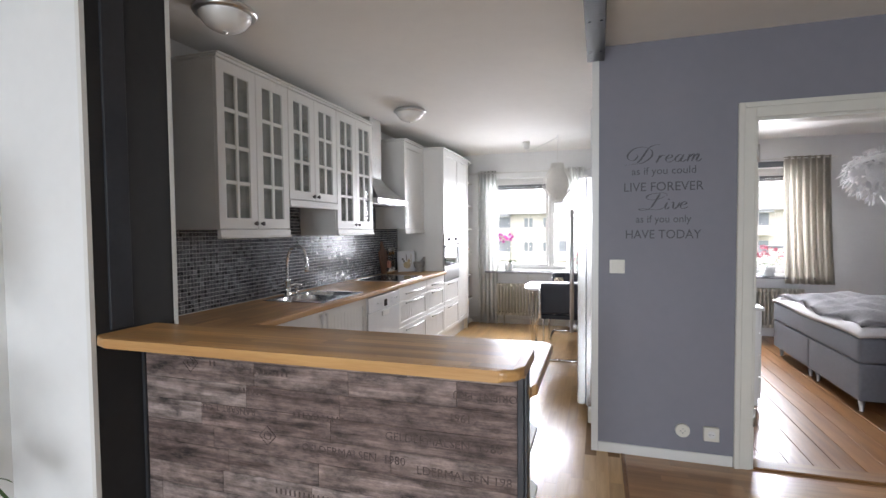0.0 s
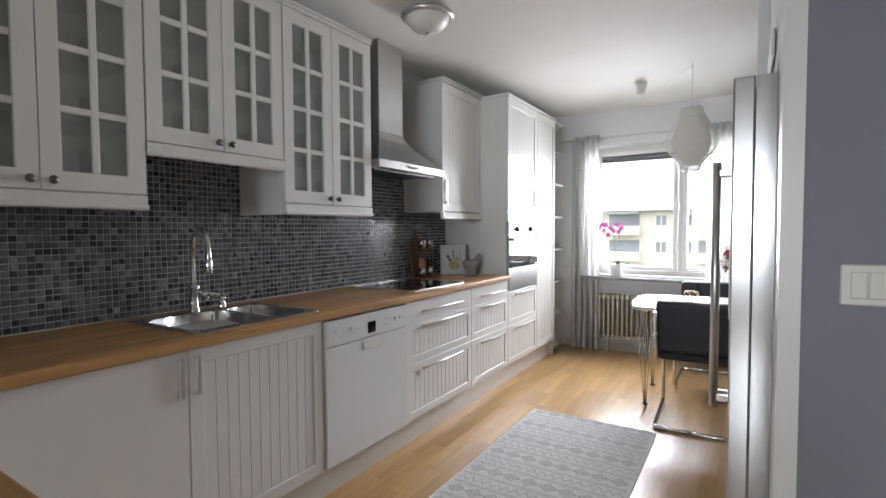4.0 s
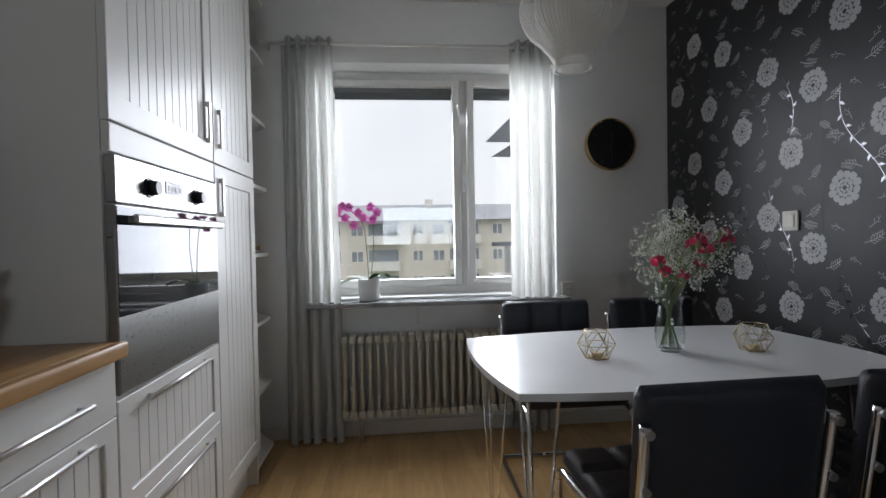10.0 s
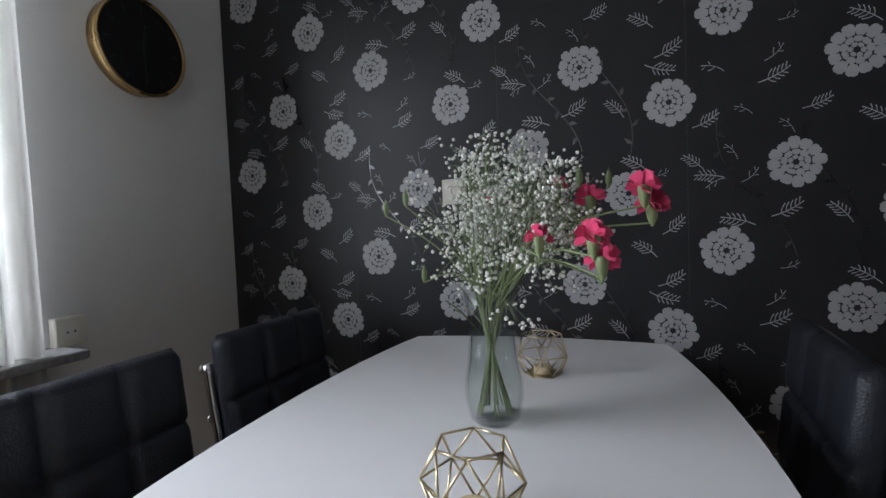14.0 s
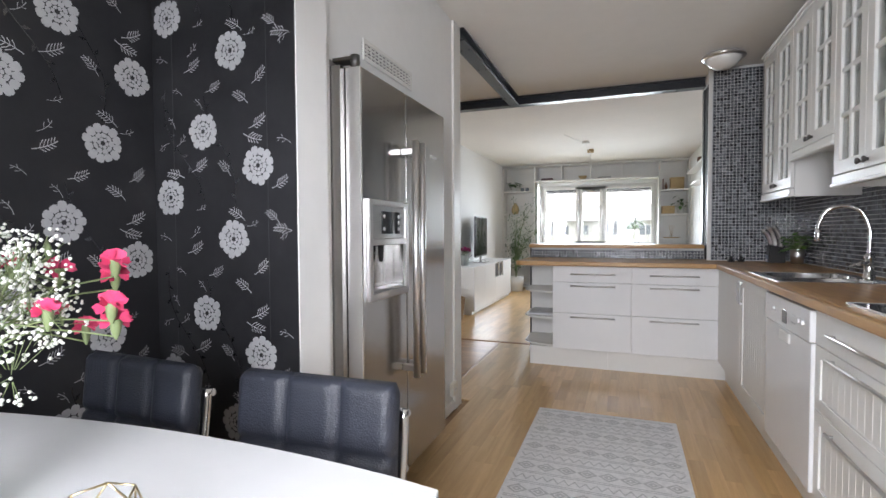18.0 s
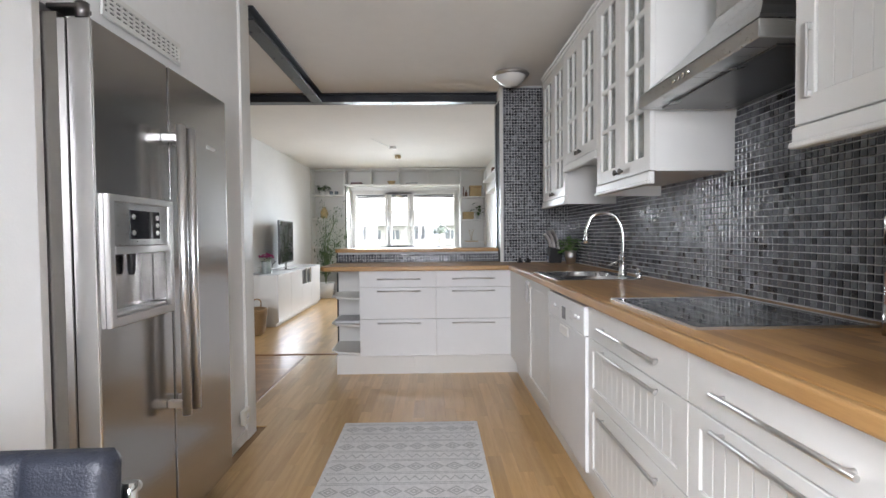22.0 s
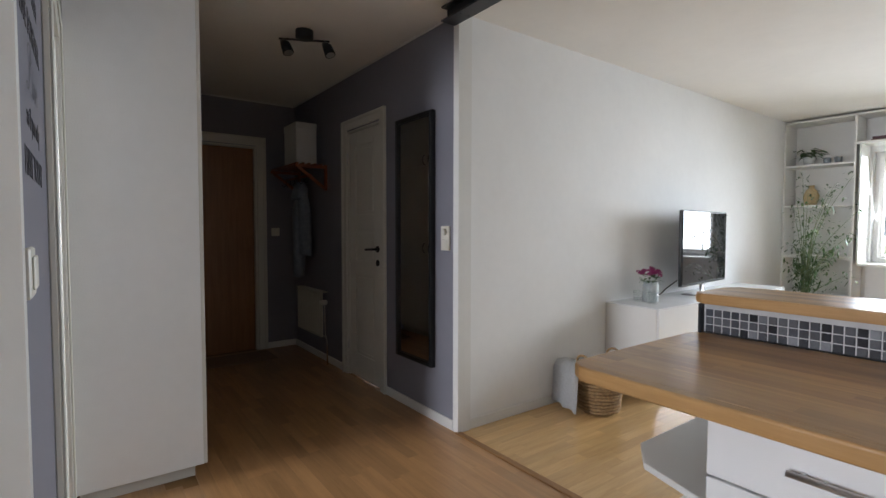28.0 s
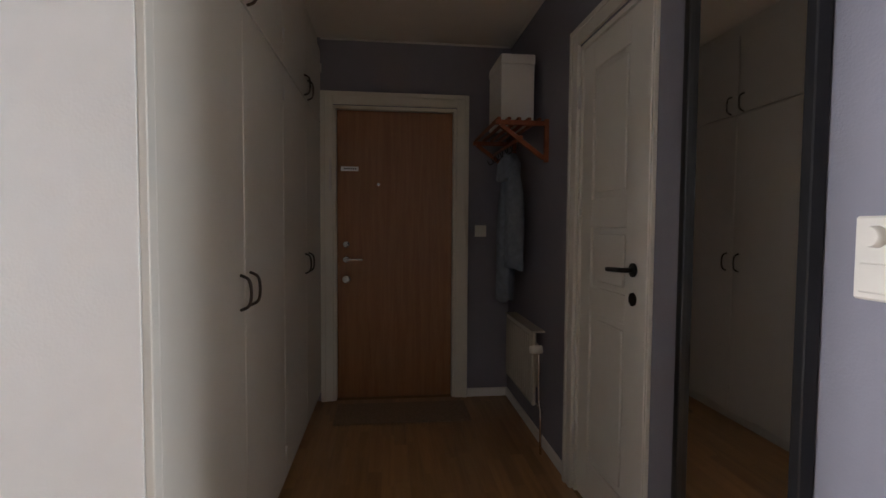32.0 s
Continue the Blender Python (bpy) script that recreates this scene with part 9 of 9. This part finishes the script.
c = thing("feather_lamp", (2.58, 5.2, 1.84), "round white feather pendant lamp in the bedroom", "lamp")
rnd = random.Random(55)
bm = lathe(bmesh.new(), [(0.0, -0.17), (0.2, -0.14), (0.31, -0.05), (0.32, 0.03), (0.22, 0.13), (0.05, 0.17)], 2.58, 5.2, 1.84, 24)
for k in range(900):
    a, t = rnd.uniform(0, 6.283), math.asin(rnd.uniform(-0.95, 0.98))
    p = Vector((2.58 + 0.33 * math.cos(a) * math.cos(t), 5.2 + 0.33 * math.sin(a) * math.cos(t), 1.84 + 0.20 * math.sin(t)))
    leaf_blade(bm, p, (math.cos(a) * math.cos(t) + rnd.gauss(0, 0.6), math.sin(a) * math.cos(t) + rnd.gauss(0, 0.6), math.sin(t) + rnd.gauss(0, 0.5)), rnd.uniform(0.05, 0.09), 0.030, 0.5, 3)
part("shade", bm, FEATHER, c)
part("cord", tube(bmesh.new(), [(2.58, 5.2, 2.0), (2.58, 5.2, CZ - 0.001)], 0.003, 6), TRIM, c)
FROSTED = mk("grey_sliding_glass", (0.16, 0.17, 0.18), 0.10, var=0.1, rvar=0.04)
DARKWOOD = mk("reddish_brown_frame", (0.085, 0.030, 0.022), 0.4, var=0.15)
c = thing("sliding_wardrobe", (4.1, 3.9, 0), "wardrobe with glass sliding doors in brown frames", "wardrobe")
part("body", box(4.03, 3.40, 0.004, 4.448, 4.34, 2.46), BED_WALL, c)
for y0, y1 in ((3.41, 3.87), (3.875, 4.335)):
    bm = bmesh.new()
    for a in ((y0, 0.02, y0 + 0.035, 2.45), (y1 - 0.035, 0.02, y1, 2.45), *[(y0 + 0.035, z, y1 - 0.035, z + 0.03) for z in (0.02, 0.60, 1.20, 1.80, 2.42)]):
        bx(bm, 4.0, a[0], a[1], 4.028, a[2], a[3], 0.002)
    d = part("door", bm, DARKWOOD, c)
    for z0, z1 in ((0.05, 0.60), (0.63, 1.20), (1.23, 1.80), (1.83, 2.42)):
        part("pane", box(4.012, y0 + 0.035, z0, 4.020, y1 - 0.035, z1), FROSTED, d)


# ---- outdoors ----
GRASS = mk("far_lawn", (0.07, 0.10, 0.035), 0.95, var=0.3, scale=0.2)
RENDER_BEIGE = mk("beige_render", (0.72, 0.685, 0.62), 0.9, var=0.08, scale=0.4, bump=0.1, bscale=20)
RENDER_PALE = mk("pale_render", (0.78, 0.77, 0.74), 0.9, var=0.06, scale=0.4)
ROOF_GREY = mk("blue_grey_roof", (0.36, 0.38, 0.41), 0.6, var=0.1, scale=0.6)
FAR_GLASS = mk("far_window_glass", (0.28, 0.31, 0.34), 0.1, var=0.2, scale=0.3)
FOLIAGE = mk("far_foliage", (0.09, 0.12, 0.07), 0.9, var=0.35, scale=0.3, rand=0.25, island=True)
solid("ground", box(-400, -400, -10.2, 400, 400, -10.0), GRASS, "lawn far below the windows", "ground", kind="structure")


def block(name, x0, x1, y, out, z_eave, storeys, render, label, bay=8.9, first=0.0, storey=2.83):
    """A long block of flats; its front is at y and looks along -out."""
    c = thing(name, ((x0 + x1) / 2, y, -10), label, "building")
    d = 11.0
    part("wall", box(x0, y, -10, x1, y + out * d, z_eave), render, c)
    bm = bmesh.new()
    ridge, ov = z_eave + 2.1, 0.7
    v = [bm.verts.new(p) for p in ((x0 - ov, y - out * ov, z_eave), (x1 + ov, y - out * ov, z_eave), (x1 + ov, y + out * (d + ov), z_eave), (x0 - ov, y + out * (d + ov), z_eave), (x0 + 2, y + out * d / 2, ridge), (x1 - 2, y + out * d / 2, ridge))]
    for q in ((0, 1, 5, 4), (2, 3, 4, 5), (1, 2, 5), (3, 0, 4), (3, 2, 1, 0)):
        bm.faces.new([v[k] for k in q])
    rf = part("roof", bm, ROOF_GREY, c)
    x = x0 + 4
    k = 0
    while x < x1 - 3:
        if k % 3 == 0:
            part("chimney", box(x, y + out * 4.5, ridge - 0.9, x + 0.9, y + out * 5.6, ridge + 0.6), RENDER_PALE, rf)
        x += 4.7
        k += 1
    n = int((x1 - x0) / bay)
    for i in range(n):
        bxx = x0 + first + i * bay
        for s in range(storeys):
            zb = z_eave - 2.55 - s * storey
            for wx, ww in ((0.9, 1.1), (3.1, 1.3)):
                w = part("window", box(bxx + wx, y - out * 0.06, zb + 0.9, bxx + wx + ww, y - out * 0.005, zb + 2.1), TRIM, c)
                for h in (0, 1):
                    part("pane", box(bxx + wx + 0.07 + h * ww / 2, y - out * 0.07, zb + 0.97, bxx + wx + ww / 2 - 0.04 + h * ww / 2, y - out * 0.061, zb + 2.03), FAR_GLASS, w)
            b = part("balcony", box(bxx + 4.9, y - out * 1.2, zb - 0.05, bxx + 8.3, y - out * 0.01, zb + 0.92), RENDER_PALE, c)
            part("balcony_glass", box(bxx + 5.0, y - out * 0.06, zb + 0.93, bxx + 8.2, y - out * 0.012, zb + 2.2), FAR_GLASS, b)
            part("balcony_rail", box(bxx + 4.85, y - out * 1.25, zb + 1.0, bxx + 8.35, y - out * 1.18, zb + 1.06), ROOF_GREY, b)
            if s == 0:
                part("awning", box(bxx + 4.9, y - out * 1.3, zb + 2.25, bxx + 8.3, y - out * 0.02, zb + 2.45), ROOF_GREY, b)
    return c


block("apartment_building", -58, 75, 58, 1, 3.15, 4, RENDER_BEIGE, "long beige block of flats with balconies and a grey roof", first=4.4)
block("apartment_building", -70, 60, -52, -1, 2.3, 4, RENDER_PALE, "long pale block of flats with a grey roof", first=1.0)

# wooded ridge behind
rnd = random.Random(77)
V, F = [], []
for k in range(2600):
    x, y = rnd.uniform(-170, 190), rnd.uniform(150, 230)
    h = 4.0 + 3.4 * math.sin(x * 0.05 + 1) + 2.2 * math.sin(x * 0.13) + rnd.uniform(-1.5, 1.0) + 0.022 * (x + 60)
    for e in range(3):
        p = Vector((x + rnd.gauss(0, 1.5), y + rnd.gauss(0, 1.5), h - rnd.uniform(0, 9)))
        s = rnd.uniform(1.0, 2.2)
        d, u = Vector((rnd.gauss(0, 1), rnd.gauss(0, 1), rnd.gauss(0, 0.6))).normalized(), Vector((0, 0, 1))
        e1 = d.cross(u).normalized() * s
        e2 = (u + d * 0.4) * s * 0.8
        n = len(V)
        V += [tuple(p - e1), tuple(p - e2 * 0.6), tuple(p + e1), tuple(p + e2)]
        F.append((n, n + 1, n + 2, n + 3))
me = bpy.data.meshes.new("far_woods")
me.from_pydata(V, [], F)
me.materials.append(FOLIAGE)
tagged(new("far_woods", me), "distant woods behind the flats", "woods", kind="stuff")
bm = bmesh.new()
for i in range(60):
    x = -170 + i * 6
    bx(bm, x, 190, -10, x + 6.01, 195, 0.8 + 2.0 * math.sin(x * 0.05 + 1) + 0.022 * (x + 60))
solid("far_hill", bm, GRASS, "low hill in the distance", "hill", kind="structure")

# the neighbours' balcony beside the kitchen window
AWN = mk("grey_awning", (0.26, 0.28, 0.31), 0.8, var=0.08, scale=2)
make_translucent(AWN, 0.3, (0.35, 0.38, 0.42))
c = thing("balcony", (1.6, 9.0, 0), "neighbouring balcony with a pale parapet and grey rail", "balcony")
part("parapet", box(0.10, 9.44, -0.3, 3.5, 9.5, 0.72), RENDER_BEIGE, c)
part("side_parapet", box(0.10, 7.62, -0.3, 0.16, 9.44, 0.72), RENDER_BEIGE, c)
part("floor_slab", box(0.10, 7.62, -0.45, 3.5, 9.5, -0.301), RENDER_PALE, c)
part("coping", box(0.07, 9.42, 0.721, 3.5, 9.52, 0.745), TRIM, c)
part("coping", box(0.07, 7.62, 0.721, 0.18, 9.419, 0.745), TRIM, c)
part("rail", box(0.12, 9.40, 1.03, 3.5, 9.54, 1.075, bev=0.005), AWN, c)
for x in (0.25, 1.4, 2.6):
    part("rail_post", box(x, 9.45, 0.746, x + 0.05, 9.50, 1.029), ROOF_GREY, c)
c = thing("awning", (1.2, 8.6, 2.0), "grey fabric awning over the neighbouring balcony", "awning")
for k, (xa, za, xb, zb) in enumerate(((0.06, 2.13, 0.95, 2.95), (0.14, 1.99, 0.95, 2.42))):
    bm = bmesh.new()
    pts = [bm.verts.new(p) for p in ((xa, 9.5 + 0.1 * k, za), (xb, 7.9, zb), (xb + 2.0, 7.9, zb), (xa + 2.4, 9.5 + 0.1 * k, za))]
    bm.faces.new(pts)
    bmesh.ops.solidify(bm, geom=bm.faces[:], thickness=0.02)
    part("cloth", bm, AWN, c)
part("arm", box(0.42, 9.46, 1.72, 0.45, 9.49, 2.14), TRIM, c)
part("pole", tube(bmesh.new(), [(0.36, 9.48, 0.746), (0.36, 9.48, 2.14)], 0.012, 8), TRIM, c)
part("pole", tube(bmesh.new(), [(2.4, 9.48, 0.746), (2.4, 9.48, 2.20)], 0.012, 8), TRIM, c)
part("wall_mount", box(0.92, 7.585, 2.38, 3.2, 7.92, 2.98), ROOF_GREY, c)


# ---- floors: oak strips ----
def strip_floor(name, x0, x1, y0, y1, along, w, lmin, lmax, mat_parts, mat_rest, parent, near, seed, skip=None, z=0.0):
    """Floor strips: those inside the near stretch are parts of their own, the rest one joined part."""
    rnd = random.Random(seed)
    rest_v, rest_f = [], []
    meshes = {}
    count = 0
    a0, a1, b0, b1 = (x0, x1, y0, y1) if along == "x" else (y0, y1, x0, x1)
    n = math.ceil((b1 - b0) / w)
    g = 0.0002
    for i in range(n):
        p, q = b0 + i * w, min(b1, b0 + (i + 1) * w)
        a = a0 - rnd.uniform(0, lmax)
        while a < a1:
            ln = rnd.choice((0.32, 0.40, 0.48, 0.56)) * (lmax / 0.56)
            s, e = max(a0, a), min(a1, a + ln)
            a += ln
            if e - s < 0.01:
                continue
            cx, cy = ((s + e) / 2, (p + q) / 2) if along == "x" else ((p + q) / 2, (s + e) / 2)
            hx, hy = ((e - s) / 2 - g, (q - p) / 2 - g) if along == "x" else ((q - p) / 2 - g, (e - s) / 2 - g)
            if skip and skip(cx, cy):
                continue
            if near and near[0] < cx < near[1] and near[2] < cy < near[3] and count < 290:
                key = (round(hx, 3), round(hy, 3))
                if key not in meshes:
                    bm = bmesh.new()
                    bx(bm, -hx, -hy, -0.006, hx, hy, 0.0)
                    me = bpy.data.meshes.new("floor_strip")
                    bm.to_mesh(me)
                    bm.free()
                    me.materials.append(mat_parts)
                    meshes[key] = me
                ob = new("floor_strip", meshes[key])
                ob.parent = parent
                ob.location = (cx, cy, z)
                count += 1
            else:
                k = len(rest_v)
                rest_v += [(cx - hx, cy - hy, z), (cx + hx, cy - hy, z), (cx + hx, cy + hy, z), (cx - hx, cy + hy, z), (cx - hx, cy - hy, z - 0.006), (cx + hx, cy - hy, z - 0.006), (cx + hx, cy + hy, z - 0.006), (cx - hx, cy + hy, z - 0.006)]
                rest_f += [(k, k + 1, k + 2, k + 3), (k, k + 4, k + 5, k + 1), (k + 1, k + 5, k + 6, k + 2), (k + 2, k + 6, k + 7, k + 3), (k + 3, k + 7, k + 4, k)]
    me = bpy.data.meshes.new(name)
    me.from_pydata(rest_v, [], rest_f)
    me.materials.append(mat_rest)
    ob = new(name, me)
    ob.parent = parent
    tagged(ob, "oak parquet strips", kind="stuff")


fl = bpy.data.objects["floor"]
OAK_Y = wood("oak_strip_long", (0.60, 0.385, 0.170), (0.47, 0.275, 0.108), 0.30, "y", 1.0, 0.13, coat=0.35)
OAK_YJ = wood("oak_strip_long_joined", (0.60, 0.385, 0.170), (0.47, 0.275, 0.108), 0.30, "y", 1.0, 0.13, coat=0.35, island=True)
OAK_XJ = wood("oak_strip_hall", (0.47, 0.250, 0.095), (0.41, 0.205, 0.074), 0.28, "x", 0.8, 0.09, coat=0.4, island=True)
strip_floor("floor_strips_kitchen", XW, 0.345, 1.45, YW, "y", 0.068, 0.3, 0.56, OAK_Y, OAK_YJ, fl, (-1.45, 0.1, 3.0, 6.6), 21, lambda x, y: x > 0.13 and 3.3 < y < 5.0 or x < -1.62)
strip_floor("floor_strips_dining", 0.345, 0.755, 5.03, YW, "y", 0.068, 0.3, 0.56, OAK_Y, OAK_YJ, fl, None, 22)
OAK_HALL = wood("hall_oak_parquet", (0.45, 0.245, 0.105), (0.32, 0.165, 0.065), 0.30, "x", 1.0, 0.16, coat=0.35, island=True)
strip_floor("floor_strips_hall", 0.352, 4.27, 1.43, GY, "x", 0.068, 0.3, 0.56, OAK_Y, OAK_HALL, fl, None, 23, lambda x, y: x > 1.85 and y > 2.78)
strip_floor("floor_strips_living", -1.95, 1.51, -3.85, 1.405, "y", 0.068, 0.3, 0.50, OAK_Y, OAK_YJ, fl, None, 24, lambda x, y: x < -1.52 and y > 1.35)
THRESH = wood("oak_threshold", (0.30, 0.15, 0.055), (0.20, 0.09, 0.03), 0.4, "x", 1.0, 0.0)
solid("floor_trim", box(0.06, 1.405, -0.004, 1.51, 1.447, 0.007, bev=0.004), THRESH, "oak threshold strip between living room and hall floors", "threshold", kind="structure")
solid("floor_trim", box(0.335, 1.448, -0.004, 0.358, GY, 0.004, bev=0.002), THRESH, "flat oak joint strip between kitchen and hall floors", "threshold", kind="structure")
solid("floor_trim", box(1.05, GY - 0.005, -0.004, 1.801, 3.405, 0.014, bev=0.006), THRESH, "worn oak threshold in the bedroom doorway", "threshold", kind="structure")


# ---- mosaic tiles ----
TILE_COLORS = {"tile_dark": (0.028, 0.029, 0.035), "tile_slate": (0.085, 0.089, 0.102), "tile_grey": (0.145, 0.151, 0.165), "tile_pale": (0.24, 0.25, 0.27)}
TILE_MATS = [mk(n, col, 0.20, var=0.25, scale=30, rand=0.25, coat=0.3, rvar=0.08) for n, col in TILE_COLORS.items()]
TILE_MATS_J = [mk(n + "_joined", col, 0.20, var=0.25, scale=30, rand=0.25, coat=0.3, rvar=0.08, island=True) for n, col in TILE_COLORS.items()]
PITCH, TS = 0.0252, 0.0222


def tile_mesh(m):
    bm = bmesh.new()
    h, e = TS / 2, 0.0016
    lo = [bm.verts.new((x, y, 0)) for x, y in ((-h, -h), (h, -h), (h, h), (-h, h))]
    hi = [bm.verts.new((x, y, 0.0028)) for x, y in ((-h + e, -h + e), (h - e, -h + e), (h - e, h - e), (-h + e, h - e))]
    bm.faces.new(hi)
    for i in range(4):
        bm.faces.new((lo[i], lo[(i + 1) % 4], hi[(i + 1) % 4], hi[i]))
    me = bpy.data.meshes.new("mosaic_tile")
    bm.to_mesh(me)
    bm.free()
    me.materials.append(m)
    return me


TILE_MESHES = [tile_mesh(m) for m in TILE_MATS]


def mosaic(parent, face, plane, u0, u1, z0, z1, seed, near=None, skip=None, weights=(0.17, 0.42, 0.36, 0.05), budget=295):
    """A field of small square tiles proud of the grout."""
    rnd = random.Random(seed)
    s = 1 if face[0] == "+" else -1
    joined = [([], []) for _ in TILE_MATS]
    base = ORIGIN.get(parent, Vector((0, 0, 0)))
    cnt = 0
    nu, nz = int((u1 - u0) / PITCH), int((z1 - z0) / PITCH)
    for i in range(nu):
        for j in range(nz):
            u, z = u0 + (i + 0.5) * PITCH, z0 + (j + 0.5) * PITCH
            if skip and skip(u, z):
                continue
            k = rnd.choices(range(4), weights)[0]
            tl, tw = rnd.gauss(0, 0.9), rnd.gauss(0, 0.9)
            p = Vector(fp(face, plane, u, z, 0.0006)) - base
            rot = pose(0, 0, 0, 90, 0, 90 if face[1] == "x" and s > 0 else (-90 if face[1] == "x" else (180 if s > 0 else 0)))
            m = Matrix.Translation(p) @ rot @ pose(0, 0, 0, tl, tw, 0)
            if near and near[0] < u < near[1] and near[2] < z < near[3] and cnt < budget:
                ob = new("mosaic_tile", TILE_MESHES[k])
                ob.parent = parent
                ob.matrix_basis = m
                cnt += 1
            else:
                V, F = joined[k]
                n = len(V)
                h, e = TS / 2, 0.0016
                V += [tuple(m @ Vector(q)) for q in ((-h, -h, 0), (h, -h, 0), (h, h, 0), (-h, h, 0), (-h + e, -h + e, 0.0028), (h - e, -h + e, 0.0028), (h - e, h - e, 0.0028), (-h + e, h - e, 0.0028))]
                F += [(n + 4, n + 5, n + 6, n + 7), (n, n + 1, n + 5, n + 4), (n + 1, n + 2, n + 6, n + 5), (n + 2, n + 3, n + 7, n + 6), (n + 3, n, n + 4, n + 7)]
    for (V, F), m in zip(joined, TILE_MATS_J):
        me = bpy.data.meshes.new("mosaic_tiles")
        me.from_pydata(V, [], F)
        me.materials.append(m)
        ob = new("mosaic_tiles", me)
        ob.parent = parent
        tagged(ob, "grey glass mosaic tiles", kind="stuff")


g = solid("tiled_splashback", box(XW, 1.7505, ZT + 0.003, XW + 0.003, 5.62, 1.62), GROUT, "grey glass mosaic splashback with pale grout", "splashback", kind="structure")
part("grout_beside_cabinets", box(XW, 1.7535, 1.6205, XW + 0.003, 2.32, CZ - 0.003), GROUT, g)
mosaic(g, "+x", XW + 0.003, 1.755, 2.32, 1.6106, CZ - 0.005, 35)
part("grout_behind_hood", box(XW, 4.205, 1.6205, XW + 0.003, 4.978, CZ - 0.003), GROUT, g)
mosaic(g, "+x", XW + 0.003, 1.755, 5.62, ZT + 0.004, 1.62, 31, (3.9, 4.7, 0.98, 1.32), lambda u, z: z > 1.40 and (2.32 < u < 2.93 or 3.58 < u < 4.2 or u > 5.02))
mosaic(g, "+x", XW + 0.003, 4.21, 4.978, 1.6106, CZ - 0.005, 32, None, lambda u, z: z > 1.9 and 4.45 < u < 4.66)
g = solid("tiled_stub_wall", box(XW, 1.75, ZT + 0.003, -1.53, 1.753, CZ - 0.002), GROUT, "grey glass mosaic on the short wall", "splashback", kind="structure")
mosaic(g, "+y", 1.753, XW + 0.006, -1.53, ZT + 0.004, CZ - 0.004, 33, (-2.0, -1.53, 1.1, 1.45), None, (0.19, 0.38, 0.33, 0.10))
g = solid("tiled_bar_upstand", box(-1.502, 1.609, ZT + 0.003, -0.012, 1.612, 0.994), GROUT, "grey glass mosaic upstand under the bar shelf", "splashback", kind="structure")
mosaic(g, "+y", 1.612, -1.50, -0.012, ZT + 0.0005, 0.995, 34, None, None, (0.19, 0.38, 0.33, 0.10))
part("white_edge", box(-0.0118, 1.6122, ZT + 0.001, -0.0118 + 0.005, 1.617, 0.994), TRIM, g)
